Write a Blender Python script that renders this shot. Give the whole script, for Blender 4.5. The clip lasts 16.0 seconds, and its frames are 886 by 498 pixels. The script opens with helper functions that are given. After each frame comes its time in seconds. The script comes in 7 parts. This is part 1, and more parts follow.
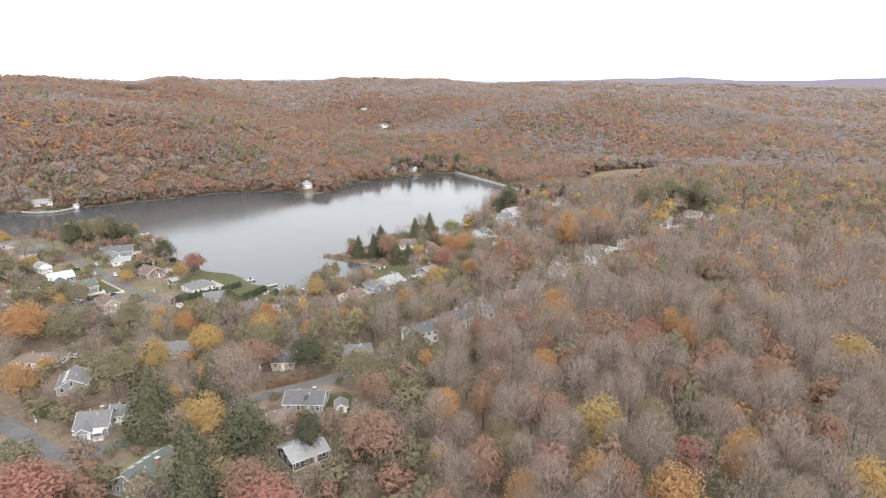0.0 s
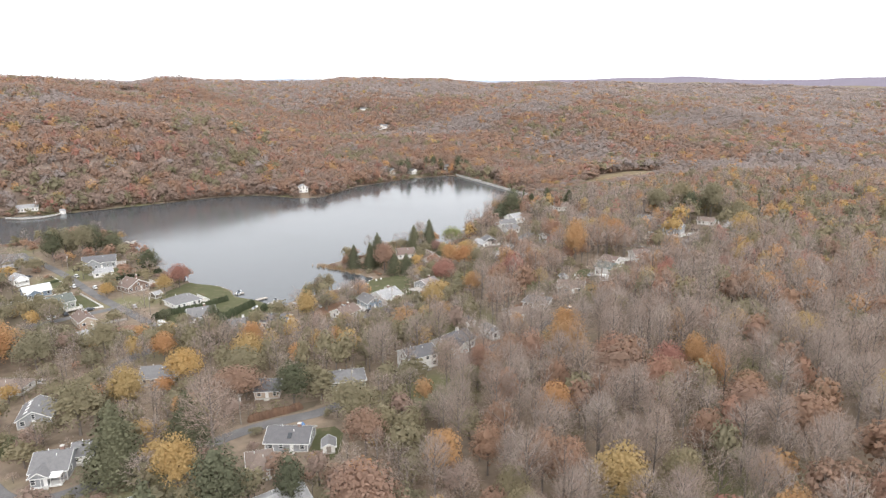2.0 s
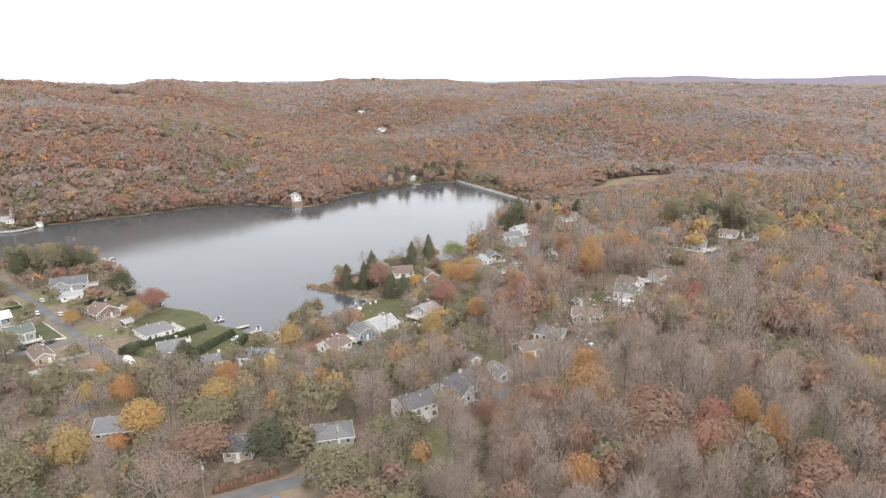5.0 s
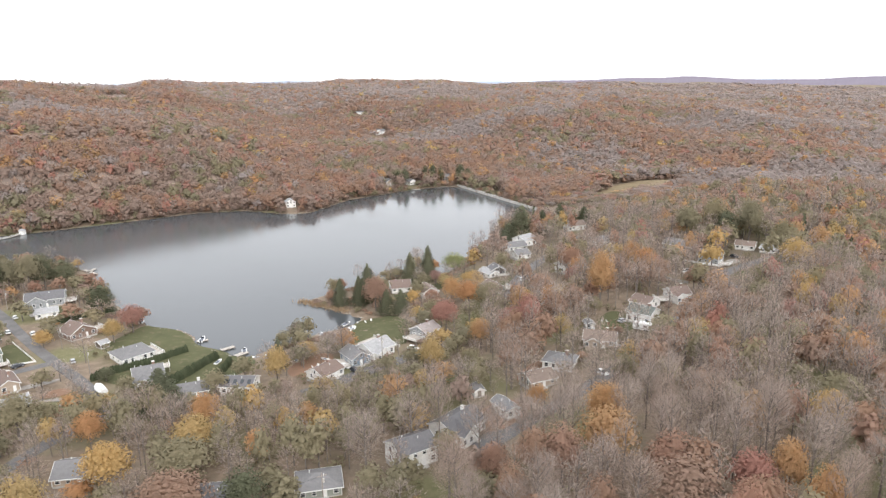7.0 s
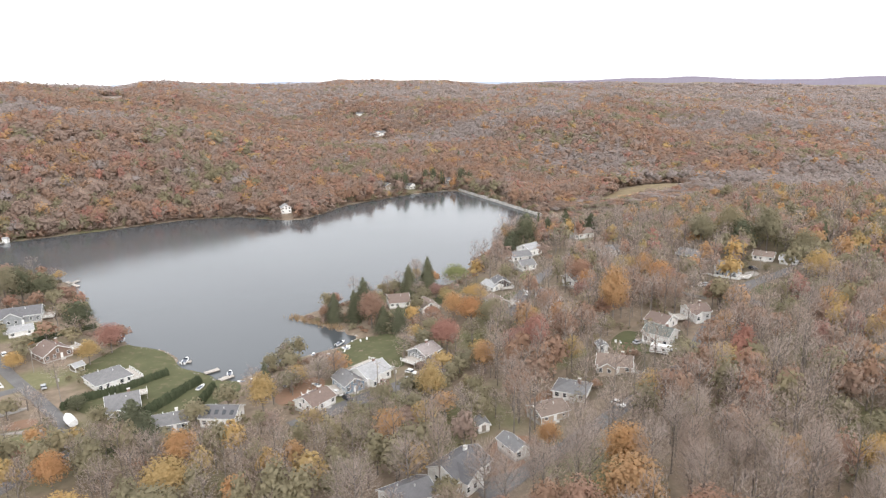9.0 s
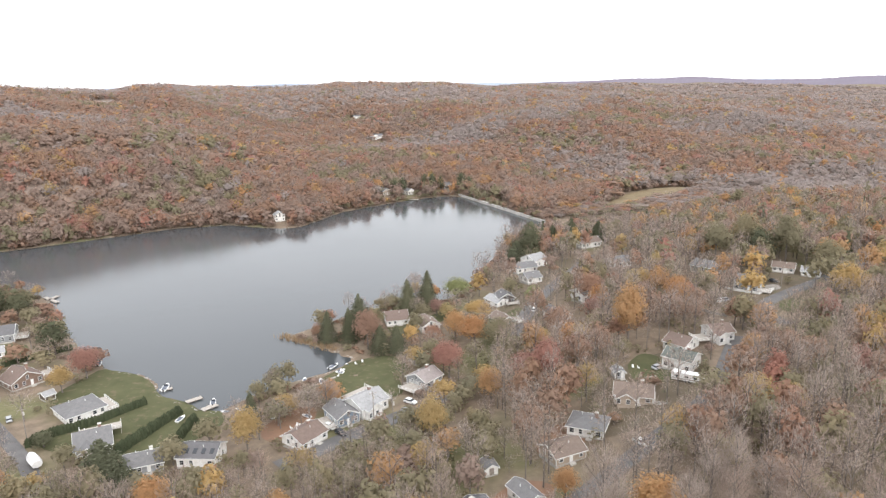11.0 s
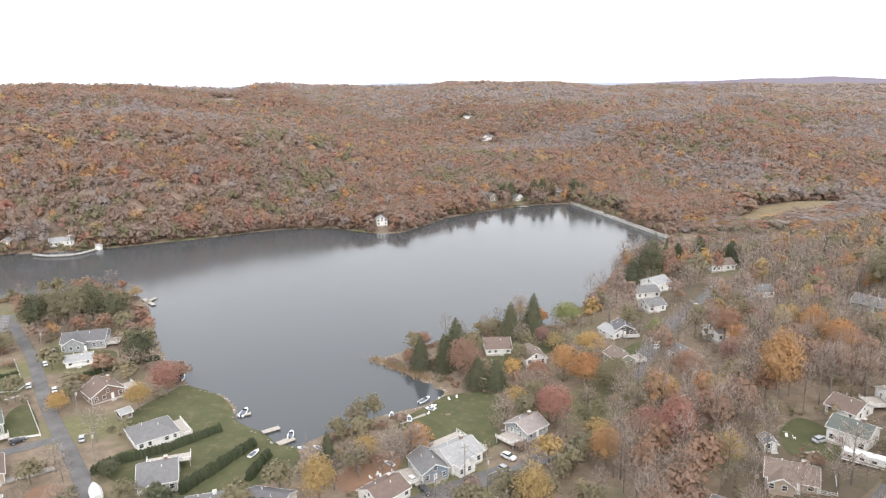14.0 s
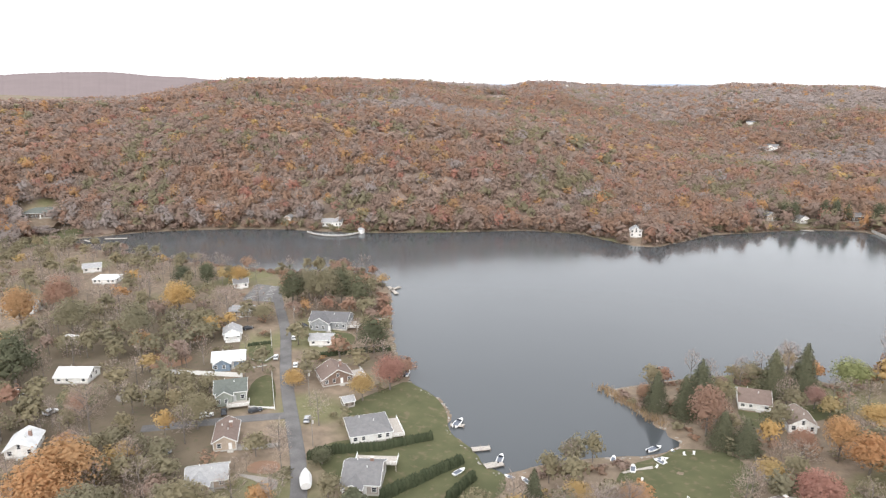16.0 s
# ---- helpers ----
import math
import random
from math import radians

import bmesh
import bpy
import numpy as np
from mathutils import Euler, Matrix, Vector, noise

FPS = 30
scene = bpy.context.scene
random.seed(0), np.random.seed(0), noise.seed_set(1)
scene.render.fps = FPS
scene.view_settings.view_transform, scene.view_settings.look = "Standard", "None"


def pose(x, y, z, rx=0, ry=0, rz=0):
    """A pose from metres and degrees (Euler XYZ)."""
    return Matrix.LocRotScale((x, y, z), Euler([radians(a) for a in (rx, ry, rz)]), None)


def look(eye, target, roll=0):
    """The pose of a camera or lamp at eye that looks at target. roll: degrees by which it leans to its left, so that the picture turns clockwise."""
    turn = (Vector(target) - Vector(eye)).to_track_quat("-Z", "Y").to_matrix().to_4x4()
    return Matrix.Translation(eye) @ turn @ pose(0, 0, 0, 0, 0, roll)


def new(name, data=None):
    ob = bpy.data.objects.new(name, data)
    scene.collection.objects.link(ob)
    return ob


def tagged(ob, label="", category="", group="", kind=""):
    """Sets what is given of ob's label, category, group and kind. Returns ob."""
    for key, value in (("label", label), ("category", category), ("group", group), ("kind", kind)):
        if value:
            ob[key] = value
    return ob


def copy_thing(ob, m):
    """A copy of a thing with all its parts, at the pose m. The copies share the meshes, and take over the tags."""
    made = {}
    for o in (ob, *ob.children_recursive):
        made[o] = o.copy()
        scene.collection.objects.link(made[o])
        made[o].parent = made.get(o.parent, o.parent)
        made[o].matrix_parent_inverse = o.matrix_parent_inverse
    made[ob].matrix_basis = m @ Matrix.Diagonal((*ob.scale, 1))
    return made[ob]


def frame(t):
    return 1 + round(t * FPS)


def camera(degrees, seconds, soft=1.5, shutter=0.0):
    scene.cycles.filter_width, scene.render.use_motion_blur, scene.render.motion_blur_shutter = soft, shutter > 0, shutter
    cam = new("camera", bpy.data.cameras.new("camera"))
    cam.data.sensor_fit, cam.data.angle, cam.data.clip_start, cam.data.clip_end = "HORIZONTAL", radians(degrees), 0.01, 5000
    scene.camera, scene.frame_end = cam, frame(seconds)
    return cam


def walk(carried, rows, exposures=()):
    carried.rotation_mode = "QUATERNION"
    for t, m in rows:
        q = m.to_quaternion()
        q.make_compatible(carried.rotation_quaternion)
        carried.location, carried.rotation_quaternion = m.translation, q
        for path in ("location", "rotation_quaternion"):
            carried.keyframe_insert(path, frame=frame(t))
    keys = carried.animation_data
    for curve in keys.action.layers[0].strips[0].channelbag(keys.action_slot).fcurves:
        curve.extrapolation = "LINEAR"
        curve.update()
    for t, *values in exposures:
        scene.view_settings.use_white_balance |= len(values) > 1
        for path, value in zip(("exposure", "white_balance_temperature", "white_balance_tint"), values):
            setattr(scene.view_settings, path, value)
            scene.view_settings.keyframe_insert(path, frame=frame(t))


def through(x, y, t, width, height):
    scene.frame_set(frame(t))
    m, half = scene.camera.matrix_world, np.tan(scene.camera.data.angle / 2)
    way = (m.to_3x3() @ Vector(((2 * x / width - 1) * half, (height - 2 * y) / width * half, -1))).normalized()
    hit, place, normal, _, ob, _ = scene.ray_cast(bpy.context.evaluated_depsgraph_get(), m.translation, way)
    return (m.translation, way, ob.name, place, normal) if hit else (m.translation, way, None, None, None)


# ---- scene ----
cam = camera(65.5, 16.0, 1.3)
PATH = [
    (0, (0.186, 3.669, 103.769), (0.188, 5.607, 103.275), -0.6),
    (0.5, (0.254, 9.217, 103.819), (0.255, 11.154, 103.324), -0.6),
    (1, (0.398, 14.687, 103.838), (0.399, 16.624, 103.342), -0.7),
    (1.5, (0.621, 20.111, 103.837), (0.62, 22.049, 103.342), -0.8),
    (2, (0.724, 25.492, 103.859), (0.723, 27.43, 103.364), -0.7),
    (2.5, (0.835, 30.911, 103.92), (0.833, 32.849, 103.426), -0.7),
    (3, (0.915, 36.376, 104.001), (0.912, 38.314, 103.507), -0.8),
    (3.5, (1.001, 41.88, 104.082), (0.997, 43.818, 103.588), -0.8),
    (4, (1.059, 47.444, 104.221), (1.055, 49.382, 103.727), -0.9),
    (6.3, (0.884, 73.044, 105.496), (0.881, 74.982, 105.003), -1.1),
    (6.5, (0.888, 75.244, 105.527), (0.885, 77.183, 105.034), -1.0),
    (7, (0.967, 80.562, 105.6), (0.964, 82.501, 105.107), -1.0),
    (7.5, (1.019, 85.723, 105.704), (1.015, 87.662, 105.211), -1.0),
    (8, (1.08, 90.848, 105.83), (1.076, 92.786, 105.337), -1.1),
    (8.5, (1.13, 95.951, 105.947), (1.126, 97.889, 105.455), -1.1),
    (9, (1.21, 101.028, 106.014), (1.204, 102.967, 105.522), -1.1),
    (9.2, (1.215, 103.075, 106.03), (1.209, 105.014, 105.539), -1.1),
    (11.3, (0.34, 124.783, 106.267), (0.337, 126.722, 105.779), -1.4),
    (11.5, (0.278, 126.876, 106.273), (0.274, 128.815, 105.784), -1.4),
    (12, (0.167, 132.186, 106.272), (0.164, 134.126, 105.784), -1.4),
    (12.5, (0.032, 137.618, 106.262), (0.029, 139.557, 105.774), -1.5),
    (13, (-0.174, 143.32, 106.241), (-0.189, 145.259, 105.754), -1.5),
    (13.2, (-0.319, 145.541, 106.236), (-0.364, 147.48, 105.748), -1.5),
    (13.5, (-0.568, 148.791, 106.227), (-0.692, 150.728, 105.741), -1.4),
    (13.7, (-0.692, 150.926, 106.225), (-0.894, 152.856, 105.742), -1.3),
    (13.9, (-0.776, 153.044, 106.225), (-1.041, 154.967, 105.742), -1.2),
    (14, (-0.806, 154.099, 106.225), (-1.116, 156.015, 105.742), -1.3),
    (14.2, (-0.845, 156.193, 106.225), (-1.233, 158.095, 105.743), -1.2),
    (14.5, (-0.891, 159.324, 106.231), (-1.382, 161.202, 105.75), -1.0),
    (14.8, (-0.949, 162.492, 106.248), (-1.542, 164.340, 105.767), -0.8),
    (14.9, (-0.981, 163.561, 106.254), (-1.605, 165.399, 105.774), -0.8),
    (15, (-1.022, 164.638, 106.259), (-1.705, 166.456, 105.779), -0.7),
    (15.1, (-1.075, 165.723, 106.263), (-1.808, 167.521, 105.784), -0.7),
    (15.2, (-1.139, 166.813, 106.266), (-1.916, 168.593, 105.787), -0.6),
    (15.3, (-1.214, 167.902, 106.268), (-2.017, 169.671, 105.790), -0.5),
    (15.4, (-1.297, 168.987, 106.269), (-2.117, 170.747, 105.791), -0.5),
    (15.5, (-1.389, 170.062, 106.269), (-2.224, 171.816, 105.792), -0.4),
    (16, (-1.925, 175.292, 106.261), (-2.92, 176.96, 105.784), -0.2),
]
walk(cam, [(t, look(*r)) for t, *r in PATH], [(0, 0.67), (16, 0.67)])

# ---- sky and sun: a bright overcast noon ----
world = bpy.data.worlds.new("overcast_sky")
scene.world = world
world.use_nodes = True
wn, wl = world.node_tree.nodes, world.node_tree.links
sky = wn.new("ShaderNodeTexSky")
sky.sky_type, sky.sun_disc = "NISHITA", False
sky.sun_elevation, sky.sun_rotation, sky.dust_density = radians(35), radians(158), 4.0
cloud_noise, cloud_ramp, cloud_mix = wn.new("ShaderNodeTexNoise"), wn.new("ShaderNodeValToRGB"), wn.new("ShaderNodeMix")
cloud_noise.inputs["Scale"].default_value, cloud_noise.inputs["Detail"].default_value = 1.6, 4.0
cloud_ramp.color_ramp.elements[0].color, cloud_ramp.color_ramp.elements[1].color = (12.4, 12.6, 13.0, 1), (13.8, 13.9, 14.3, 1)
cloud_ramp.color_ramp.elements[0].position, cloud_ramp.color_ramp.elements[1].position = 0.35, 0.65
cloud_mix.data_type = "RGBA"
cloud_mix.inputs[0].default_value = 0.9
wl.new(cloud_noise.outputs["Fac"], cloud_ramp.inputs[0])
wl.new(sky.outputs[0], cloud_mix.inputs[6])
wl.new(cloud_ramp.outputs[0], cloud_mix.inputs[7])
wl.new(cloud_mix.outputs[2], wn["Background"].inputs["Color"])
wn["Background"].inputs["Strength"].default_value = 0.1
sun = new("sun", bpy.data.lights.new("sun", "SUN"))
sun.data.energy, sun.data.angle, sun.data.color = 1.3, radians(28), (1.0, 0.96, 0.92)
sun.matrix_world = look((60, -150, 112), (0, 0, 0))


# ---- materials ----
def material(name, rough=0.8, metal=0.0, spec=0.3):
    m = bpy.data.materials.new(name)
    m.use_nodes = True
    b = m.node_tree.nodes["Principled BSDF"]
    b.inputs["Roughness"].default_value, b.inputs["Metallic"].default_value = rough, metal
    b.inputs["Specular IOR Level"].default_value = spec
    return m, m.node_tree.nodes, m.node_tree.links, b


def ramp_node(n, stops):
    r = n.new("ShaderNodeValToRGB")
    while len(r.color_ramp.elements) < len(stops):
        r.color_ramp.elements.new(0.5)
    for e, (p, c) in zip(r.color_ramp.elements, stops):
        e.position, e.color = p, (*c, 1)
    return r


def blend(n, l, a, b, fac, how="MIX"):
    mix = n.new("ShaderNodeMix")
    mix.data_type, mix.blend_type = "RGBA", how
    for socket, value in ((0, fac), (6, a), (7, b)):
        if isinstance(value, (int, float)):
            mix.inputs[socket].default_value = value
        elif isinstance(value, tuple):
            mix.inputs[socket].default_value = (*value, 1)
        else:
            l.new(value, mix.inputs[socket])
    return mix.outputs[2]


def noise_node(n, l, scale, detail=3.0, where="Object"):
    co, t = n.new("ShaderNodeTexCoord"), n.new("ShaderNodeTexNoise")
    t.inputs["Scale"].default_value, t.inputs["Detail"].default_value = scale, detail
    l.new(co.outputs[where], t.inputs["Vector"])
    return t.outputs["Fac"]


def plain(name, colour, rough=0.7, metal=0.0, wear=0.25, scale=1.5, grain=12.0, bump=0.0, where="Object"):
    """A painted, stone or metal surface: its colour with stains at one scale and grain at another."""
    m, n, l, b = material(name, rough, metal)
    stain = ramp_node(n, [(0.3, tuple(c * (1 - wear) for c in colour)), (0.7, tuple(min(1, c * (1 + wear * 0.4)) for c in colour))])
    l.new(noise_node(n, l, scale, 4, where), stain.inputs[0])
    fine = ramp_node(n, [(0.3, (0.82, 0.82, 0.82)), (0.7, (1.06, 1.06, 1.06))])
    l.new(noise_node(n, l, grain, 2, where), fine.inputs[0])
    l.new(blend(n, l, stain.outputs[0], fine.outputs[0], 1.0, "MULTIPLY"), b.inputs["Base Color"])
    if bump:
        k = n.new("ShaderNodeBump")
        k.inputs["Strength"].default_value, k.inputs["Distance"].default_value = bump, 0.03
        l.new(noise_node(n, l, grain, 4, where), k.inputs["Height"])
        l.new(k.outputs[0], b.inputs["Normal"])
    return m


def striped(name, colour, pitch, rough=0.75, depth=0.35, wear=0.2, tilt=False):
    """Clapboards or shingle courses: level lines every pitch metres, with weathering."""
    m, n, l, b = material(name, rough)
    co, sep, mul = n.new("ShaderNodeTexCoord"), n.new("ShaderNodeSeparateXYZ"), n.new("ShaderNodeMath")
    fract = n.new("ShaderNodeMath")
    mul.operation, fract.operation = "MULTIPLY", "FRACT"
    mul.inputs[1].default_value = 1 / pitch
    l.new(co.outputs["Object"], sep.inputs[0])
    l.new(sep.outputs[2], mul.inputs[0])
    l.new(mul.outputs[0], fract.inputs[0])
    line = ramp_node(n, [(0.0, (1 - depth,) * 3), (0.22, (1, 1, 1))])
    l.new(fract.outputs[0], line.inputs[0])
    stain = ramp_node(n, [(0.3, tuple(c * (1 - wear) for c in colour)), (0.7, tuple(min(1, c * (1 + wear * 0.5)) for c in colour))])
    l.new(noise_node(n, l, 0.9, 5), stain.inputs[0])
    out = blend(n, l, stain.outputs[0], line.outputs[0], 1.0, "MULTIPLY")
    if tilt:
        spots = ramp_node(n, [(0.35, (0.88, 0.88, 0.88)), (0.65, (1.08, 1.08, 1.08))])
        l.new(noise_node(n, l, 5.0, 2), spots.inputs[0])
        out = blend(n, l, out, spots.outputs[0], 0.8, "MULTIPLY")
    l.new(out, b.inputs["Base Color"])
    k = n.new("ShaderNodeBump")
    k.inputs["Strength"].default_value, k.inputs["Distance"].default_value = 0.5, 0.02
    l.new(line.outputs[0], k.inputs["Height"])
    l.new(k.outputs[0], b.inputs["Normal"])
    return m


def foliage(name, stops, through=0.45, leaf_vary=0.16):
    """Leaves or twigs, which let light through: a tint per tree, a smaller one per leaf spray."""
    m, n, l, b = material(name, 0.9, 0, 0.1)
    at, info, add, fr = n.new("ShaderNodeAttribute"), n.new("ShaderNodeObjectInfo"), n.new("ShaderNodeMath"), n.new("ShaderNodeMath")
    at.attribute_name = "tint"
    add.operation, fr.operation = "ADD", "FRACT"
    l.new(at.outputs["Fac"], add.inputs[0])
    l.new(info.outputs["Random"], add.inputs[1])
    l.new(add.outputs[0], fr.inputs[0])
    tint = ramp_node(n, stops)
    l.new(fr.outputs[0], tint.inputs[0])
    geo = n.new("ShaderNodeNewGeometry")
    vary = ramp_node(n, [(0.0, (1 - leaf_vary,) * 3), (1.0, (1 + leaf_vary * 0.8,) * 3)])
    l.new(geo.outputs["Random Per Island"], vary.inputs[0])
    colour = blend(n, l, tint.outputs[0], vary.outputs[0], 1.0, "MULTIPLY")
    diffuse, trans, mix = n.new("ShaderNodeBsdfDiffuse"), n.new("ShaderNodeBsdfTranslucent"), n.new("ShaderNodeMixShader")
    l.new(colour, diffuse.inputs["Color"])
    l.new(colour, trans.inputs["Color"])
    mix.inputs[0].default_value = through
    l.new(diffuse.outputs[0], mix.inputs[1])
    l.new(trans.outputs[0], mix.inputs[2])
    l.new(mix.outputs[0], n["Material Output"].inputs["Surface"])
    n.remove(b)
    return m


def ground_material():
    m, n, l, b = material("leaf_litter_ground", 0.95, 0, 0.1)
    litter = ramp_node(n, [(0.3, (0.155, 0.123, 0.094)), (0.5, (0.20, 0.157, 0.118)), (0.72, (0.25, 0.192, 0.144))])
    l.new(noise_node(n, l, 0.35, 6), litter.inputs[0])
    grass = ramp_node(n, [(0.3, (0.13, 0.13, 0.07)), (0.7, (0.18, 0.165, 0.095))])
    l.new(noise_node(n, l, 0.5, 5), grass.inputs[0])
    where = ramp_node(n, [(0.52, (0, 0, 0)), (0.62, (1, 1, 1))])
    l.new(noise_node(n, l, 0.022, 4), where.inputs[0])
    l.new(blend(n, l, litter.outputs[0], grass.outputs[0], where.outputs[0]), b.inputs["Base Color"])
    k = n.new("ShaderNodeBump")
    k.inputs["Strength"].default_value, k.inputs["Distance"].default_value = 0.6, 0.3
    l.new(noise_node(n, l, 1.2, 5), k.inputs["Height"])
    l.new(k.outputs[0], b.inputs["Normal"])
    return m


def lawn_material(name, a, b_, litter):
    m, n, l, b = material(name, 0.95, 0, 0.1)
    grass = ramp_node(n, [(0.3, a), (0.7, b_)])
    l.new(noise_node(n, l, 0.16, 6), grass.inputs[0])
    fleck = ramp_node(n, [(0.56, (0, 0, 0)), (0.68, (0.75, 0.75, 0.75))])
    l.new(noise_node(n, l, 0.45, 7), fleck.inputs[0])
    l.new(blend(n, l, grass.outputs[0], litter, fleck.outputs[0]), b.inputs["Base Color"])
    return m


def water_material():
    m, n, l, b = material("lake_water", 0.12, 0, 0.5)
    b.inputs["IOR"].default_value = 1.333
    b.inputs["Specular Tint"].default_value = (0.72, 0.79, 0.90, 1)
    deep = ramp_node(n, [(0.1, (0.052, 0.058, 0.064)), (0.9, (0.070, 0.076, 0.080))])
    l.new(noise_node(n, l, 0.008, 3), deep.inputs[0])
    l.new(deep.outputs[0], b.inputs["Base Color"])
    ruffle = ramp_node(n, [(0.25, (0.07, 0.07, 0.07)), (0.75, (0.17, 0.17, 0.17))])
    l.new(noise_node(n, l, 0.012, 4), ruffle.inputs[0])
    # the sheltered cove behind the point lies still
    co, off, calm = n.new("ShaderNodeTexCoord"), n.new("ShaderNodeVectorMath"), n.new("ShaderNodeMapRange")
    off.operation = "DISTANCE"
    off.inputs[1].default_value = (-40, 373, 0)
    l.new(co.outputs["Object"], off.inputs[0])
    calm.inputs["From Min"].default_value, calm.inputs["From Max"].default_value = 12.0, 34.0
    l.new(off.outputs["Value"], calm.inputs["Value"])
    l.new(blend(n, l, (0.03, 0.03, 0.03), ruffle.outputs[0], calm.outputs[0]), b.inputs["Roughness"])
    k = n.new("ShaderNodeBump")
    k.inputs["Strength"].default_value, k.inputs["Distance"].default_value = 0.35, 0.05
    l.new(blend(n, l, (0.5, 0.5, 0.5), noise_node(n, l, 0.9, 3), calm.outputs[0]), k.inputs["Height"])
    l.new(k.outputs[0], b.inputs["Normal"])
    return m


GROUND, WATER = ground_material(), water_material()
LAWN = lawn_material("mown_lawn", (0.074, 0.079, 0.041), (0.104, 0.104, 0.056), (0.145, 0.118, 0.078))
MEADOW = lawn_material("dry_meadow", (0.17, 0.135, 0.085), (0.24, 0.19, 0.12), (0.13, 0.09, 0.06))
DIRT = lawn_material("bare_yard", (0.120, 0.099, 0.073), (0.156, 0.125, 0.091), (0.098, 0.098, 0.058))
LEAFY_GROUND = lawn_material("fallen_rust_leaves", (0.20, 0.128, 0.092), (0.27, 0.165, 0.112), (0.16, 0.125, 0.085))
ASPHALT = plain("asphalt", (0.155, 0.149, 0.148), 0.9, wear=0.3, scale=0.2, grain=3.0)
GRAVEL = plain("pale_gravel", (0.30, 0.275, 0.25), 0.9, wear=0.25, scale=0.4, grain=4.0)
PAINT_LINE = plain("road_paint", (0.62, 0.61, 0.58), 0.8)
CONCRETE = plain("weathered_concrete", (0.52, 0.50, 0.47), 0.85, wear=0.3, scale=0.3, grain=4.0, bump=0.3)
STONE = plain("shore_stone", (0.40, 0.375, 0.345), 0.9, wear=0.4, scale=1.0, grain=6.0, bump=0.6)
SIDING = {k: striped(k, c, 0.16, 0.65, 0.22) for k, c in {
    "white_siding": (0.78, 0.77, 0.75), "grey_siding": (0.30, 0.31, 0.325), "blue_siding": (0.20, 0.26, 0.33), "sage_siding": (0.30, 0.325, 0.29),
    "tan_siding": (0.42, 0.35, 0.285), "taupe_siding": (0.38, 0.345, 0.315), "brown_siding": (0.22, 0.155, 0.125), "dark_siding": (0.10, 0.085, 0.08),
    "dark_wood": (0.13, 0.105, 0.085)}.items()}
ROOFING = {k: striped(k, c, 0.14, 0.85, 0.25, 0.14, True) for k, c in {
    "grey_shingle": (0.178, 0.175, 0.178), "dark_shingle": (0.135, 0.132, 0.138), "brown_shingle": (0.175, 0.13, 0.112), "tan_shingle": (0.195, 0.152, 0.128),
    "green_shingle": (0.122, 0.134, 0.122), "pink_roof": (0.30, 0.265, 0.258), "pale_roof": (0.33, 0.33, 0.335)}.items()}
ROOFING["white_metal"] = plain("white_metal_roof", (0.62, 0.63, 0.64), 0.45, 0.0, 0.15, 0.6)
TRIM = plain("white_trim", (0.80, 0.80, 0.79), 0.5, wear=0.08)
BRICK = plain("chimney_brick", (0.30, 0.20, 0.165), 0.9, wear=0.35, scale=3)
WOOD = plain("grey_weathered_wood", (0.30, 0.265, 0.235), 0.85, wear=0.3, scale=2)
DECKWOOD = plain("pale_deck_boards", (0.46, 0.42, 0.38), 0.8, wear=0.25, scale=2)
GLASS, _n, _l, _b = material("window_glass", 0.08, 0.0, 0.6)
_b.inputs["Base Color"].default_value = (0.03, 0.035, 0.042, 1)
CARPAINT = {k: plain("car_paint_" + k, c, 0.25, 0.0, 0.06) for k, c in {
    "white": (0.78, 0.78, 0.78), "silver": (0.42, 0.43, 0.45), "dark": (0.05, 0.052, 0.06), "blue": (0.10, 0.20, 0.38)}.items()}
RUBBER = plain("tyre_rubber", (0.03, 0.03, 0.03), 0.9)
GELCOAT = plain("white_gelcoat", (0.80, 0.80, 0.80), 0.3, wear=0.08)
CANVAS = plain("blue_grey_canvas", (0.16, 0.18, 0.22), 0.8)
WIRE = plain("dark_cable", (0.05, 0.05, 0.05), 0.7)
BARK = plain("grey_bark", (0.235, 0.205, 0.185), 0.95, wear=0.35, scale=1.0, grain=8.0)
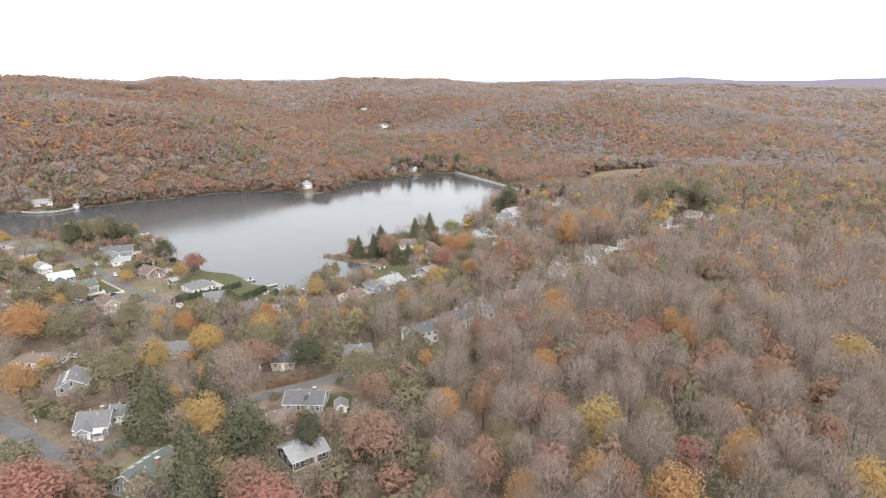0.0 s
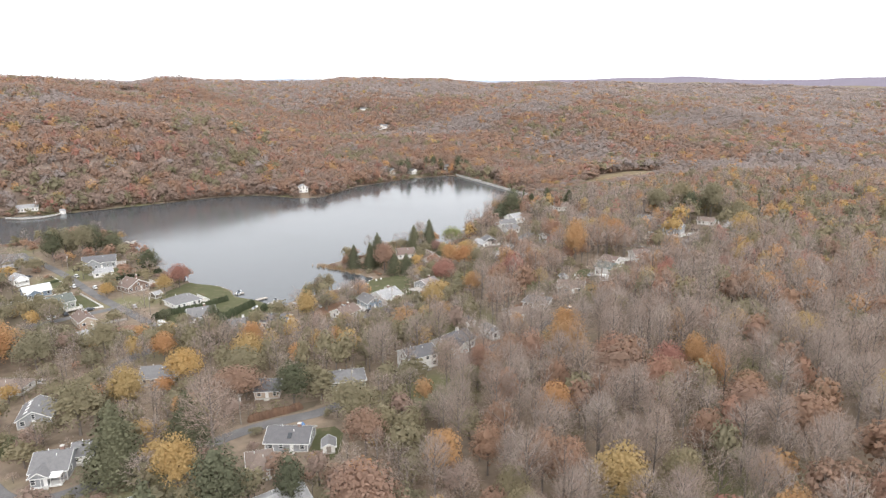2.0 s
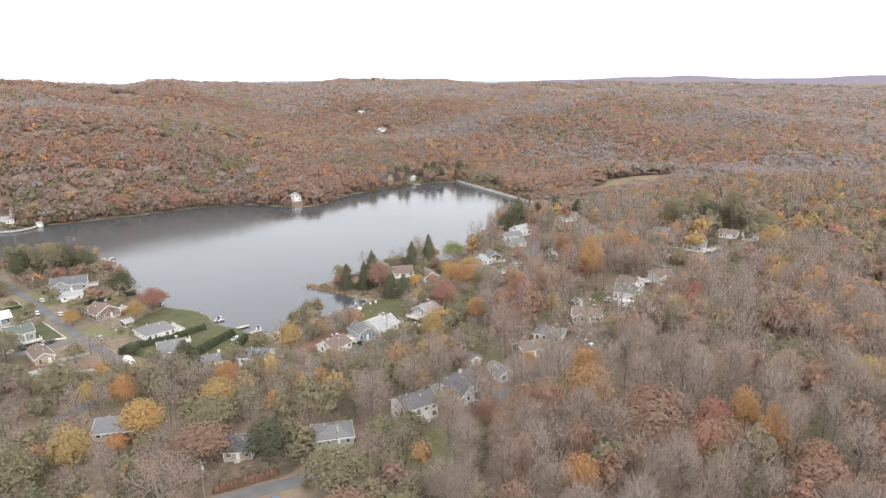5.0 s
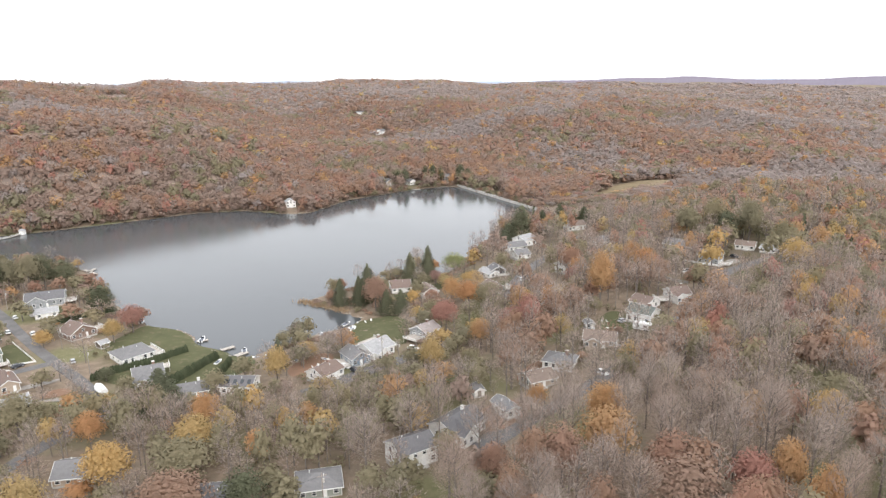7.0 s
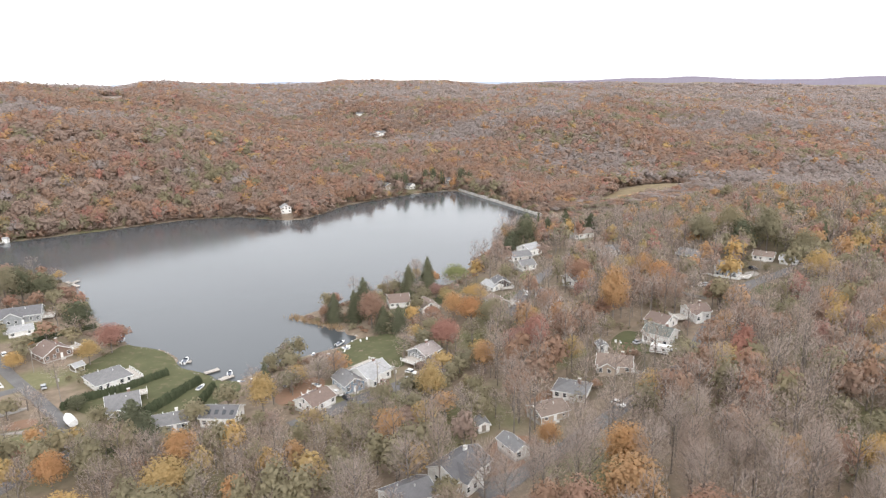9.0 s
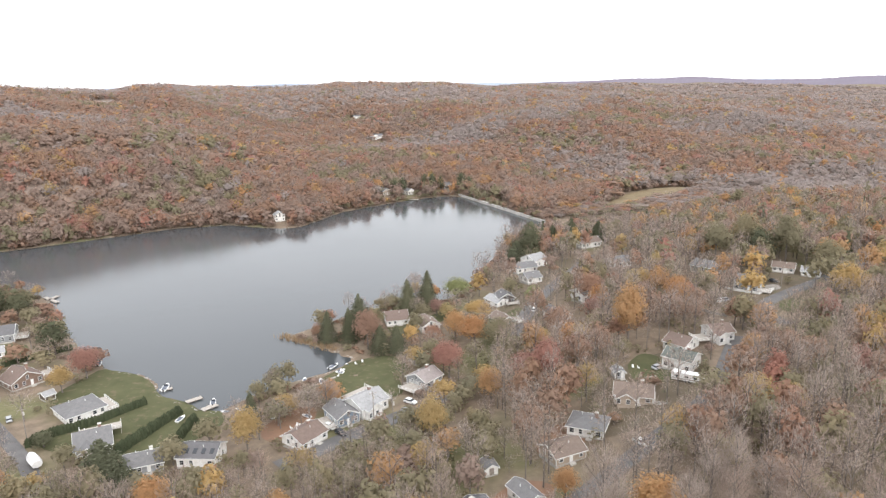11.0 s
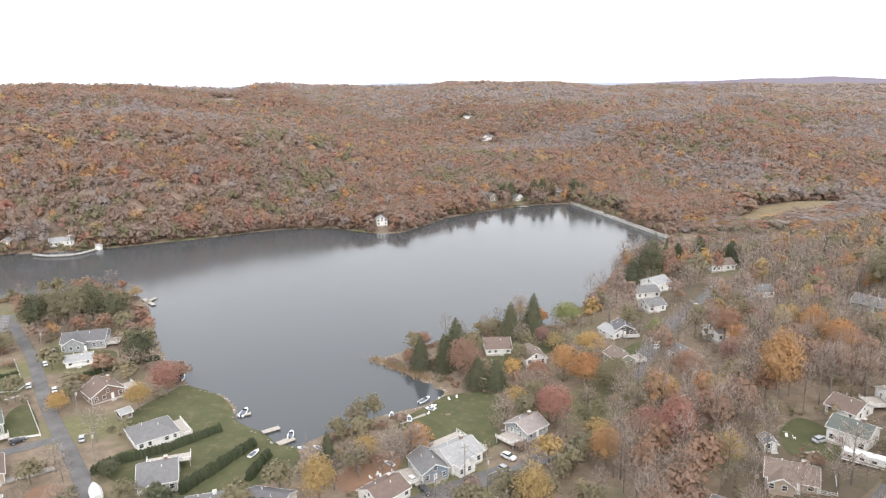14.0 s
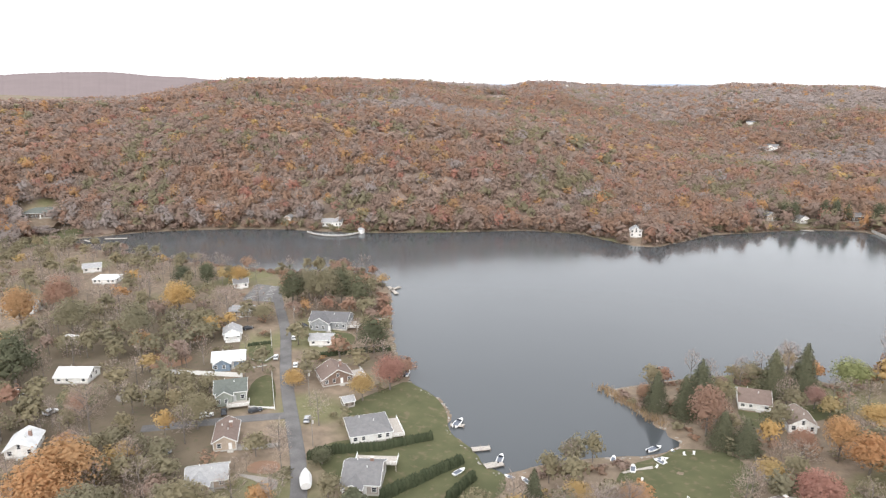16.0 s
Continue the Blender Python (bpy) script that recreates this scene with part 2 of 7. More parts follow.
LEAF = {
    "bare": foliage("bare_twigs", [(0.0, (0.405, 0.325, 0.282)), (0.35, (0.44, 0.366, 0.322)), (0.7, (0.425, 0.33, 0.278)), (1.0, (0.465, 0.392, 0.348))], 0.38, 0.12),
    "dun": foliage("dun_withered_leaves", [(0.0, (0.352, 0.266, 0.222)), (0.35, (0.362, 0.278, 0.236)), (0.7, (0.358, 0.260, 0.212)), (1.0, (0.372, 0.288, 0.244))], 0.5, 0.08),
    # ash-grey twigs, paled so that far crowns carry haze in their colour
    "ashen": foliage("haze_grey_twig_crowns", [(0.0, (0.355, 0.302, 0.280)), (0.35, (0.385, 0.335, 0.316)), (0.7, (0.36, 0.298, 0.270)), (1.0, (0.40, 0.350, 0.334))], 0.5, 0.08),
    "rust": foliage("rust_leaves", [(0.0, (0.365, 0.248, 0.188)), (0.3, (0.395, 0.262, 0.188)), (0.5, (0.36, 0.258, 0.202)), (0.75, (0.41, 0.252, 0.188)), (1.0, (0.405, 0.275, 0.195))], 0.5, 0.09),
    "orange": foliage("orange_leaves", [(0.0, (0.50, 0.29, 0.155)), (0.4, (0.52, 0.325, 0.175)), (0.7, (0.46, 0.305, 0.175)), (1.0, (0.55, 0.345, 0.18))], 0.5, 0.13),
    "yellow": foliage("yellow_leaves", [(0.0, (0.50, 0.345, 0.158)), (0.4, (0.44, 0.335, 0.175)), (0.7, (0.53, 0.362, 0.165)), (1.0, (0.40, 0.322, 0.178))]),
    "olive": foliage("olive_leaves", [(0.0, (0.285, 0.255, 0.170)), (0.4, (0.32, 0.282, 0.188)), (0.7, (0.275, 0.252, 0.175)), (1.0, (0.34, 0.288, 0.185))], 0.5, 0.12),
    "red": foliage("red_leaves", [(0.0, (0.43, 0.235, 0.19)), (0.4, (0.40, 0.24, 0.20)), (0.7, (0.47, 0.255, 0.20)), (1.0, (0.38, 0.25, 0.215))], 0.5, 0.12),
    "willow": foliage("willow_leaves", [(0.0, (0.294, 0.316, 0.158)), (1.0, (0.362, 0.356, 0.181))]),
    "needle": foliage("conifer_needles", [(0.0, (0.118, 0.124, 0.080)), (0.4, (0.145, 0.146, 0.095)), (0.7, (0.125, 0.133, 0.090)), (1.0, (0.165, 0.163, 0.105))], 0.3, 0.25),
    "hedge": foliage("arborvitae_leaves", [(0.0, (0.058, 0.070, 0.042)), (1.0, (0.078, 0.09, 0.054))], 0.2, 0.2),
    "russet": foliage("russet_hedge_leaves", [(0.0, (0.17, 0.11, 0.082)), (1.0, (0.22, 0.14, 0.098))], 0.3, 0.2),
    "reed": foliage("dry_reeds", [(0.0, (0.316, 0.226, 0.147)), (1.0, (0.407, 0.305, 0.192))]),
}


def thicket_material():
    """Twigs and withered leaves of the growth between the trees."""
    m, n, l, b = material("thicket_twigs", 1.0, 0, 0.1)
    fine = ramp_node(n, [(0.3, (0.20, 0.160, 0.139)), (0.5, (0.23, 0.181, 0.154)), (0.7, (0.26, 0.196, 0.162))])
    l.new(noise_node(n, l, 0.16, 6), fine.inputs[0])
    broad = ramp_node(n, [(0.35, (0.88, 0.90, 0.90)), (0.65, (1.10, 1.04, 0.98))])
    l.new(noise_node(n, l, 0.012, 4), broad.inputs[0])
    l.new(blend(n, l, fine.outputs[0], broad.outputs[0], 1.0, "MULTIPLY"), b.inputs["Base Color"])
    return m


THICKET = thicket_material()


# ---- the lie of the land ----
LAKE = [(-463.9, 437.7), (-437, 484.9), (-394.6, 520.6), (-358, 541), (-330, 549), (-297.7, 561), (-249.9, 590.9), (-200, 626.5),
        (-162, 634.5), (-134.3, 622.1), (-119, 617), (-107, 621), (-99, 636), (-83, 675), (-40, 716.5), (-19, 731.7), (8, 739.5),
        (18, 734.8), (79, 606), (50.7, 567.8), (34.4, 527.5), (22.3, 485.3), (11.6, 457.8), (3, 440.2), (-12.9, 446), (-28, 434),
        (-47, 417), (-66, 396.5), (-64, 393), (-50.4, 385), (-34.4, 371), (-40, 361), (-55.6, 350), (-67.7, 338.6), (-73, 328.5),
        (-81, 329.7), (-90.5, 336.5), (-100.8, 342.6), (-107.4, 355), (-115, 360.6), (-129, 364.5), (-134, 371), (-149, 385),
        (-169.4, 410), (-201, 455), (-227.8, 476), (-282, 452), (-337, 442), (-420, 432)]


def shore_distance(x, y):
    """Metres from the shoreline: above nought on land, below it in the lake."""
    x, y = np.asarray(x, float), np.asarray(y, float)
    best, inside = np.full(x.shape, 1e18), np.zeros(x.shape, bool)
    for (ax, ay), (bx, by) in zip(LAKE, LAKE[1:] + LAKE[:1]):
        u, v = bx - ax, by - ay
        k = np.clip(((x - ax) * u + (y - ay) * v) / (u * u + v * v), 0, 1)
        best = np.minimum(best, (x - ax - k * u) ** 2 + (y - ay - k * v) ** 2)
        if ay != by:
            inside ^= ((ay > y) != (by > y)) & (x < ax + (y - ay) * u / v)
    return np.where(inside, -1, 1) * np.sqrt(best)


def smooth(k):
    k = np.clip(k, 0, 1)
    return k * k * (3 - 2 * k)


def far_share(x, y):
    """0 on the houses' side of the lake, 1 on the far side."""
    edge = np.interp(x, [-1500, -600, -470, -437, -300, -200, -115, -80, 8, 79, 200, 420, 900, 1600],
                     [200, 330, 420, 480, 562, 625, 618, 690, 739, 640, 640, 600, 400, 100])
    return smooth((y - edge + 25) / 90)


# the hills across the lake: ground heights by bearing (leftwards from straight on) and by distance
BEARINGS = [-33, -20, -13, -5, 3, 12, 24, 34, 46, 58]
RANGES = [600, 660, 780, 900, 1100, 1300, 1700, 2300, 3400]
HILLS = [[-8, -8, -3, -1, 0, 0, 0, 4, 8], [-9, -8, 1, 6, 13, 19, 28, 26, 26], [-8, -5, 10, 27, 45, 46, 46, 48, 48], [0, 6, 20, 33, 44, 50, 54, 58, 50], [3, 9, 17, 22, 32, 44, 60, 74, 60],
         [8, 14, 19, 22, 30, 44, 61, 77, 62], [32, 50, 56, 62, 73, 80, 72, 80, 60], [42, 58, 66, 76, 90, 99, 84, 64, 50], [38, 54, 72, 88, 98, 90, 62, 50, 50], [26, 38, 54, 66, 60, 46, 38, 40, 45]]


def hill_height(turn, r):
    """Between the table's rows and columns, eased."""
    z = np.array(HILLS, float)
    i = np.clip(np.searchsorted(BEARINGS, turn, side="right") - 1, 0, len(BEARINGS) - 2)
    j = np.clip(np.searchsorted(RANGES, r, side="right") - 1, 0, len(RANGES) - 2)
    bear, rang = np.array(BEARINGS, float), np.array(RANGES, float)
    a, b = smooth((turn - bear[i]) / (bear[i + 1] - bear[i])), np.clip((r - rang[j]) / (rang[j + 1] - rang[j]), 0, 1)
    return (z[i, j] * (1 - b) + z[i, j + 1] * b) * (1 - a) + (z[i + 1, j] * (1 - b) + z[i + 1, j + 1] * b) * a


def wood_limit(turn):
    """How far out the woods can be seen."""
    return np.interp(turn, [-33, -14, -5, 3, 24, 29, 36, 44, 52, 65], [3400, 3400, 3100, 2700, 2650, 1800, 1500, 1500, 2300, 2600])


def ground_height(x, y):
    x, y = np.asarray(x, float), np.asarray(y, float)
    d = shore_distance(x, y)
    land = np.maximum(d, 0)
    near = 0.5 + (2.0 + 4.6 / (1 + np.exp(-((x + 70) / 25 + (200 - y) / 60)))) * (1 - np.exp(-land / 40))
    near = near + 8 * np.exp(-((x - 120) / 90) ** 2 - ((y - 300) / 170) ** 2) + 8 * np.exp(-((x - 120) / 120) ** 2 - ((y - 150) / 120) ** 2)
    near = near + 9 * np.exp(-((x - 300) / 130) ** 2 - ((y - 470) / 150) ** 2) * (1 - np.exp(-land / 40))
    r, turn = np.hypot(x, y - 170), np.degrees(np.arctan2(-x, y - 170))
    start = np.interp(turn, [-33, -15, -7.5, -1.4, 8.8, 14, 23.7, 37.5, 54, 75], [600, 620, 440, 565, 526, 464, 497, 492, 540, 560])
    swell = np.sin(x / 170 + 1.3 * np.sin(y / 260)) + np.sin(y / 210 + 1.1 * np.sin(x / 230)) + 0.8 * np.sin(x / 75 + y / 95) + 0.5 * np.sin(x / 41 - y / 58)
    far = 0.5 + hill_height(turn, r) * smooth((r - start + 10) / 110) + 4.5 * swell * smooth((r - 620) / 260)
    notch = np.interp(turn, [-15, -11, -8, -5.5, -3, 0, 3, 6, 8.5, 11, 14, 17, 19.5, 22, 24, 26, 28, 30, 33, 36, 39, 42, 45, 48],
                      [0, -8, -6, -10, -8.4, 5.9, 6.1, 9, 12, -4.2, -9, 4, -3, 6.8, 4.2, -8, -4, -4, -2, -4, -1, -2, 0.9, 3.2])
    far = far + notch * smooth((r - 850) / 350) - np.maximum(r - 4200, 0) * 0.03
    w = far_share(x, y)
    z = near * (1 - w) + np.maximum(far, -9) * w
    return np.where(d > 0, 0.35 + (z - 0.35) * smooth(land / 14 + 0.12), np.maximum(-3.5, d * 0.25) + 0.35)


# ---- mesh helpers ----
def mesh_from(name, verts, tris, mats, index=None, tint=None, soft=False, normals=None):
    """A triangle mesh out of arrays."""
    me = bpy.data.meshes.new(name)
    verts, tris = np.asarray(verts, np.float32), np.asarray(tris, np.int32)
    me.vertices.add(len(verts))
    me.vertices.foreach_set("co", verts.ravel())
    me.loops.add(tris.size)
    me.loops.foreach_set("vertex_index", tris.ravel())
    me.polygons.add(len(tris))
    me.polygons.foreach_set("loop_start", np.arange(0, tris.size, 3, dtype=np.int32))
    for m in mats:
        me.materials.append(m)
    if index is not None:
        me.polygons.foreach_set("material_index", np.asarray(index, np.int32))
    if tint is not None:
        me.attributes.new("tint", "FLOAT", "POINT").data.foreach_set("value", np.asarray(tint, np.float32))
    if soft:
        me.polygons.foreach_set("use_smooth", np.ones(len(tris), bool))
    me.update(calc_edges=True)
    if normals is not None:
        me.normals_split_custom_set_from_vertices(np.asarray(normals, np.float32))
    return me


def part(name, bm, mat, parent, label=""):
    """Links a bmesh, or a ready mesh, as one mesh object under a thing or a part."""
    if isinstance(bm, bmesh.types.BMesh):
        bmesh.ops.recalc_face_normals(bm, faces=bm.faces)
        me = bpy.data.meshes.new(name)
        bm.to_mesh(me)
        bm.free()
        me.materials.append(mat)
    else:
        me = bm
    ob = new(name, me)
    ob.parent = parent
    return tagged(ob, label)


def box(bm, x0, x1, y0, y1, z0, z1):
    v = [bm.verts.new((x, y, z)) for z in (z0, z1) for x, y in ((x0, y0), (x1, y0), (x1, y1), (x0, y1))]
    for f in ((3, 2, 1, 0), (4, 5, 6, 7), (0, 1, 5, 4), (1, 2, 6, 5), (2, 3, 7, 6), (3, 0, 4, 7)):
        bm.faces.new([v[i] for i in f])
    return v


def solid(bm, rings):
    """A closed body through rings of equal size."""
    rows = [[bm.verts.new(p) for p in ring] for ring in rings]
    n = len(rows[0])
    for a, b in zip(rows, rows[1:]):
        for i in range(n):
            bm.faces.new((a[i], a[(i + 1) % n], b[(i + 1) % n], b[i]))
    bm.faces.new(rows[0][::-1])
    bm.faces.new(rows[-1])


def tube(bm, a, b, r0, r1, sides=6):
    a, b = Vector(a), Vector(b)
    q = (b - a).to_track_quat("Z", "Y")
    ring = [Vector((math.cos(i * math.tau / sides), math.sin(i * math.tau / sides), 0)) for i in range(sides)]
    solid(bm, [[a + q @ (p * r0) for p in ring], [b + q @ (p * r1) for p in ring]])


def slab(bm, quad, thick):
    """A flat plate with its upper face on the four or three points."""
    top = [Vector(p) for p in quad]
    nrm = (top[1] - top[0]).cross(top[2] - top[0]).normalized()
    if nrm.z < 0:
        nrm = -nrm
    solid(bm, [[p - nrm * thick for p in top], top])


CLEAR = []


def clear(x, y, r):
    CLEAR.append((x, y, r))


def gz(x, y):
    return float(ground_height(np.array([x]), np.array([y]))[0])


def base(name, x, y, turn, label, category, group="", lift=0.0):
    ob = new(name)
    ob.empty_display_size = 0.3
    ob.matrix_world = pose(x, y, gz(x, y) + lift, 0, 0, turn)
    return tagged(ob, label, category, group)


# ---- ground, lake and dam ----
def axis(lo, a, b, hi, step):
    """Even steps from a to b, growing ones on to lo and hi."""
    out, s, v = list(np.arange(a, b + 0.1, step)), step, b
    while v < hi:
        s *= 1.12
        v = min(hi, v + s)
        out.append(v)
    s, v = step, a
    while v > lo:
        s *= 1.12
        v = max(lo, v - s)
        out.insert(0, v)
    return np.array(out)


gx, gy = axis(-4700, -480, 330, 4700, 5.0), axis(-1500, 40, 780, 4800, 5.0)
X, Y = np.meshgrid(gx, gy)
gverts = np.stack([X, Y, ground_height(X, Y)], -1).reshape(-1, 3)
n_x, n_y = len(gx), len(gy)
q = (np.arange(n_y - 1)[:, None] * n_x + np.arange(n_x - 1)).ravel()
gtris = np.concatenate([np.stack([q, q + 1, q + n_x + 1], 1), np.stack([q, q + n_x + 1, q + n_x], 1)])
ground = tagged(new("ground", mesh_from("ground", gverts, gtris, [GROUND])), "brown leaf-littered ground rising to wooded hills", "ground", kind="structure")
for p in ground.data.polygons:
    p.use_smooth = True

bm = bmesh.new()
bm.faces.new([bm.verts.new((x + 0.0, y + 0.0, 0.0)) for x, y in LAKE])
bmesh.ops.triangulate(bm, faces=bm.faces)
lake = part("water", bm, WATER, None)
tagged(lake, "calm grey lake water reflecting the overcast sky", "lake", kind="structure")

bm = bmesh.new()
da, db = Vector((16, 741, 0)), Vector((82, 600, 0))
along = (db - da).normalized()
side = Vector((-along.y, along.x, 0))
rows = []
for k in range(13):
    c = da + (db - da) * k / 12
    rows.append([c - side * 1.2 + Vector((0, 0, -2)), c - side * 0.8 + Vector((0, 0, 1.5)), c + side * 2.6 + Vector((0, 0, 1.6)), c + side * 14 + Vector((0, 0, -7))])
solid(bm, rows)
dam = part("dam", bm, GROUND, None)
tagged(dam, "low grassed earth dam with a pale concrete wall", "dam", kind="structure")
bm = bmesh.new()
solid(bm, [[p + Vector((0, 0, z)) for p, z in ((c - side * 1.5, -1), (c - side * 1.5, 2.0), (c - side * 0.5, 2.0), (c - side * 0.5, -1))] for c in (da, db)])
part("concrete_wall", bm, CONCRETE, dam)
bm = bmesh.new()
solid(bm, [[c + side * s + Vector((0, 0, z)) for s, z in ((-0.4, 1.5), (-0.4, 1.66), (2.2, 1.72), (2.2, 1.5))] for c in (da, db)])
part("gravel_track", bm, GRAVEL, dam)
for k in range(13):
    c = da + (db - da) * k / 12 + side * 8
    clear(c.x, c.y, 6.5)


def inside(poly, x, y):
    x, y = np.asarray(x, float), np.asarray(y, float)
    r = np.zeros(x.shape, bool)
    for (ax, ay), (bx, by) in zip(poly, poly[1:] + poly[:1]):
        if ay != by:
            r ^= ((ay > y) != (by > y)) & (x < ax + (y - ay) * (bx - ax) / (by - ay))
    return r


NO_TREES = []


def rounded(poly, n=2):
    """The outline with its corners cut, as mown edges are."""
    for _ in range(n):
        poly = [tuple(np.array(a) * (1 - k) + np.array(b) * k) for a, b in zip(poly, poly[1:] + poly[:1]) for k in (0.25, 0.75)]
    return poly


def patch(name, poly, mat, lift, label, category, soft=2, trees=False):
    """A piece of ground cover that follows the land."""
    poly = rounded(poly, soft)
    if not trees:
        NO_TREES.append(poly)
    bm = bmesh.new()
    f = bm.faces.new([bm.verts.new((x, y, 0)) for x, y in poly])
    xs, ys = [p[0] for p in poly], [p[1] for p in poly]
    for lo, hi, nrm in ((min(xs), max(xs), (1, 0, 0)), (min(ys), max(ys), (0, 1, 0))):
        v = 5 * math.ceil(lo / 5)
        while v < hi:
            bmesh.ops.bisect_plane(bm, geom=bm.verts[:] + bm.edges[:] + bm.faces[:], plane_co=(v * nrm[0], v * nrm[1], 0), plane_no=nrm)
            v += 5
    bmesh.ops.triangulate(bm, faces=bm.faces)
    c = np.array([v.co[:2] for v in bm.verts])
    for v, z in zip(bm.verts, ground_height(c[:, 0], c[:, 1])):
        v.co.z = z + lift
    ob = part(name, bm, mat, None)
    return tagged(ob, label, category, kind="structure")


def road(name, line, width, mat, label, lift=0.16):
    """A strip along a centre line, over the land."""
    pts = [Vector((*p, 0)) for p in line]
    for _ in range(3):
        pts = [pts[0]] + [a.lerp(b, k) for a, b in zip(pts, pts[1:]) for k in (0.25, 0.75)] + [pts[-1]]
    bm, prev = bmesh.new(), None
    for i, p in enumerate(pts):
        d = (pts[min(i + 1, len(pts) - 1)] - pts[max(i - 1, 0)]).normalized()
        s = Vector((-d.y, d.x, 0))
        row = []
        for k in (-0.5, -0.46, -0.2, 0.2, 0.46, 0.5):
            c = p + s * width * k
            row.append(bm.verts.new((c.x, c.y, gz(c.x, c.y) + lift + (0 if abs(k) < 0.49 else -0.12))))
        clear(p.x, p.y, width * 0.5 + 1.5)
        if prev:
            for a in range(5):
                bm.faces.new((prev[a], prev[a + 1], row[a + 1], row[a]))
        prev = row
    return tagged(part(name, bm, mat, None), label, "road", kind="structure")


LAWN_SHORE = [(-133.7, 356.7), (-131.3, 369.8), (-108.6, 356.7), (-100.0, 341.9), (-89.8, 338.4), (-71.0, 328.8), (-71.0, 312.0), (-89.3, 296.7), (-118.7, 302.8), (-129.2, 315.9), (-110.1, 329.4), (-126.4, 327.3), (-137.6, 339.2)]
LAWN_BAY = [(-46.3, 336.3), (-47.2, 350.4), (-40.1, 360.1), (-36.9, 368.9), (-20.9, 371.4), (-10.9, 351.5), (-17.4, 347.9), (-12.2, 327.2), (-34.1, 333.0), (-40.2, 327.5)]
LAWN_GREEN = [(57.9, 330.5), (68.2, 343.2), (71.0, 326.8), (71.3, 316.9), (62.4, 316.7)]
LAWN_A = [(-206.4, 362.2), (-198.7, 367.8), (-181.3, 351.1), (-190.8, 347.1)]
LAWN_B = [(-178.4, 336.6), (-175.7, 345.4), (-153.9, 324.0), (-163.5, 318.9)]
LAWN_C = [(-194.4, 382.1), (-177.5, 395.4), (-167.8, 382.9), (-174.2, 377.8), (-189.6, 377.5)]
LAWN_D = [(-129.4, 185.3), (-110.4, 174.5), (-115.8, 163.5)]
LAWN_E = [(133.2, 386.2), (151.2, 393.3), (149.8, 379.4), (131.0, 367.9)]
LAWN_F = [(23.5, 399.2), (34.6, 414.2), (37.0, 396.1), (29.7, 387.1)]
LAWN_G = [(-140.2, 211.7), (-117.8, 204.3), (-117.1, 193.1), (-125.3, 195.5)]
LAWN_H = [(-25.9, 401.3), (-20.2, 397.0), (-6.8, 410.8), (2.6, 419.0), (8.9, 414.3), (-8.6, 391.8), (-20.5, 386.8)]
FIELD = [(126, 664), (144, 696), (168.1, 734), (236.3, 776), (250, 772), (234.6, 749.5), (176, 704), (140, 652)]
FIELD_FAR = [(-467.5, 399.0), (-485.8, 447.3), (-475.2, 459.8), (-464.4, 454.6), (-449.9, 410.8)]
YARD_UPPER = [(116.2, 466.8), (150.1, 461.3), (164.6, 441.1), (182.6, 436.3), (203.0, 444.5), (163.8, 403.7), (139.2, 383.4), (116.1, 357.9), (107.8, 384.9), (100.1, 419.2)]
YARD_HILL = [(52.4, 328.0), (69.9, 340.2), (89.4, 339.8), (80.0, 312.9), (58.9, 292.5), (35.8, 284.2), (34.6, 298.3)]
YARD_DAM = [(36.6, 462.3), (52.7, 487.9), (78.0, 494.6), (70.3, 458.3), (48.4, 416.4), (36.2, 383.0), (25.4, 378.4), (22.5, 411.5)]
LAWN_Y1 = [(-49.9, 210.9), (-39.1, 212.7), (-37.4, 221.1), (-54.5, 210.1)]
LAWN_Y2 = [(-38.1, 200.0), (-27.8, 201.3), (-26.4, 182.6), (-34.1, 183.5)]
ROAD_MAIN = [(-243.9, 417.3), (-223.4, 398.6), (-200.7, 378.2), (-179.8, 355.4), (-161.9, 337.2), (-140.3, 317.2), (-123.5, 301.3), (-108.8, 284.4)]
ROAD_BEND = [(-108.8, 284.4), (-110.4, 274.5), (-115.8, 264.3), (-120.4, 249.0), (-121.1, 238.8)]
ROAD_SIDE = [(-147.5, 323.7), (-158.6, 313.8), (-170.8, 302.0), (-180.3, 292.9)]
ROAD_LOWER = [(-140.8, 198.0), (-119.8, 183.0), (-104.7, 170.4), (-93.6, 172.8), (-86.0, 180.7)]
ROAD_LANE = [(-65.0, 195.1), (-56.2, 202.6), (-47.3, 206.8), (-35.5, 210.4), (-28.5, 217.1)]
ROAD_UPPER = [(206.5, 446.7), (172.8, 419.3), (148.6, 401.1), (128.2, 384.8), (122.5, 368.9), (126.8, 358.2)]
ROAD_HILL = [(9.7, 242.0), (20.1, 252.4), (38.8, 268.6), (53.0, 282.5), (77.2, 303.5), (102.9, 348.9)]
ROAD_COVE = [(-46.3, 289.7), (-35.1, 298.5), (-24.1, 307.5), (-10.4, 316.9)]
ROAD_DAM = [(25.8, 374.0), (43.6, 423.4), (57.6, 447.3), (71.9, 471.1), (81.4, 494.3)]
PARKING = [(-250.5, 400.1), (-265.8, 425.2), (-251.0, 427.5), (-233.9, 406.1)]
DRIVE_A = [(-189.6, 377.5), (-189.1, 384.0), (-182.8, 382.0), (-180.7, 374.2)]
DRIVE_B = [(-137.7, 289.9), (-128.3, 293.2), (-124.1, 294.2), (-121.2, 289.1), (-127.7, 290.5)]
DRIVE_C = [(-127.4, 286.8), (-123.7, 292.8), (-121.9, 290.1), (-122.9, 286.6)]
DRIVE_D = [(5.9, 246.6), (14.6, 253.4), (18.5, 250.0), (10.4, 242.9)]
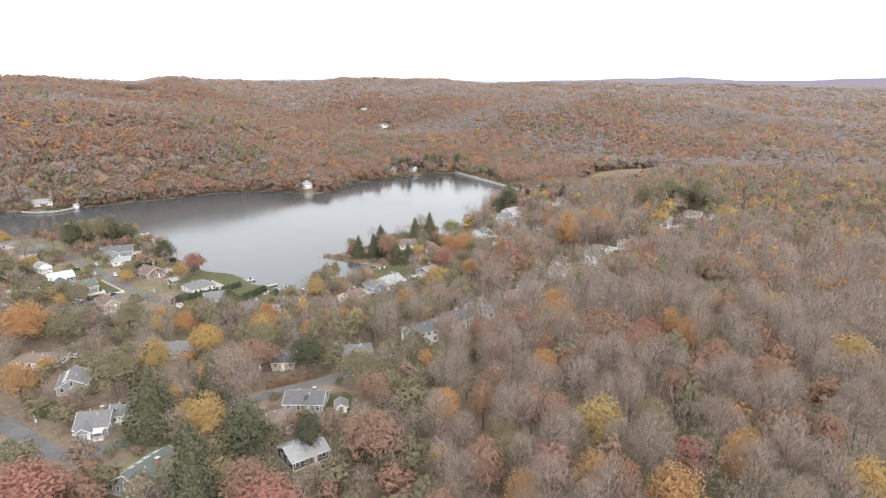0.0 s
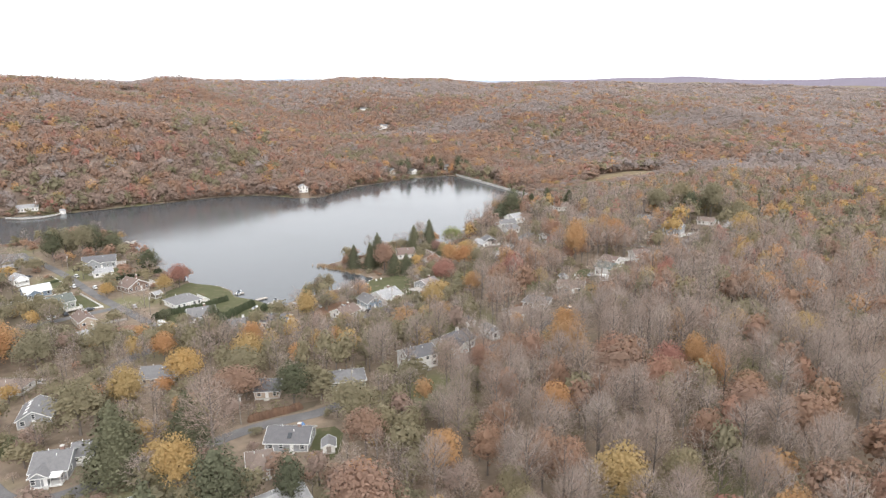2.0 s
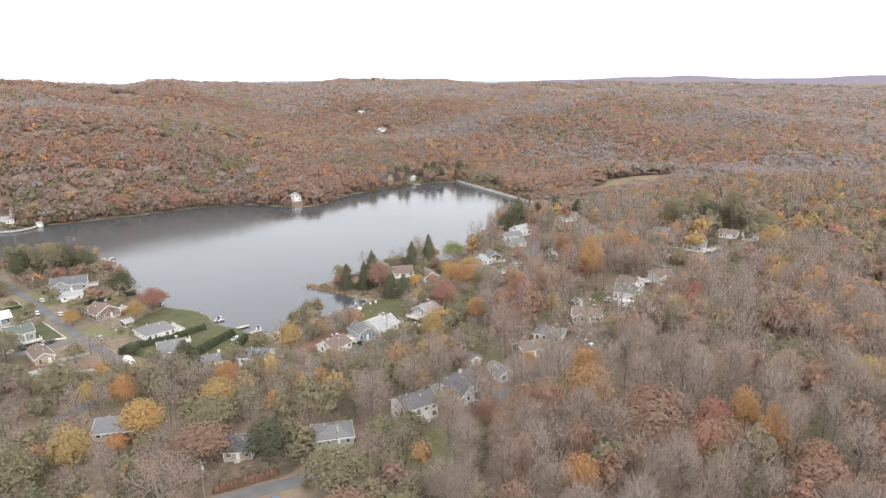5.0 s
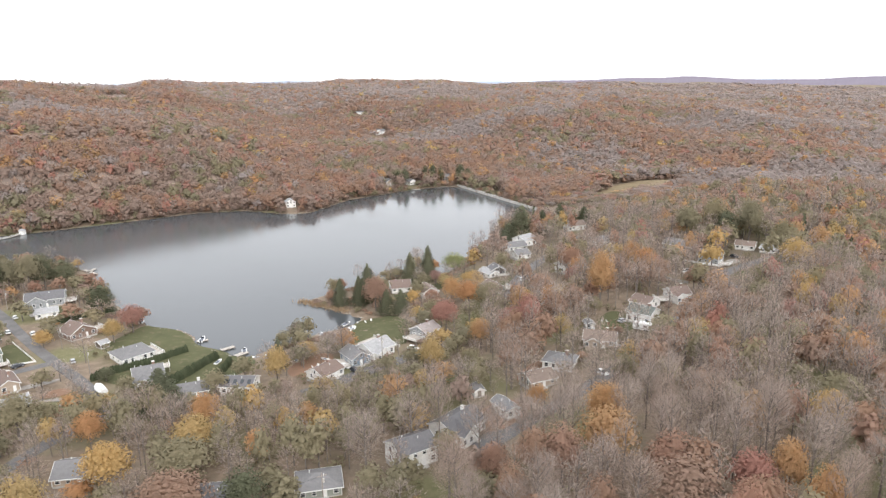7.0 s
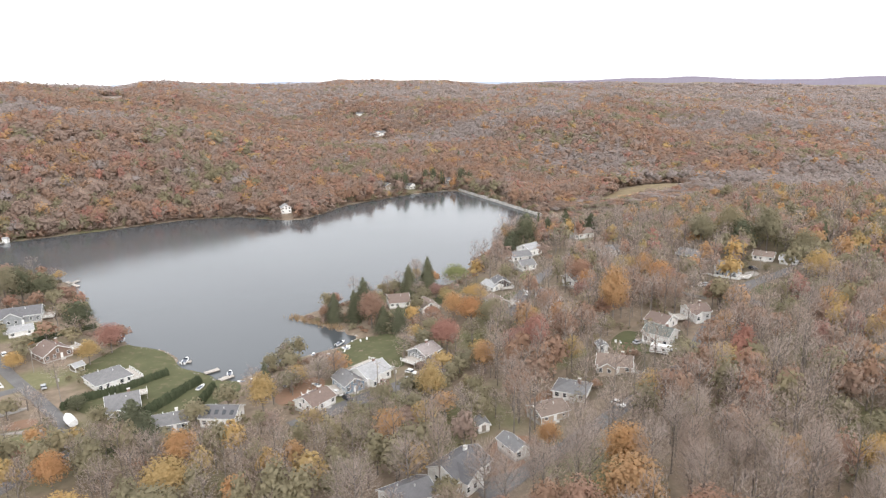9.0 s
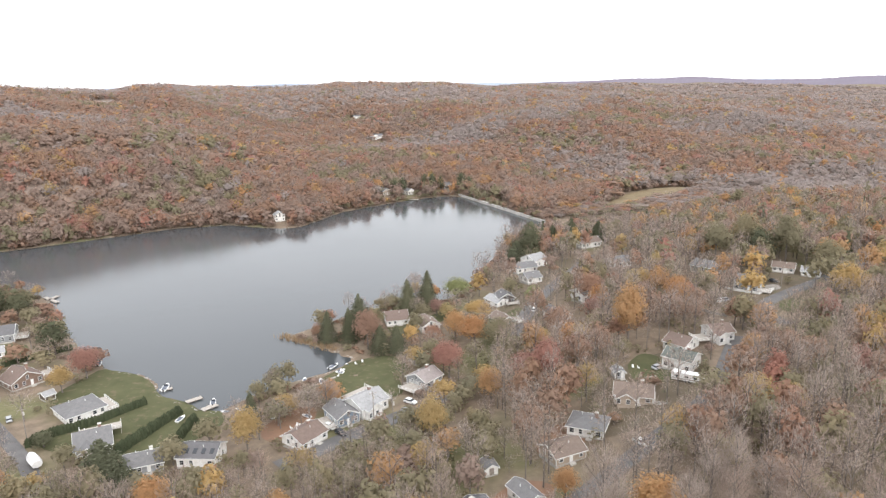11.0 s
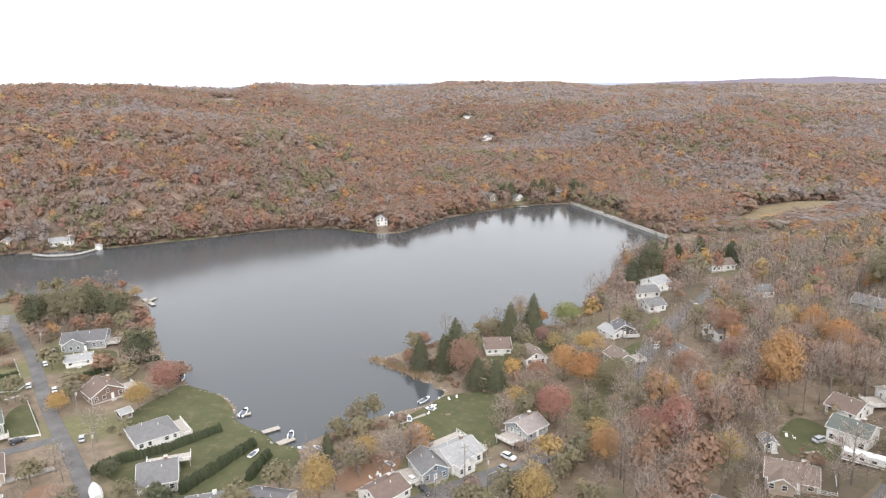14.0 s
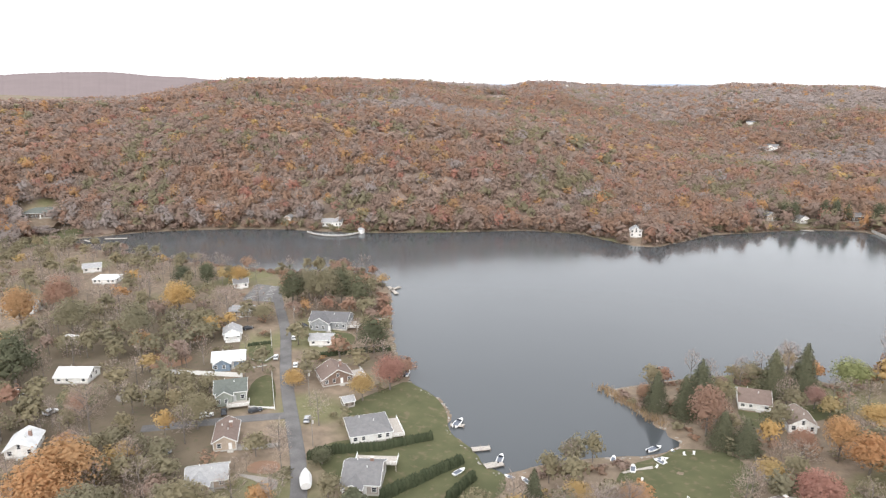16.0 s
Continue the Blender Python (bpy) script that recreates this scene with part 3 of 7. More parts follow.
HEDGE1 = [(-124.9, 306.3), (-122.8, 311.0), (-110.9, 321.2), (-101.7, 335.3)]
HEDGE2 = [(-95.5, 301.0), (-91.8, 313.2), (-87.4, 328.2)]
HEDGE3 = [(-80.5, 309.2), (-80.6, 323.0)]
HEDGE4 = [(-203.2, 359.1), (-198.0, 365.8)]
HEDGE5 = [(-172.8, 365.1), (-153.8, 387.8)]
HEDGE6 = [(-56.3, 208.0), (-42.6, 214.2)]
FENCE1 = [(-211.5, 322.8), (-199.7, 328.2), (-182.4, 336.4)]
FENCE2 = [(-154.8, 323.9), (-176.5, 344.8)]
WALL1 = [(-162.9, 320.3), (-155.1, 324.2)]
CLUBPIER = [(-331.7, 539.4), (-318.5, 536.3), (-304.2, 540.4), (-298.4, 552.1), (-300.1, 564.2)]

for k, poly in enumerate((LAWN_SHORE, LAWN_BAY, LAWN_GREEN, LAWN_A, LAWN_B, LAWN_C, LAWN_D, LAWN_E, LAWN_F, LAWN_G, LAWN_H)):
    patch("lawn", poly, LAWN, 0.10 + 0.004 * k, "autumn lawn with fallen leaves", "lawn", 2, k == 10)
patch("meadow", FIELD, MEADOW, 0.3, "dry tan meadow below the dam", "meadow")
patch("meadow", FIELD_FAR, LAWN, 0.3, "green shore meadow", "meadow")
patch("yard", YARD_UPPER, DIRT, 0.08, "brown leaf-strewn yards along the upper street", "yard", 2, True)
patch("yard", YARD_HILL, DIRT, 0.084, "brown leaf-strewn yards on the rise", "yard", 2, True)
patch("yard", YARD_DAM, DIRT, 0.088, "leaf-strewn yards near the dam", "yard", 2, True)
patch("yard", LAWN_Y1, DIRT, 0.1, "brown leaf-covered yard", "yard", 1)
patch("yard", LAWN_Y2, LAWN, 0.1, "thin lawn behind a house", "yard", 1)
patch("yard", [(-320, 345), (-262, 385), (-212, 368), (-188, 330), (-152, 300), (-140, 276), (-170, 262), (-214, 262), (-262, 290)], DIRT, 0.06, "brown leaf-strewn yards behind the houses", "yard", 2, True)
patch("yard", [(-136, 291.5), (-126.4, 295.5), (-130, 301.4), (-137, 298.3)], LEAFY_GROUND, 0.115, "rusty leaf-covered corner of a yard", "yard", 2)
patch("yard", [(-232, 330), (-222, 342), (-208, 338), (-214, 322)], LEAFY_GROUND, 0.119, "rusty leaf-covered ground under trees", "yard", 2, True)
patch("yard", [(-58, 316), (-46, 330), (-40, 322), (-44, 306), (-54, 304)], LEAFY_GROUND, 0.123, "rusty leaf-covered ground by the bay", "yard", 2, True)
patch("yard", [(6, 258), (16, 272), (27, 268), (22, 255), (10, 250)], LEAFY_GROUND, 0.127, "rusty leaf-covered yard behind a house", "yard", 2, True)
patch("yard", [(22, 284), (30, 298), (42, 300), (38, 286), (28, 278)], LEAFY_GROUND, 0.131, "rusty leaf-covered yard on the rise", "yard", 2, True)
patch("lawn", [(-230, 296), (-222, 306), (-206, 300), (-214, 286)], LAWN, 0.147, "mown lawn inside a white border", "lawn", 2)
patch("lawn", [(58, 318), (60, 333), (68, 343), (74, 332), (72, 318)], LAWN, 0.151, "green lawn beside a white house", "lawn", 2)
patch("driveway", [(-204.5, 299.9), (-198.1, 303.8), (-205.6, 310.3), (-210.7, 307.3)], GRAVEL, 0.155, "pale concrete yard beside a fence", "driveway", 1)
patch("driveway", [(-147.7, 297.0), (-136.0, 306.8), (-138.1, 309.3), (-149.5, 300.8)], GRAVEL, 0.159, "pale dirt drive from the street to a house", "driveway", 1)
patch("driveway", [(116.9, 371.4), (123.6, 379.2), (124.5, 372.8), (121.3, 367.2)], GRAVEL, 0.163, "pale gravel turning place", "driveway", 1)
patch("driveway", [(139.7, 409.5), (147.0, 412.7), (146.3, 404.8), (138.8, 401.0)], GRAVEL, 0.167, "pale driveway before a house", "driveway", 1)
patch("driveway", [(-16, 312), (-8, 321), (-2, 326), (2, 322), (-8, 314)], ASPHALT, 0.171, "asphalt driveway beside the white house", "driveway", 1)
patch("path", [(-15.0, 366.8), (-13.2, 367.2), (-11.4, 361), (-8.2, 354.4), (-10.0, 353.6), (-13.2, 360.2)], GRAVEL, 0.175, "curved dirt path across the lawn", "path", 2)
patch("car_park", PARKING, ASPHALT, 0.14, "asphalt car park with white lines", "car park", 0)
for k, poly in enumerate((DRIVE_A, DRIVE_B, DRIVE_C, DRIVE_D)):
    patch("driveway", poly, GRAVEL if k < 3 else ASPHALT, 0.13 + 0.004 * k, "pale driveway beside a house", "driveway", 1)
for k, (line, wide) in enumerate(((ROAD_MAIN, 4.5), (ROAD_BEND, 5.2), (ROAD_SIDE, 4.6), (ROAD_LOWER, 6.2), (ROAD_LANE, 5.2), (ROAD_UPPER, 6.2), (ROAD_HILL, 5.2), (ROAD_COVE, 7.4), (ROAD_DAM, 7.0))):
    road("road", line, wide, ASPHALT, "worn grey asphalt street with no markings", 0.16 + 0.006 * k)


# ---- houses ----
def window_meshes():
    bm = bmesh.new()
    for x0, x1, z0, z1 in ((-0.55, -0.45, 0, 1.3), (0.45, 0.55, 0, 1.3), (-0.55, 0.55, -0.1, 0.02), (-0.55, 0.55, 1.28, 1.4), (-0.45, 0.45, 0.62, 0.69)):
        box(bm, x0, x1, -0.09, 0.0, z0, z1)
    f = bpy.data.meshes.new("window")
    bm.to_mesh(f)
    bm.free()
    f.materials.append(TRIM)
    bm = bmesh.new()
    box(bm, -0.46, 0.46, -0.045, 0.0, 0.0, 1.3)
    p = bpy.data.meshes.new("pane")
    bm.to_mesh(p)
    bm.free()
    p.materials.append(GLASS)
    return f, p


WINDOW, PANE = window_meshes()


def window(parent, x, y, z, turn, wide=1.0):
    w = part("window", WINDOW, None, parent)
    w.matrix_local = pose(x, y, z, 0, 0, turn) @ Matrix.Diagonal((wide, 1, 1, 1))
    part("pane", PANE, None, w)


def gable_body(bm, x0, x1, y0, y1, eave, rise, along_x):
    """Walls with a pointed gable at each end of the ridge."""
    if along_x:
        ym = (y0 + y1) / 2
        ends = [[(x, y0, -0.6), (x, y1, -0.6), (x, y1, eave), (x, ym, eave + rise), (x, y0, eave)] for x in (x0, x1)]
    else:
        xm = (x0 + x1) / 2
        ends = [[(x0, y, -0.6), (x1, y, -0.6), (x1, y, eave), (xm, y, eave + rise), (x0, y, eave)] for y in (y0, y1)]
    solid(bm, ends)


def gable_roof(bm, x0, x1, y0, y1, eave, rise, along_x, over=0.45, thick=0.16):
    if along_x:
        ym, k = (y0 + y1) / 2, rise / ((y1 - y0) / 2)
        z = eave + 0.17
        for s, ye in ((-1, y0 - over), (1, y1 + over)):
            slab(bm, [(x0 - over, ye, z - over * k), (x1 + over, ye, z - over * k), (x1 + over, ym, z + rise), (x0 - over, ym, z + rise)], thick)
    else:
        xm, k = (x0 + x1) / 2, rise / ((x1 - x0) / 2)
        z = eave + 0.17
        for xe in (x0 - over, x1 + over):
            slab(bm, [(xe, y0 - over, z - over * k), (xe, y1 + over, z - over * k), (xm, y1 + over, z + rise), (xm, y0 - over, z + rise)], thick)


def hip_roof(bm, x0, x1, y0, y1, eave, rise, over=0.5, thick=0.16):
    x0, x1, y0, y1 = x0 - over, x1 + over, y0 - over, y1 + over
    h, ym, z = min((y1 - y0) / 2, (x1 - x0) / 2 - 0.4), (y0 + y1) / 2, eave + 0.08
    a, b = (x0 + h, ym, z + rise), (x1 - h, ym, z + rise)
    slab(bm, [(x0, y0, z), (x1, y0, z), b, a], thick)
    slab(bm, [(x1, y1, z), (x0, y1, z), a, b], thick)
    slab(bm, [(x0, y1, z), (x0, y0, z), a], thick)
    slab(bm, [(x1, y0, z), (x1, y1, z), b], thick)


def board(parent, a, b, high=0.26, wide=0.08):
    """A trim board along a line, hanging below it."""
    bm = bmesh.new()
    a, b = Vector(a), Vector(b)
    d = (b - a).normalized()
    s = Vector((-d.y, d.x, 0)).normalized() * wide / 2
    up = Vector((0, 0, high))
    solid(bm, [[p - s - up, p + s - up, p + s, p - s] for p in (a, b)])
    part("fascia", bm, TRIM, parent, "white trim board")


def fascia(parent, x0, x1, y0, y1, eave, rise, kind, over=0.45):
    """White boards along the eaves and up the gable edges."""
    if kind == "hip":
        z, o = eave + 0.06, 0.56
        ring = [(x0 - o, y0 - o, z), (x1 + o, y0 - o, z), (x1 + o, y1 + o, z), (x0 - o, y1 + o, z)]
        for a, b in zip(ring, ring[1:] + ring[:1]):
            board(parent, a, b)
    elif kind == "along":
        k, o = rise / ((y1 - y0) / 2), over + 0.05
        z, top = eave + 0.2 - over * k, eave + 0.2 + rise
        for x in (x0 - o, x1 + o):
            for y in (y0 - over, y1 + over):
                board(parent, (x, y, z), (x, (y0 + y1) / 2, top), 0.30)
        for y in (y0 - o, y1 + o):
            board(parent, (x0 - over, y, z - 0.03), (x1 + over, y, z - 0.03), 0.22)
    else:
        k, o = rise / ((x1 - x0) / 2), over + 0.05
        z, top = eave + 0.2 - over * k, eave + 0.2 + rise
        for y in (y0 - o, y1 + o):
            for x in (x0 - over, x1 + over):
                board(parent, (x, y, z), ((x0 + x1) / 2, y, top), 0.30)
        for x in (x0 - o, x1 + o):
            board(parent, (x, y0 - over, z - 0.03), (x, y1 + over, z - 0.03), 0.22)


def railing(bm, pts, z, high=0.95):
    for a, b in zip(pts, pts[1:]):
        a, b = Vector((*a, z)), Vector((*b, z))
        n = max(1, round((b - a).length / 1.6))
        for i in range(n + 1):
            p = a.lerp(b, i / n)
            box(bm, p.x - 0.06, p.x + 0.06, p.y - 0.06, p.y + 0.06, z, z + high + 0.05)
        for h in (high, high * 0.55, 0.12):
            d = (b - a).normalized()
            s = Vector((-d.y, d.x, 0)) * 0.04
            up = Vector((0, 0, 0.07))
            solid(bm, [[p - s + Vector((0, 0, h)), p + s + Vector((0, 0, h)), p + s + Vector((0, 0, h)) + up, p - s + Vector((0, 0, h)) + up] for p in (a, b)])


def deck(parent, x0, x1, y0, y1, z):
    bm = bmesh.new()
    n = max(3, int((y1 - y0) / 0.3))
    for i in range(n):
        a = y0 + (y1 - y0) * i / n
        box(bm, x0, x1, a + 0.01, a + (y1 - y0) / n - 0.02, z - 0.06, z)
    box(bm, x0, x1, y0 + 0.02, y1 - 0.02, z - 0.24, z - 0.065)
    for x in (x0 + 0.2, x1 - 0.2):
        for y in (y0 + 0.2, y1 - 0.2):
            box(bm, x - 0.08, x + 0.08, y - 0.08, y + 0.08, -2.0, z - 0.25)
    d = part("deck", bm, DECKWOOD, parent, "pale timber deck")
    bm = bmesh.new()
    railing(bm, [(x0, y1), (x0, y0), (x1, y0), (x1, y1)], z)
    part("railing", bm, TRIM, d, "white railing")


HOMES = []


def house(x, y, turn, length, depth, eave, style, wall, roof, windows=3, chimney=False, skylights=0, dormers=0, deck_at="", porch=False, label=""):
    L, D = max(length, 3.0), float(depth)
    eave = eave * 0.9
    if style == "gable" and D > 1.25 * L:
        style = "cross"
    HOMES.append((x, y))
    h = base("shed" if windows == 0 else "house", x, y, turn, label, "shed" if windows == 0 else "house", "houses round the lake", 0.25)
    wallmat, roofmat = SIDING[wall], ROOFING[roof]
    x0, x1, rise = -L / 2, L / 2, 0.0
    clear(x - math.sin(radians(turn)) * D / 2, y + math.cos(radians(turn)) * D / 2, max(L, D) * 0.5 + 2.0)
    fx, fy = x + math.sin(radians(turn)) * 4, y - math.cos(radians(turn)) * 4
    clear(fx, fy, max(2.0, L * 0.36))
    if 300 < y < 560:
        clear(x + 9 * math.sin(radians(turn)) * 0.6, y - 9 * max(0.5, math.cos(radians(turn))), L * 0.3 + 2.5)
    if y > 600:
        far = math.hypot(x, y - 100)
        for k in ((6, 14, 22) if y < 800 else (8, 18, 28, 38, 48, 58)):
            clear(x - x / far * k, y - (y - 100) / far * k, 9 if y > 800 else 7)
    bm, rb = bmesh.new(), bmesh.new()
    if style == "gable":
        rise = D / 2 * 0.46
        gable_body(bm, x0, x1, 0, D, eave, rise, True)
        gable_roof(rb, x0, x1, 0, D, eave, rise, True)
    elif style == "cross":
        rise = L / 2 * 0.55
        gable_body(bm, x0, x1, 0, D, eave, rise, False)
        gable_roof(rb, x0, x1, 0, D, eave, rise, False)
    elif style == "hip":
        rise = D / 2 * 0.42
        box(bm, x0, x1, 0, D, -0.6, eave)
        hip_roof(rb, x0, x1, 0, D, eave, rise)
    elif style == "tee":
        rise = D / 2 * 0.48
        gable_body(bm, x0, x1, 0, D, eave, rise, True)
        gable_roof(rb, x0, x1, 0, D, eave, rise, True)
        w0, w1 = x0 + L * 0.08, x0 + L * 0.56
        wr = (w1 - w0) / 2 * 0.6
        gable_body(bm, w0, w1, -2.4, D / 2, eave - 0.02, wr, False)
        gable_roof(rb, w0, w1, -2.4, D / 2 - 0.3, eave - 0.03, wr, False)
    else:
        box(bm, x0, x1, 0, D, -0.6, eave)
        slab(rb, [(x0 - 0.4, -0.4, eave + 0.2), (x1 + 0.4, -0.4, eave + 0.2), (x1 + 0.4, D + 0.4, eave + 0.45), (x0 - 0.4, D + 0.4, eave + 0.45)], 0.25)
    body = part("wall", bm, wallmat, h)
    top = part("roof", rb, roofmat, h)
    if style in ("gable", "tee", "cross", "hip"):
        fascia(top, x0, x1, 0, D, eave, rise, {"hip": "hip", "cross": "across"}.get(style, "along"))
    if style == "tee":
        fascia(top, w0, w1, -2.4, D / 2 - 0.5, eave - 0.03, wr, "across")
    if windows and style != "flat" and y < 480:
        for vx, vy in ((x0 + L * 0.3, D * 0.62), (x0 + L * 0.62, D * 0.36)):
            slope = rise * (1 - abs(vx) / (L / 2)) if style == "cross" else rise * (1 - abs(vy - D / 2) / (D / 2))
            bm = bmesh.new()
            tube(bm, (vx, vy, eave + slope - 0.3), (vx, vy, eave + slope + 0.75), 0.11, 0.11, 6)
            part("vent_pipe", bm, TRIM, top)
    bm = bmesh.new()
    box(bm, x0 - 0.06, x1 + 0.06, -0.06, D + 0.06, -1.2, 0.25)
    part("foundation", bm, CONCRETE, h)
    for cx in (x0, x1):
        for cy in (0, D):
            bm = bmesh.new()
            box(bm, cx - 0.09, cx + 0.09, cy - 0.09, cy + 0.09, 0.25, eave - 0.05)
            part("corner_board", bm, TRIM, h)
    front = -2.4 if style == "tee" else 0.0
    if windows:
        floors = [0.95] if eave < 4.4 else [0.95, 3.4]
        n = max(2, round(L / 2.6))
        for z in floors:
            for i in range(n):
                wx = x0 + L * (i + 0.5) / n
                if z < 2 and i == n // 2:
                    continue
                if style == "tee" and x0 + L * 0.04 < wx < x0 + L * 0.6:
                    window(h, wx, -2.4, z, 0, 1.1)
                else:
                    window(h, wx, 0, z, 0, 1.25 if i % 3 == 0 else 1.0)
                window(h, wx, D, z, 180)
            for i in range(2):
                window(h, x0, D * (0.3 + 0.4 * i), z, -90)
                window(h, x1, D * (0.3 + 0.4 * i), z, 90)
        if style == "cross" and rise > 1.9:
            window(h, 0, 0, eave + 0.15, 0, 0.9)
        if style == "gable" and rise > 1.9:
            for sx, a in ((x0, -90), (x1, 90)):
                window(h, sx, D / 2, eave + 0.1, a, 0.8)
        bm = bmesh.new()
        dx = x0 + L * (n // 2 + 0.5) / n
        dy = -2.4 if style == "tee" and x0 + L * 0.04 < dx < x0 + L * 0.6 else 0.0
        box(bm, dx - 0.48, dx + 0.48, dy - 0.06, dy + 0.02, 0.25, 2.3)
        part("door", bm, TRIM, h, "white front door")
        bm = bmesh.new()
        box(bm, dx - 0.8, dx + 0.8, dy - 1.2, dy - 0.07, -0.8, 0.2)
        part("step", bm, CONCRETE, h)
    else:
        bm = bmesh.new()
        box(bm, -0.6, 0.6, -0.06, 0.02, 0.1, min(2.0, eave - 0.1))
        part("door", bm, WOOD, h)
    if chimney:
        bm = bmesh.new()
        cx, cy = x0 + L * 0.72, D * 0.56
        box(bm, cx - 0.42, cx + 0.42, cy - 0.42, cy + 0.42, eave - 0.5, eave + rise + 0.9)
        c = part("chimney", bm, TRIM if "white chimney" in label else BRICK, top)
        bm = bmesh.new()
        box(bm, cx - 0.52, cx + 0.52, cy - 0.52, cy + 0.52, eave + rise + 0.9, eave + rise + 1.05)
        part("cap", bm, CONCRETE, h)
    for i in range(skylights):
        k = (i + 0.7) / (skylights + 0.4)
        bm = bmesh.new()
        if style == "cross":
            s = rise / (L / 2)
            yy, xa, xb = D * k, x0 + L * 0.17, x0 + L * 0.3
            slab(bm, [(xa, yy, eave + 0.28 + (xa - x0) * s), (xb, yy, eave + 0.28 + (xb - x0) * s), (xb, yy + 1.0, eave + 0.28 + (xb - x0) * s), (xa, yy + 1.0, eave + 0.28 + (xa - x0) * s)], 0.12)
        else:
            s = rise / (D / 2)
            xx, ya, yb = x0 + L * k, D * 0.12, D * 0.3
            slab(bm, [(xx, ya, eave + 0.28 + ya * s), (xx + 1.1, ya, eave + 0.28 + ya * s), (xx + 1.1, yb, eave + 0.28 + yb * s), (xx, yb, eave + 0.28 + yb * s)], 0.12)
        part("skylight", bm, GLASS if style != "cross" else TRIM, top)
    for i in range(dormers):
        s = rise / (D / 2)
        cx = x0 + L * (i + 0.6) / (dormers + 0.2)
        bm, rb = bmesh.new(), bmesh.new()
        z0, hw = eave + 0.2, 1.5
        gable_body(bm, cx - hw, cx + hw, D * 0.06, D * 0.45, z0 + 1.3, 1.1, False)
        gable_roof(rb, cx - hw, cx + hw, D * 0.06, D * 0.45, z0 + 1.3, 1.1, False, 0.3)
        d = part("dormer", bm, wallmat, h)
        part("dormer_roof", rb, roofmat, d)
        window(h, cx, D * 0.06, z0 + 0.75, 0)
    if porch:
        bm = bmesh.new()
        w = L * 0.42
        slab(bm, [(-w, -2.6, 2.45), (w, -2.6, 2.45), (w, -0.05, 2.95), (-w, -0.05, 2.95)], 0.12)
        for i in range(4):
            px = -w + 0.2 + (2 * w - 0.4) * i / 3
            box(bm, px - 0.07, px + 0.07, -2.5, -2.36, -0.6, 2.36)
        box(bm, -w, w, -2.55, -0.08, -0.8, 0.22)
        part("porch", bm, TRIM, h, "white porch")
    if deck_at == "side":
        deck(h, x1 + 0.05, x1 + 5.0, 0.5, D * 0.8, 0.9)
    elif deck_at == "west":
        deck(h, x0 - 5.5, x0 - 0.05, 0.5, D * 0.85, 0.8)
    elif deck_at == "round":
        deck(h, x0 + 0.5, x1 + 3.2, D + 0.1, D + 5.5, 1.5)
        deck(h, x1 + 0.1, x1 + 3.2, 1.5, D - 0.1, 1.5)
    elif deck_at == "end":
        deck(h, x1 + 0.05, x1 + 4.0, 0.2, D - 0.2, 0.5)
    elif deck_at == "back":
        deck(h, x0 + 1, x1 + 3, D + 0.1, D + 4.5, 1.6)
    elif deck_at == "front":
        deck(h, -1, x1 + 1, -3.6 + front, front - 0.08, 1.0)
    return h


# ---- vehicles, boats, docks ----
WHEEL = None


def wheel_mesh():
    bm = bmesh.new()
    tube(bm, (-0.11, 0, 0), (0.11, 0, 0), 0.33, 0.33, 12)
    me = bpy.data.meshes.new("wheel")
    bm.to_mesh(me)
    bm.free()
    me.materials.append(RUBBER)
    bm = bmesh.new()
    tube(bm, (-0.125, 0, 0), (0.125, 0, 0), 0.2, 0.2, 10)
    rim = bpy.data.meshes.new("rim")
    bm.to_mesh(rim)
    bm.free()
    rim.materials.append(CARPAINT["silver"])
    return me, rim


WHEEL = wheel_mesh()
CARS = {}


def wheels(c, spots):
    for x, y in spots:
        w = part("wheel", WHEEL[0], None, c)
        w.location = (x, y, 0.33)
        part("rim", WHEEL[1], None, w)


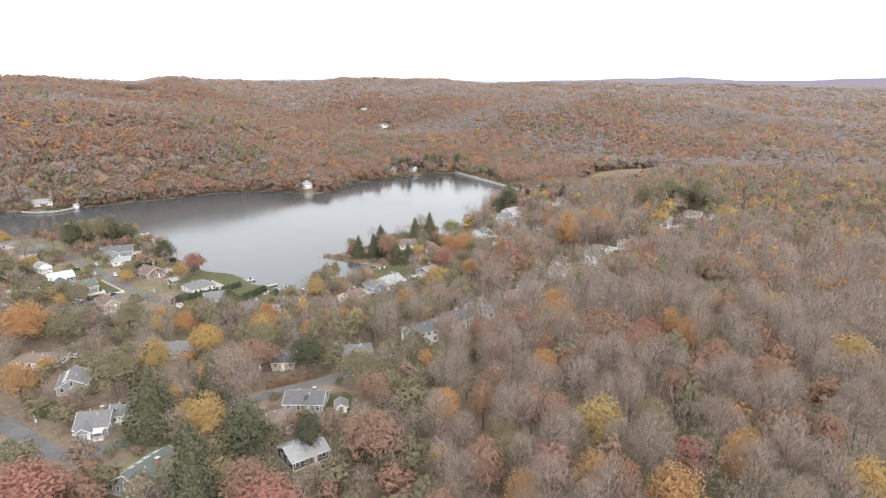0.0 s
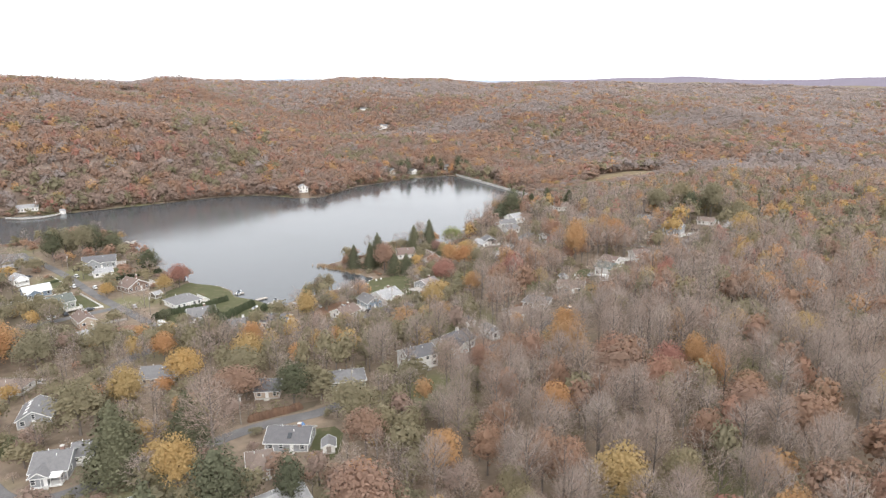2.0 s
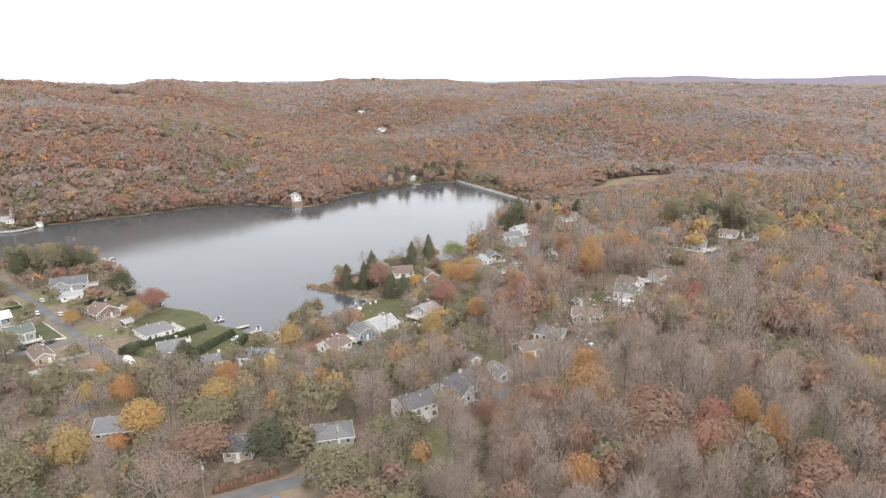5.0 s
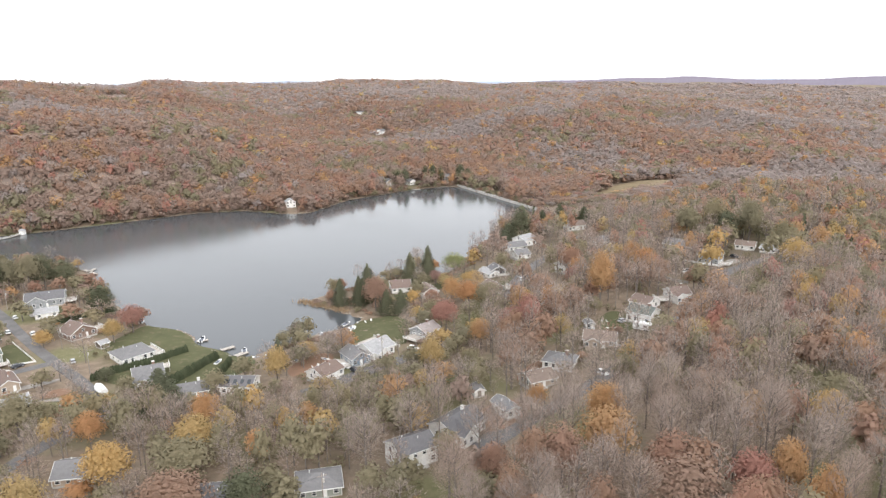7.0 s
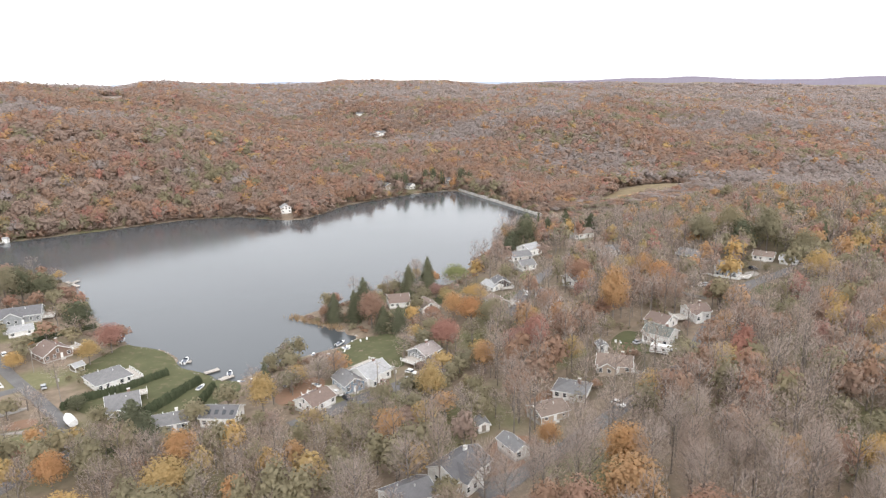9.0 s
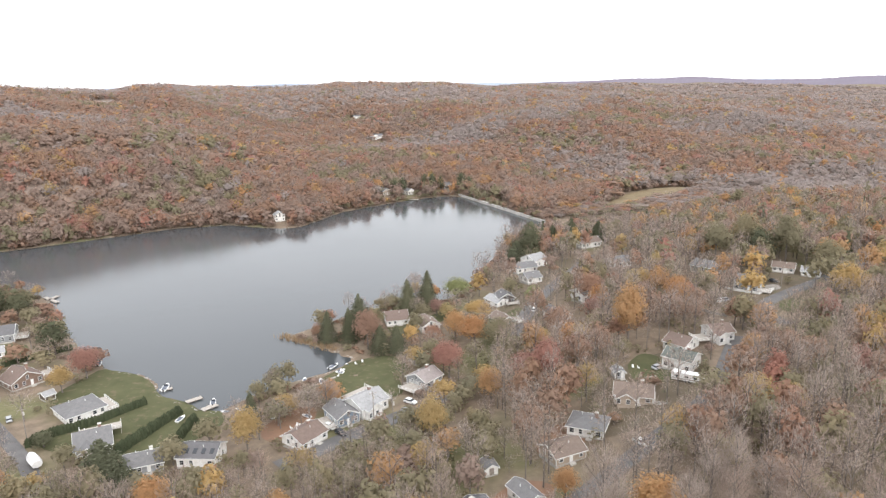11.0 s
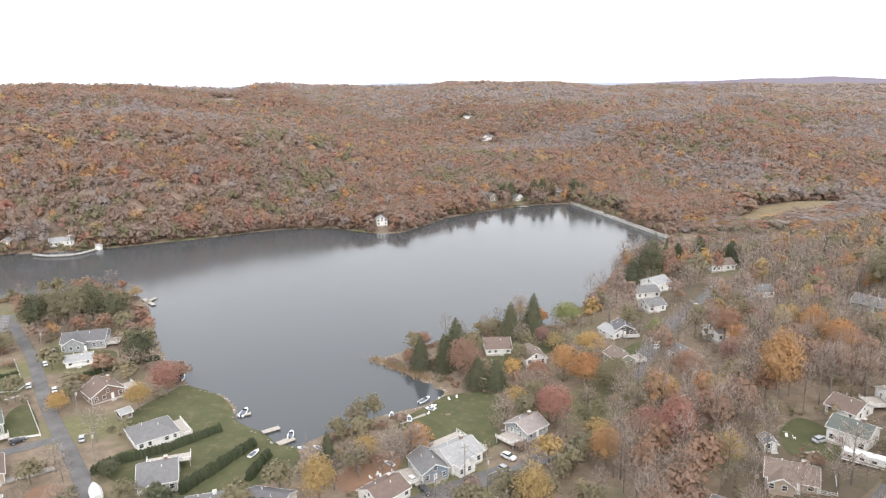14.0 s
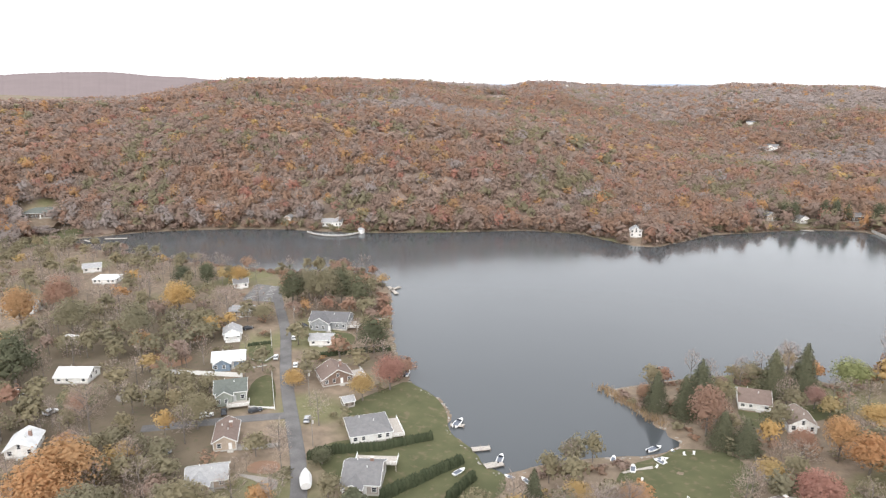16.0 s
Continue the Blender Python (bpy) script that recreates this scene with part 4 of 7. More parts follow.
def car(x, y, turn, colour):
    lift = 0.2
    clear(x, y, 3.5)
    m = pose(x, y, gz(x, y) + lift, 0, 0, turn - 90)
    if colour in CARS:
        return copy_thing(CARS[colour], m)
    c = new("car")
    c.matrix_world = m
    tagged(c, f"parked {colour} car with dark windows", "car", "parked cars")
    bm = bmesh.new()
    rings = []
    for yy, w, lo, hi in ((-2.3, 0.72, 0.42, 0.72), (-2.15, 0.86, 0.28, 0.95), (-1.2, 0.91, 0.24, 0.98), (0.6, 0.91, 0.24, 0.96), (1.7, 0.88, 0.26, 0.86), (2.2, 0.78, 0.32, 0.70), (2.3, 0.66, 0.4, 0.62)):
        rings.append([(-w, yy, lo), (w, yy, lo), (w, yy, (lo + hi) / 2), (w * 0.94, yy, hi), (-w * 0.94, yy, hi), (-w, yy, (lo + hi) / 2)])
    solid(bm, rings)
    part("body", bm, CARPAINT[colour], c)
    bm = bmesh.new()
    solid(bm, [[(-0.84, -1.95, 0.95), (0.84, -1.95, 0.95), (0.84, 0.95, 0.94), (-0.84, 0.95, 0.94)], [(-0.68, -1.55, 1.40), (0.68, -1.55, 1.40), (0.68, 0.25, 1.42), (-0.68, 0.25, 1.42)]])
    part("cabin_glass", bm, GLASS, c)
    bm = bmesh.new()
    solid(bm, [[(-0.70, -1.6, 1.38), (0.70, -1.6, 1.38), (0.70, 0.3, 1.40), (-0.70, 0.3, 1.40)], [(-0.6, -1.45, 1.48), (0.6, -1.45, 1.48), (0.6, 0.15, 1.49), (-0.6, 0.15, 1.49)]])
    part("roof", bm, CARPAINT[colour], c)
    wheels(c, [(-0.82, -1.4), (0.82, -1.4), (-0.82, 1.4), (0.82, 1.4)])
    for sx in (-0.55, 0.55):
        bm = bmesh.new()
        box(bm, sx - 0.16, sx + 0.16, 2.2, 2.31, 0.55, 0.68)
        part("headlight", bm, TRIM, c)
    CARS[colour] = c
    return c


def boat(x, y, turn, long, wrapped=False, open_hull=False):
    on_land = float(shore_distance(np.array([x]), np.array([y]))[0]) > 0.5
    b = new("rowing_boat" if open_hull else "motor_boat")
    b.matrix_world = pose(x, y, (gz(x, y) if on_land else -0.1) + (0.75 if wrapped else 0.12 if on_land else 0), 0, 0, turn)
    tagged(b, "large boat in white shrink wrap on a trailer" if wrapped else "small open boat at the shore" if open_hull else "white motor boat at its mooring", "boat", "boats")
    if on_land:
        clear(x, y, 4)
    w, d = long * 0.19, long * 0.12
    bm = bmesh.new()
    rings = []
    for k, s, lift in ((0.0, 0.86, 0), (0.25, 1.0, 0), (0.55, 1.0, 0.02), (0.8, 0.72, 0.12), (0.93, 0.36, 0.25), (1.0, 0.04, 0.36)):
        yy = (k - 0.5) * long
        rings.append([(0, yy, lift * d), (w * s * 0.75, yy, d * (0.25 + lift * 0.7)), (w * s, yy, d * (1 + lift * 0.5)), (-w * s, yy, d * (1 + lift * 0.5)), (-w * s * 0.75, yy, d * (0.25 + lift * 0.7))])
    solid(bm, rings)
    hull = part("hull", bm, GELCOAT, b)
    if wrapped:
        bm = bmesh.new()
        solid(bm, [[(-w * s, (k - 0.5) * long, d), (w * s, (k - 0.5) * long, d), (w * s * 0.5, (k - 0.5) * long, d * h), (0, (k - 0.5) * long, d * h * 1.12), (-w * s * 0.5, (k - 0.5) * long, d * h)]
                   for k, s, h in ((0.0, 0.85, 1.9), (0.3, 0.99, 2.5), (0.6, 0.97, 2.3), (0.85, 0.62, 1.7), (1.0, 0.1, 1.3))])
        part("shrink_wrap", bm, GELCOAT, b, "taut white shrink wrap")
        bm = bmesh.new()
        box(bm, -0.9, -0.75, -long * 0.4, long * 0.4, -0.35, -0.2)
        box(bm, 0.75, 0.9, -long * 0.4, long * 0.4, -0.35, -0.2)
        box(bm, -0.9, 0.9, -0.1, 0.1, -0.35, 0.1)
        box(bm, -0.9, 0.9, long * 0.3, long * 0.33, -0.35, 0.2)
        part("trailer", bm, WOOD, b)
        for sx in (-1.0, 1.0):
            wl_ = part("wheel", WHEEL[0], None, b)
            wl_.location = (sx, -0.6, -0.42)
    else:
        bm = bmesh.new()
        box(bm, -w * 0.72, w * 0.72, -long * 0.42, long * 0.18, d * 1.0, d * 1.06)
        part("floor_board", bm, CANVAS, b)
        for k in (-0.25, 0.02):
            bm = bmesh.new()
            box(bm, -w * 0.7, w * 0.7, long * k, long * (k + 0.07), d * 1.06, d * 1.25)
            part("seat", bm, CANVAS, b)
        if not open_hull:
            bm = bmesh.new()
            solid(bm, [[(-w * 0.7, long * 0.12, d), (w * 0.7, long * 0.12, d), (w * 0.5, long * 0.3, d), (-w * 0.5, long * 0.3, d)], [(-w * 0.55, long * 0.06, d * 2.0), (w * 0.55, long * 0.06, d * 2.0), (w * 0.5, long * 0.1, d * 2.0), (-w * 0.5, long * 0.1, d * 2.0)]])
            part("windshield", bm, GLASS, b)
            bm = bmesh.new()
            box(bm, -0.2, 0.2, -long * 0.55, -long * 0.48, d * 0.2, d * 1.5)
            part("outboard_motor", bm, RUBBER, b)
    return b


def camper(x, y, turn, long):
    c = base("camper_trailer", x, y, turn, "white camper trailer parked beside a house", "camper", lift=0.1)
    clear(x, y, 6)
    h = long / 2
    bm = bmesh.new()
    solid(bm, [[(-h, yy, 0.5), (h, yy, 0.5), (h, yy, 2.4), (h - 0.5, yy, 2.9), (-h + 0.3, yy, 2.9), (-h, yy, 2.6)] for yy in (-1.2, 1.2)])
    part("body", bm, GELCOAT, c)
    for i in range(3):
        bm = bmesh.new()
        wx = -h + long * (0.2 + 0.27 * i)
        box(bm, wx - 0.5, wx + 0.5, -1.24, -1.19, 1.5, 2.1)
        part("window", bm, GLASS, c)
    bm = bmesh.new()
    box(bm, -h + 0.1, h - 0.1, -1.225, -1.2, 0.9, 1.15)
    part("stripe", bm, WOOD, c)
    for sx in (-0.5, 0.5):
        for sy in (-1.1, 1.1):
            w = part("wheel", WHEEL[0], None, c)
            w.matrix_local = pose(sx, sy, 0.33, 0, 0, 90)
    return c


def dock(ax, ay, bx, by, wide):
    a, b = Vector((ax, ay, 0)), Vector((bx, by, 0))
    long = (b - a).length
    d = new("dock")
    d.matrix_world = pose((ax + bx) / 2, (ay + by) / 2, 0, 0, 0, math.degrees(math.atan2(by - ay, bx - ax)))
    tagged(d, "pale weathered wooden dock standing in the lake", "dock", "docks")
    bm = bmesh.new()
    n = max(4, int(long / 0.25))
    for i in range(n):
        p = -long / 2 + long * i / n
        box(bm, p, p + long / n - 0.03, -wide / 2, wide / 2, 0.5, 0.56)
    part("decking", bm, DECKWOOD, d)
    bm = bmesh.new()
    for s in (-1, 1):
        box(bm, -long / 2, long / 2, s * wide * 0.45 - 0.06, s * wide * 0.45 + 0.06, 0.28, 0.495)
    part("frame", bm, WOOD, d)
    for k in (-0.45, 0.0, 0.45):
        for s in (-1, 1):
            bm = bmesh.new()
            tube(bm, (long * k, s * wide * 0.55, -2.5), (long * k, s * wide * 0.55, 1.0), 0.07, 0.07)
            part("post", bm, WOOD, d)
    return d


# houses by the road on the shore
house(-188.9, 391.4, 23, 16.4, 11, 3.7, "tee", "grey_siding", "dark_shingle", dormers=0, deck_at="side", label="grey shingled lake house with white trim and a large white deck")
house(-178.7, 374.8, 33, 9.1, 7, 2.6, "gable", "white_siding", "pale_roof", windows=1, label="small white garage with a pale roof beside a lawn")
house(-149.4, 349.8, 54, 10.8, 10, 3.0, "cross", "brown_siding", "brown_shingle", chimney=True, deck_at="side", label="brown cottage with a gabled roof and white trim")
house(-135.1, 338.1, 55, 3.3, 4, 2.2, "gable", "dark_wood", "pale_roof", windows=0, chimney=False, label="small dark wooden shed with a pale roof")
house(-115.3, 323.6, 47, 12.1, 12, 2.9, "hip", "white_siding", "grey_shingle", deck_at="end", label="low white ranch house with a grey hipped roof and a deck")
house(-101.3, 299.8, 27, 9.6, 12, 3.4, "tee", "taupe_siding", "grey_shingle", chimney=True, deck_at="back", label="taupe house with grey hipped and gabled roofs and white trim")
house(-213.4, 360.3, 47, 6.9, 8, 3.0, "cross", "white_siding", "pale_roof", porch=True, label="small white gabled cottage with a porch")
house(-192.8, 339.3, 43, 11.5, 9, 3.2, "tee", "blue_siding", "white_metal", label="blue-grey house with a white metal roof and a glazed sunroom")
house(-170.6, 320.0, 45, 10.0, 10, 4.0, "tee", "sage_siding", "green_shingle", deck_at="front", label="sage green two-storey house with a grey-green roof and deck")
house(-148.2, 297.1, 42, 6.3, 12, 3.2, "cross", "tan_siding", "brown_shingle", chimney=True, label="tan house with a long brown gabled roof and white gable end")
house(-229.8, 301.1, 31, 11.6, 9, 2.6, "gable", "white_siding", "white_metal", label="low house with a white metal roof among bare trees")
house(-195.0, 264.6, 46, 7.4, 10, 2.8, "gable", "white_siding", "white_metal", chimney=True, label="long low house with a white metal roof and chimney")
house(-137.0, 280.9, 44, 10.1, 8, 2.8, "tee", "tan_siding", "pale_roof", label="low tan house half hidden by bare trees")
house(-266.3, 414.8, 49, 7.0, 7, 3.0, "gable", "white_siding", "grey_shingle", chimney=False, label="small white building at the edge of the car park")
house(-233.2, 382.3, 32, 10.5, 8, 2.4, "flat", "tan_siding", "pale_roof", windows=1, chimney=False, label="low building with a flat pale roof")
house(-361.8, 394.4, 55, 9.1, 8, 2.8, "gable", "white_siding", "pale_roof", label="white house among autumn trees")
house(-334.5, 383.4, 31, 11.9, 9, 2.4, "flat", "white_siding", "white_metal", chimney=False, label="long low white-roofed building among trees")
house(-507.9, 449.4, 44, 24.3, 14, 4.0, "hip", "dark_wood", "green_shingle", chimney=False, label="large dark lakeside building with a green roof")
house(-324.1, 332.8, 30, 15.7, 10, 2.8, "gable", "white_siding", "grey_shingle", label="white house behind autumn trees")
# houses at the head of the bay
house(-69.3, 291.7, -4, 10.6, 8.6, 3.5, "gable", "white_siding", "dark_shingle", skylights=4, chimney=False, label="white raised ranch house with a dark roof and skylights")
house(-82.8, 289.9, 22, 9.6, 8, 2.8, "gable", "grey_siding", "grey_shingle", chimney=True, label="low grey house with a white chimney behind a spruce")
house(-37.8, 300.3, 54, 9.6, 8.4, 2.9, "gable", "white_siding", "brown_shingle", chimney=True, label="white house with a brown gabled roof")
house(-29.5, 311.0, 34, 7.2, 9.5, 3.4, "gable", "blue_siding", "grey_shingle", chimney=False, deck_at="west", label="blue house with a grey gabled roof and white trim")
house(-22.0, 317.7, 47, 10.6, 9.5, 3.7, "tee", "white_siding", "pale_roof", deck_at="round", chimney=True, label="white two-storey house with pale roofs and railed decks")
house(-3.8, 335.0, 50, 8.4, 8.6, 2.9, "gable", "grey_siding", "pink_roof", chimney=True, deck_at="west", label="small grey house with a pinkish weathered roof and deck")
house(-19.9, 400.2, 12, 9.4, 11, 2.6, "gable", "white_siding", "brown_shingle", chimney=False, label="low ranch house with a brown roof on the point")
house(-5.5, 389.5, 20, 7.6, 9.5, 2.9, "cross", "white_siding", "tan_shingle", chimney=False, label="white house with a tan gabled roof by the lake")
# houses along the street towards the dam
house(52.9, 482.0, 41, 10.0, 10, 4.2, "gable", "white_siding", "pale_roof", chimney=False, label="tall white house with a pale roof near the dam")
house(44.3, 471.0, 21, 11.5, 9, 3.0, "gable", "white_siding", "grey_shingle", label="grey-roofed house near the lake shore")
house(45.2, 448.4, 23, 8.0, 9, 3.0, "gable", "white_siding", "grey_shingle", chimney=False, label="white house with a grey roof")
house(28.5, 417.9, 13, 7.4, 7.5, 3.2, "cross", "dark_siding", "dark_shingle", deck_at="front", label="dark brown lake house with white-framed windows and a deck")
house(21.4, 419.3, -57, 9.5, 6.5, 2.5, "gable", "white_siding", "pale_roof", chimney=False, label="long white-roofed house by the shore")
house(25.7, 383.6, 26, 6.9, 9, 3.0, "cross", "sage_siding", "tan_shingle", deck_at="side", label="grey-green house with a gabled roof")
house(48.0, 382.6, 27, 6.4, 10, 3.0, "gable", "white_siding", "grey_shingle", chimney=False, label="white gabled house with a grey roof")
house(45.8, 375.3, 24, 3.5, 4, 2.4, "gable", "white_siding", "white_metal", windows=0, chimney=False, label="small white shed beside a house")
house(63.5, 405.4, 27, 7.4, 9, 3.8, "gable", "white_siding", "pale_roof", chimney=False, label="white house among bare trees")
house(86.9, 512.7, 20, 13.0, 10, 3.4, "gable", "white_siding", "tan_shingle", chimney=False, label="pale house with a tan roof near the dam")
house(91.3, 458.9, 18, 10.0, 9, 3.2, "gable", "white_siding", "grey_shingle", chimney=False, label="white house among orange trees")
house(124.1, 435.7, -47, 14.5, 10, 3.2, "gable", "sage_siding", "grey_shingle", label="grey house behind bare trees")
house(203.3, 596.7, -7, 9.5, 9, 3.0, "gable", "white_siding", "grey_shingle", chimney=False, label="white house on the wooded rise")
# houses on the upper street
house(128.6, 401.7, -38, 9.5, 8.0, 5.2, "gable", "grey_siding", "grey_shingle", chimney=False, deck_at="side", label="grey two-storey house with gabled roofs")
house(158.4, 430.2, -32, 9.2, 8, 2.6, "gable", "white_siding", "tan_shingle", windows=4, chimney=False, label="long low white building beside the street")
house(166.9, 421.8, -33, 7.7, 7, 2.4, "gable", "white_siding", "pale_roof", chimney=False, windows=1, label="low white garage beside the street")
house(96.5, 344.3, 11, 7.6, 8.0, 3.6, "tee", "white_siding", "brown_shingle", chimney=True, deck_at="west", label="white house with a pinkish brown roof")
house(77.6, 339.6, -49, 7.9, 9, 3.0, "gable", "white_siding", "brown_shingle", windows=2, chimney=False, label="long white house with a brown roof")
house(73.1, 323.6, -41, 9.2, 8.2, 4.5, "gable", "white_siding", "green_shingle", chimney=True, label="white two-storey house with a dark green roof")
house(54.3, 304.2, -17, 10.7, 8.5, 2.8, "tee", "tan_siding", "tan_shingle", chimney=True, deck_at="end", label="tan house with brown gabled and hipped roofs")
house(37.0, 288.0, -24, 9.5, 8.5, 3.0, "hip", "white_siding", "grey_shingle", chimney=True, label="white house with a weathered grey roof")
house(31.2, 276.4, 25, 9.0, 7.5, 2.7, "gable", "tan_siding", "tan_shingle", chimney=False, label="low tan-roofed house among bare trees")
house(55.1, 322.3, 4, 3.0, 4, 2.4, "gable", "grey_siding", "grey_shingle", windows=1, chimney=False, label="small grey garden shed")
house(11.1, 274.3, 16, 3.1, 4, 2.4, "cross", "white_siding", "grey_shingle", windows=0, chimney=False, label="small white-fronted shed in a yard")
house(19.9, 257.9, 29, 4.3, 8, 3.0, "cross", "white_siding", "grey_shingle", windows=1, chimney=False, label="small white gabled house among bare trees")
house(-6.0, 236.2, 33, 10.4, 8.6, 5.4, "gable", "white_siding", "dark_shingle", chimney=False, label="white two-storey house with a dark gabled roof")
house(7.3, 249.1, 47, 12.5, 9.5, 3.8, "tee", "white_siding", "dark_shingle", chimney=True, label="white house with a dark roof and a white chimney")
# houses of the lower street
house(-96.2, 239.4, 10, 10.7, 10, 2.6, "gable", "tan_siding", "grey_shingle", chimney=False, label="low house with a weathered grey roof")
house(-41.2, 188.2, -3, 11.3, 9, 2.9, "gable", "grey_siding", "dark_shingle", chimney=True, skylights=1, label="low house with a dark grey roof beside a lane")
house(-29.6, 185.8, 9, 2.6, 4, 2.3, "gable", "white_siding", "grey_shingle", windows=0, chimney=False, label="small grey shed on a brown lawn")
house(-44.6, 176.0, 18, 6.2, 9, 2.7, "hip", "tan_siding", "tan_shingle", chimney=False, label="tan house with a hipped tan roof")
house(-33.4, 158.6, 38, 9.8, 9, 2.8, "gable", "dark_siding", "pale_roof", chimney=False, windows=1, label="dark house with a pale tarp-covered roof")
house(-100.2, 181.0, 11, 8.7, 11, 3.2, "tee", "grey_siding", "grey_shingle", chimney=True, porch=True, label="grey house with white-trimmed gables and a porch")
house(-95.1, 189.0, 13, 6.6, 8, 2.8, "gable", "white_siding", "grey_shingle", chimney=False, deck_at="side", label="small grey-roofed house with a cluttered deck")
house(-121.6, 211.4, 19, 9.0, 11, 2.9, "cross", "grey_siding", "grey_shingle", skylights=4, chimney=False, label="grey house with skylights in its roof")
house(-146.4, 232.2, -2, 15.7, 9, 2.6, "hip", "white_siding", "tan_shingle", chimney=False, label="low house with a tan hipped roof")
house(-76.0, 149.0, -24, 12.5, 14, 2.8, "cross", "grey_siding", "green_shingle", skylights=5, chimney=True, label="house with a large grey-green roof and skylights")
house(-55.0, 223.0, 3, 7.4, 9, 2.8, "gable", "tan_siding", "dark_shingle", label="dark-roofed house behind a clipped hedge")
house(-29.8, 226.0, 12, 10.5, 8.5, 2.8, "hip", "sage_siding", "grey_shingle", chimney=False, label="low house with a broad grey hipped roof among oaks")
# houses on the far shore and hill
house(-123.4, 635.4, 20, 7.6, 8, 5.2, "cross", "white_siding", "pale_roof", chimney=False, label="tall white house on the far shore")
house(-326.2, 559.4, 31, 14.6, 9, 3.4, "gable", "white_siding", "pale_roof", chimney=False, label="white boathouse club on the far shore")
house(-361.1, 550.2, 26, 5.2, 8, 3.4, "gable", "tan_siding", "pale_roof", chimney=False, label="small cabin on the far shore")
house(-49.9, 742.7, 41, 9.0, 9, 4.0, "cross", "tan_siding", "grey_shingle", chimney=False, label="weathered grey cabin on the far shore")
house(-28.3, 745.0, 44, 6.8, 8, 4.0, "cross", "white_siding", "grey_shingle", chimney=False, label="white gabled cabin on the far shore")
house(6.3, 772.5, 39, 10.3, 9, 4.0, "gable", "dark_wood", "grey_shingle", chimney=False, label="brown cabin on the far shore")
house(-93.6, 1147.0, 20, 17.0, 11, 5.5, "tee", "white_siding", "grey_shingle", windows=5, chimney=False, deck_at="front", label="large white house on the wooded hill")
house(-214.3, 1234.0, 30, 11.0, 9, 5.0, "cross", "white_siding", "grey_shingle", chimney=False, label="white house high on the wooded hill")
house(-244.6, 1224.0, 25, 9.0, 8, 5.0, "gable", "grey_siding", "grey_shingle", chimney=False, label="grey house high on the wooded hill")
house(-145.2, 1340.0, 10, 12.0, 8, 4.5, "gable", "white_siding", "grey_shingle", chimney=False, label="pale house half hidden on the wooded hill")
house(-541.8, 1259.0, 30, 30.0, 10, 5.5, "gable", "tan_siding", "tan_shingle", chimney=False, label="long pale building on the wooded ridge")
house(-739.0, 2105.0, 25, 26.0, 12, 8.0, "cross", "white_siding", "grey_shingle", chimney=False, label="large white house on the far ridge")
house(725.0, 2143.0, -15, 18.0, 10, 8.0, "gable", "white_siding", "grey_shingle", chimney=False, label="white house in the distant woods")
house(1168.0, 2009.0, -20, 24.0, 12, 8.0, "gable", "white_siding", "pale_roof", chimney=False, label="white building in the distant woods")

# ---- vehicles, boats and docks in their places ----
car(-140.4, 323.4, 124, "silver")
car(-184.7, 355.5, 129, "white")
car(-193.0, 374.4, 133, "white")
car(-173.1, 353.8, 129, "white")
car(-199.4, 387.8, -6, "dark")
car(-158.8, 319.3, 57, "dark")
car(-169.5, 308.6, 54, "white")
car(-166.5, 313.2, 136, "dark")
car(-237.5, 286.9, 41, "white")
car(-214.0, 284.5, 109, "silver")
car(-162.0, 286.8, 50, "silver")
car(-217.6, 372.7, 68, "dark")
car(-136.0, 242.5, -5, "white")
car(50.2, 281.6, -56, "white")
car(-11.3, 323.0, -34, "white")
car(-35.3, 310.5, -42, "white")
car(-31.2, 305.6, -49, "dark")
car(-39.3, 200.4, -59, "blue")
car(146.9, 414.9, -52, "dark")
car(115.7, 390.3, 32, "silver")
car(118.0, 382.9, 35, "dark")
car(38.6, 403.0, 76, "white")
car(61.9, 452.5, 65, "white")
car(58.5, 440.0, 51, "silver")
boat(-117.1, 296.7, 43, 8.5, wrapped=True)
boat(-135.4, 372.5, 20, 6.0)
boat(-100.2, 349.1, 5, 6.0)
boat(-42.4, 364.5, -30, 5.5)
boat(-37.1, 365.4, 25, 3.6, open_hull=True)
boat(-51.2, 353.1, 10, 3.8, open_hull=True)
boat(-38.8, 359.1, -50, 3.6, open_hull=True)
boat(-44.4, 348.9, 15, 4.2, open_hull=True)
boat(-68.1, 329.2, 60, 3.6, open_hull=True)
boat(-72.8, 329.5, 80, 3.6, open_hull=True)
car(-11.8, 315.9, -40, "silver")
car(39.6, 408.4, 20, "white")
car(113.3, 390.3, 60, "white")
car(-214.3, 284.6, 70, "white")
car(68.5, 327.0, 30, "silver")
boat(-85.3, 323.3, -12, 4.6, open_hull=True)
boat(-44.1, 319.9, 60, 3.8, open_hull=True)
boat(-55.5, 321.4, 30, 3.4, open_hull=True)
boat(-39.2, 357.0, 70, 3.4, open_hull=True)
boat(-79.2, 336.6, 14, 5.2)
camper(73.9, 315.3, -28, 9.5)
camper(-267.9, 325.0, 10, 6.5)
dock(-88.5, 336.7, -84.3, 340.4, 2.2)
dock(-81.0, 330.5, -77.4, 334.7, 2.6)
dock(-101.6, 346.5, -97.4, 348.2, 1.6)
dock(-200.7, 454.6, -199.4, 462.1, 2)
dock(-205.2, 460.0, -193.7, 450.8, 2)
dock(-179.6, 414.7, -176.1, 417.7, 2.0)
dock(16.4, 454.1, 21.9, 448.3, 1.6)
dock(3.1, 440.1, 5.8, 438.0, 1.6)
dock(-100.9, 632.6, -97.4, 636.5, 2)
dock(-440.0, 453.6, -428.0, 462.5, 3)
dock(-29.6, 722.8, -20.6, 723.6, 2.5)
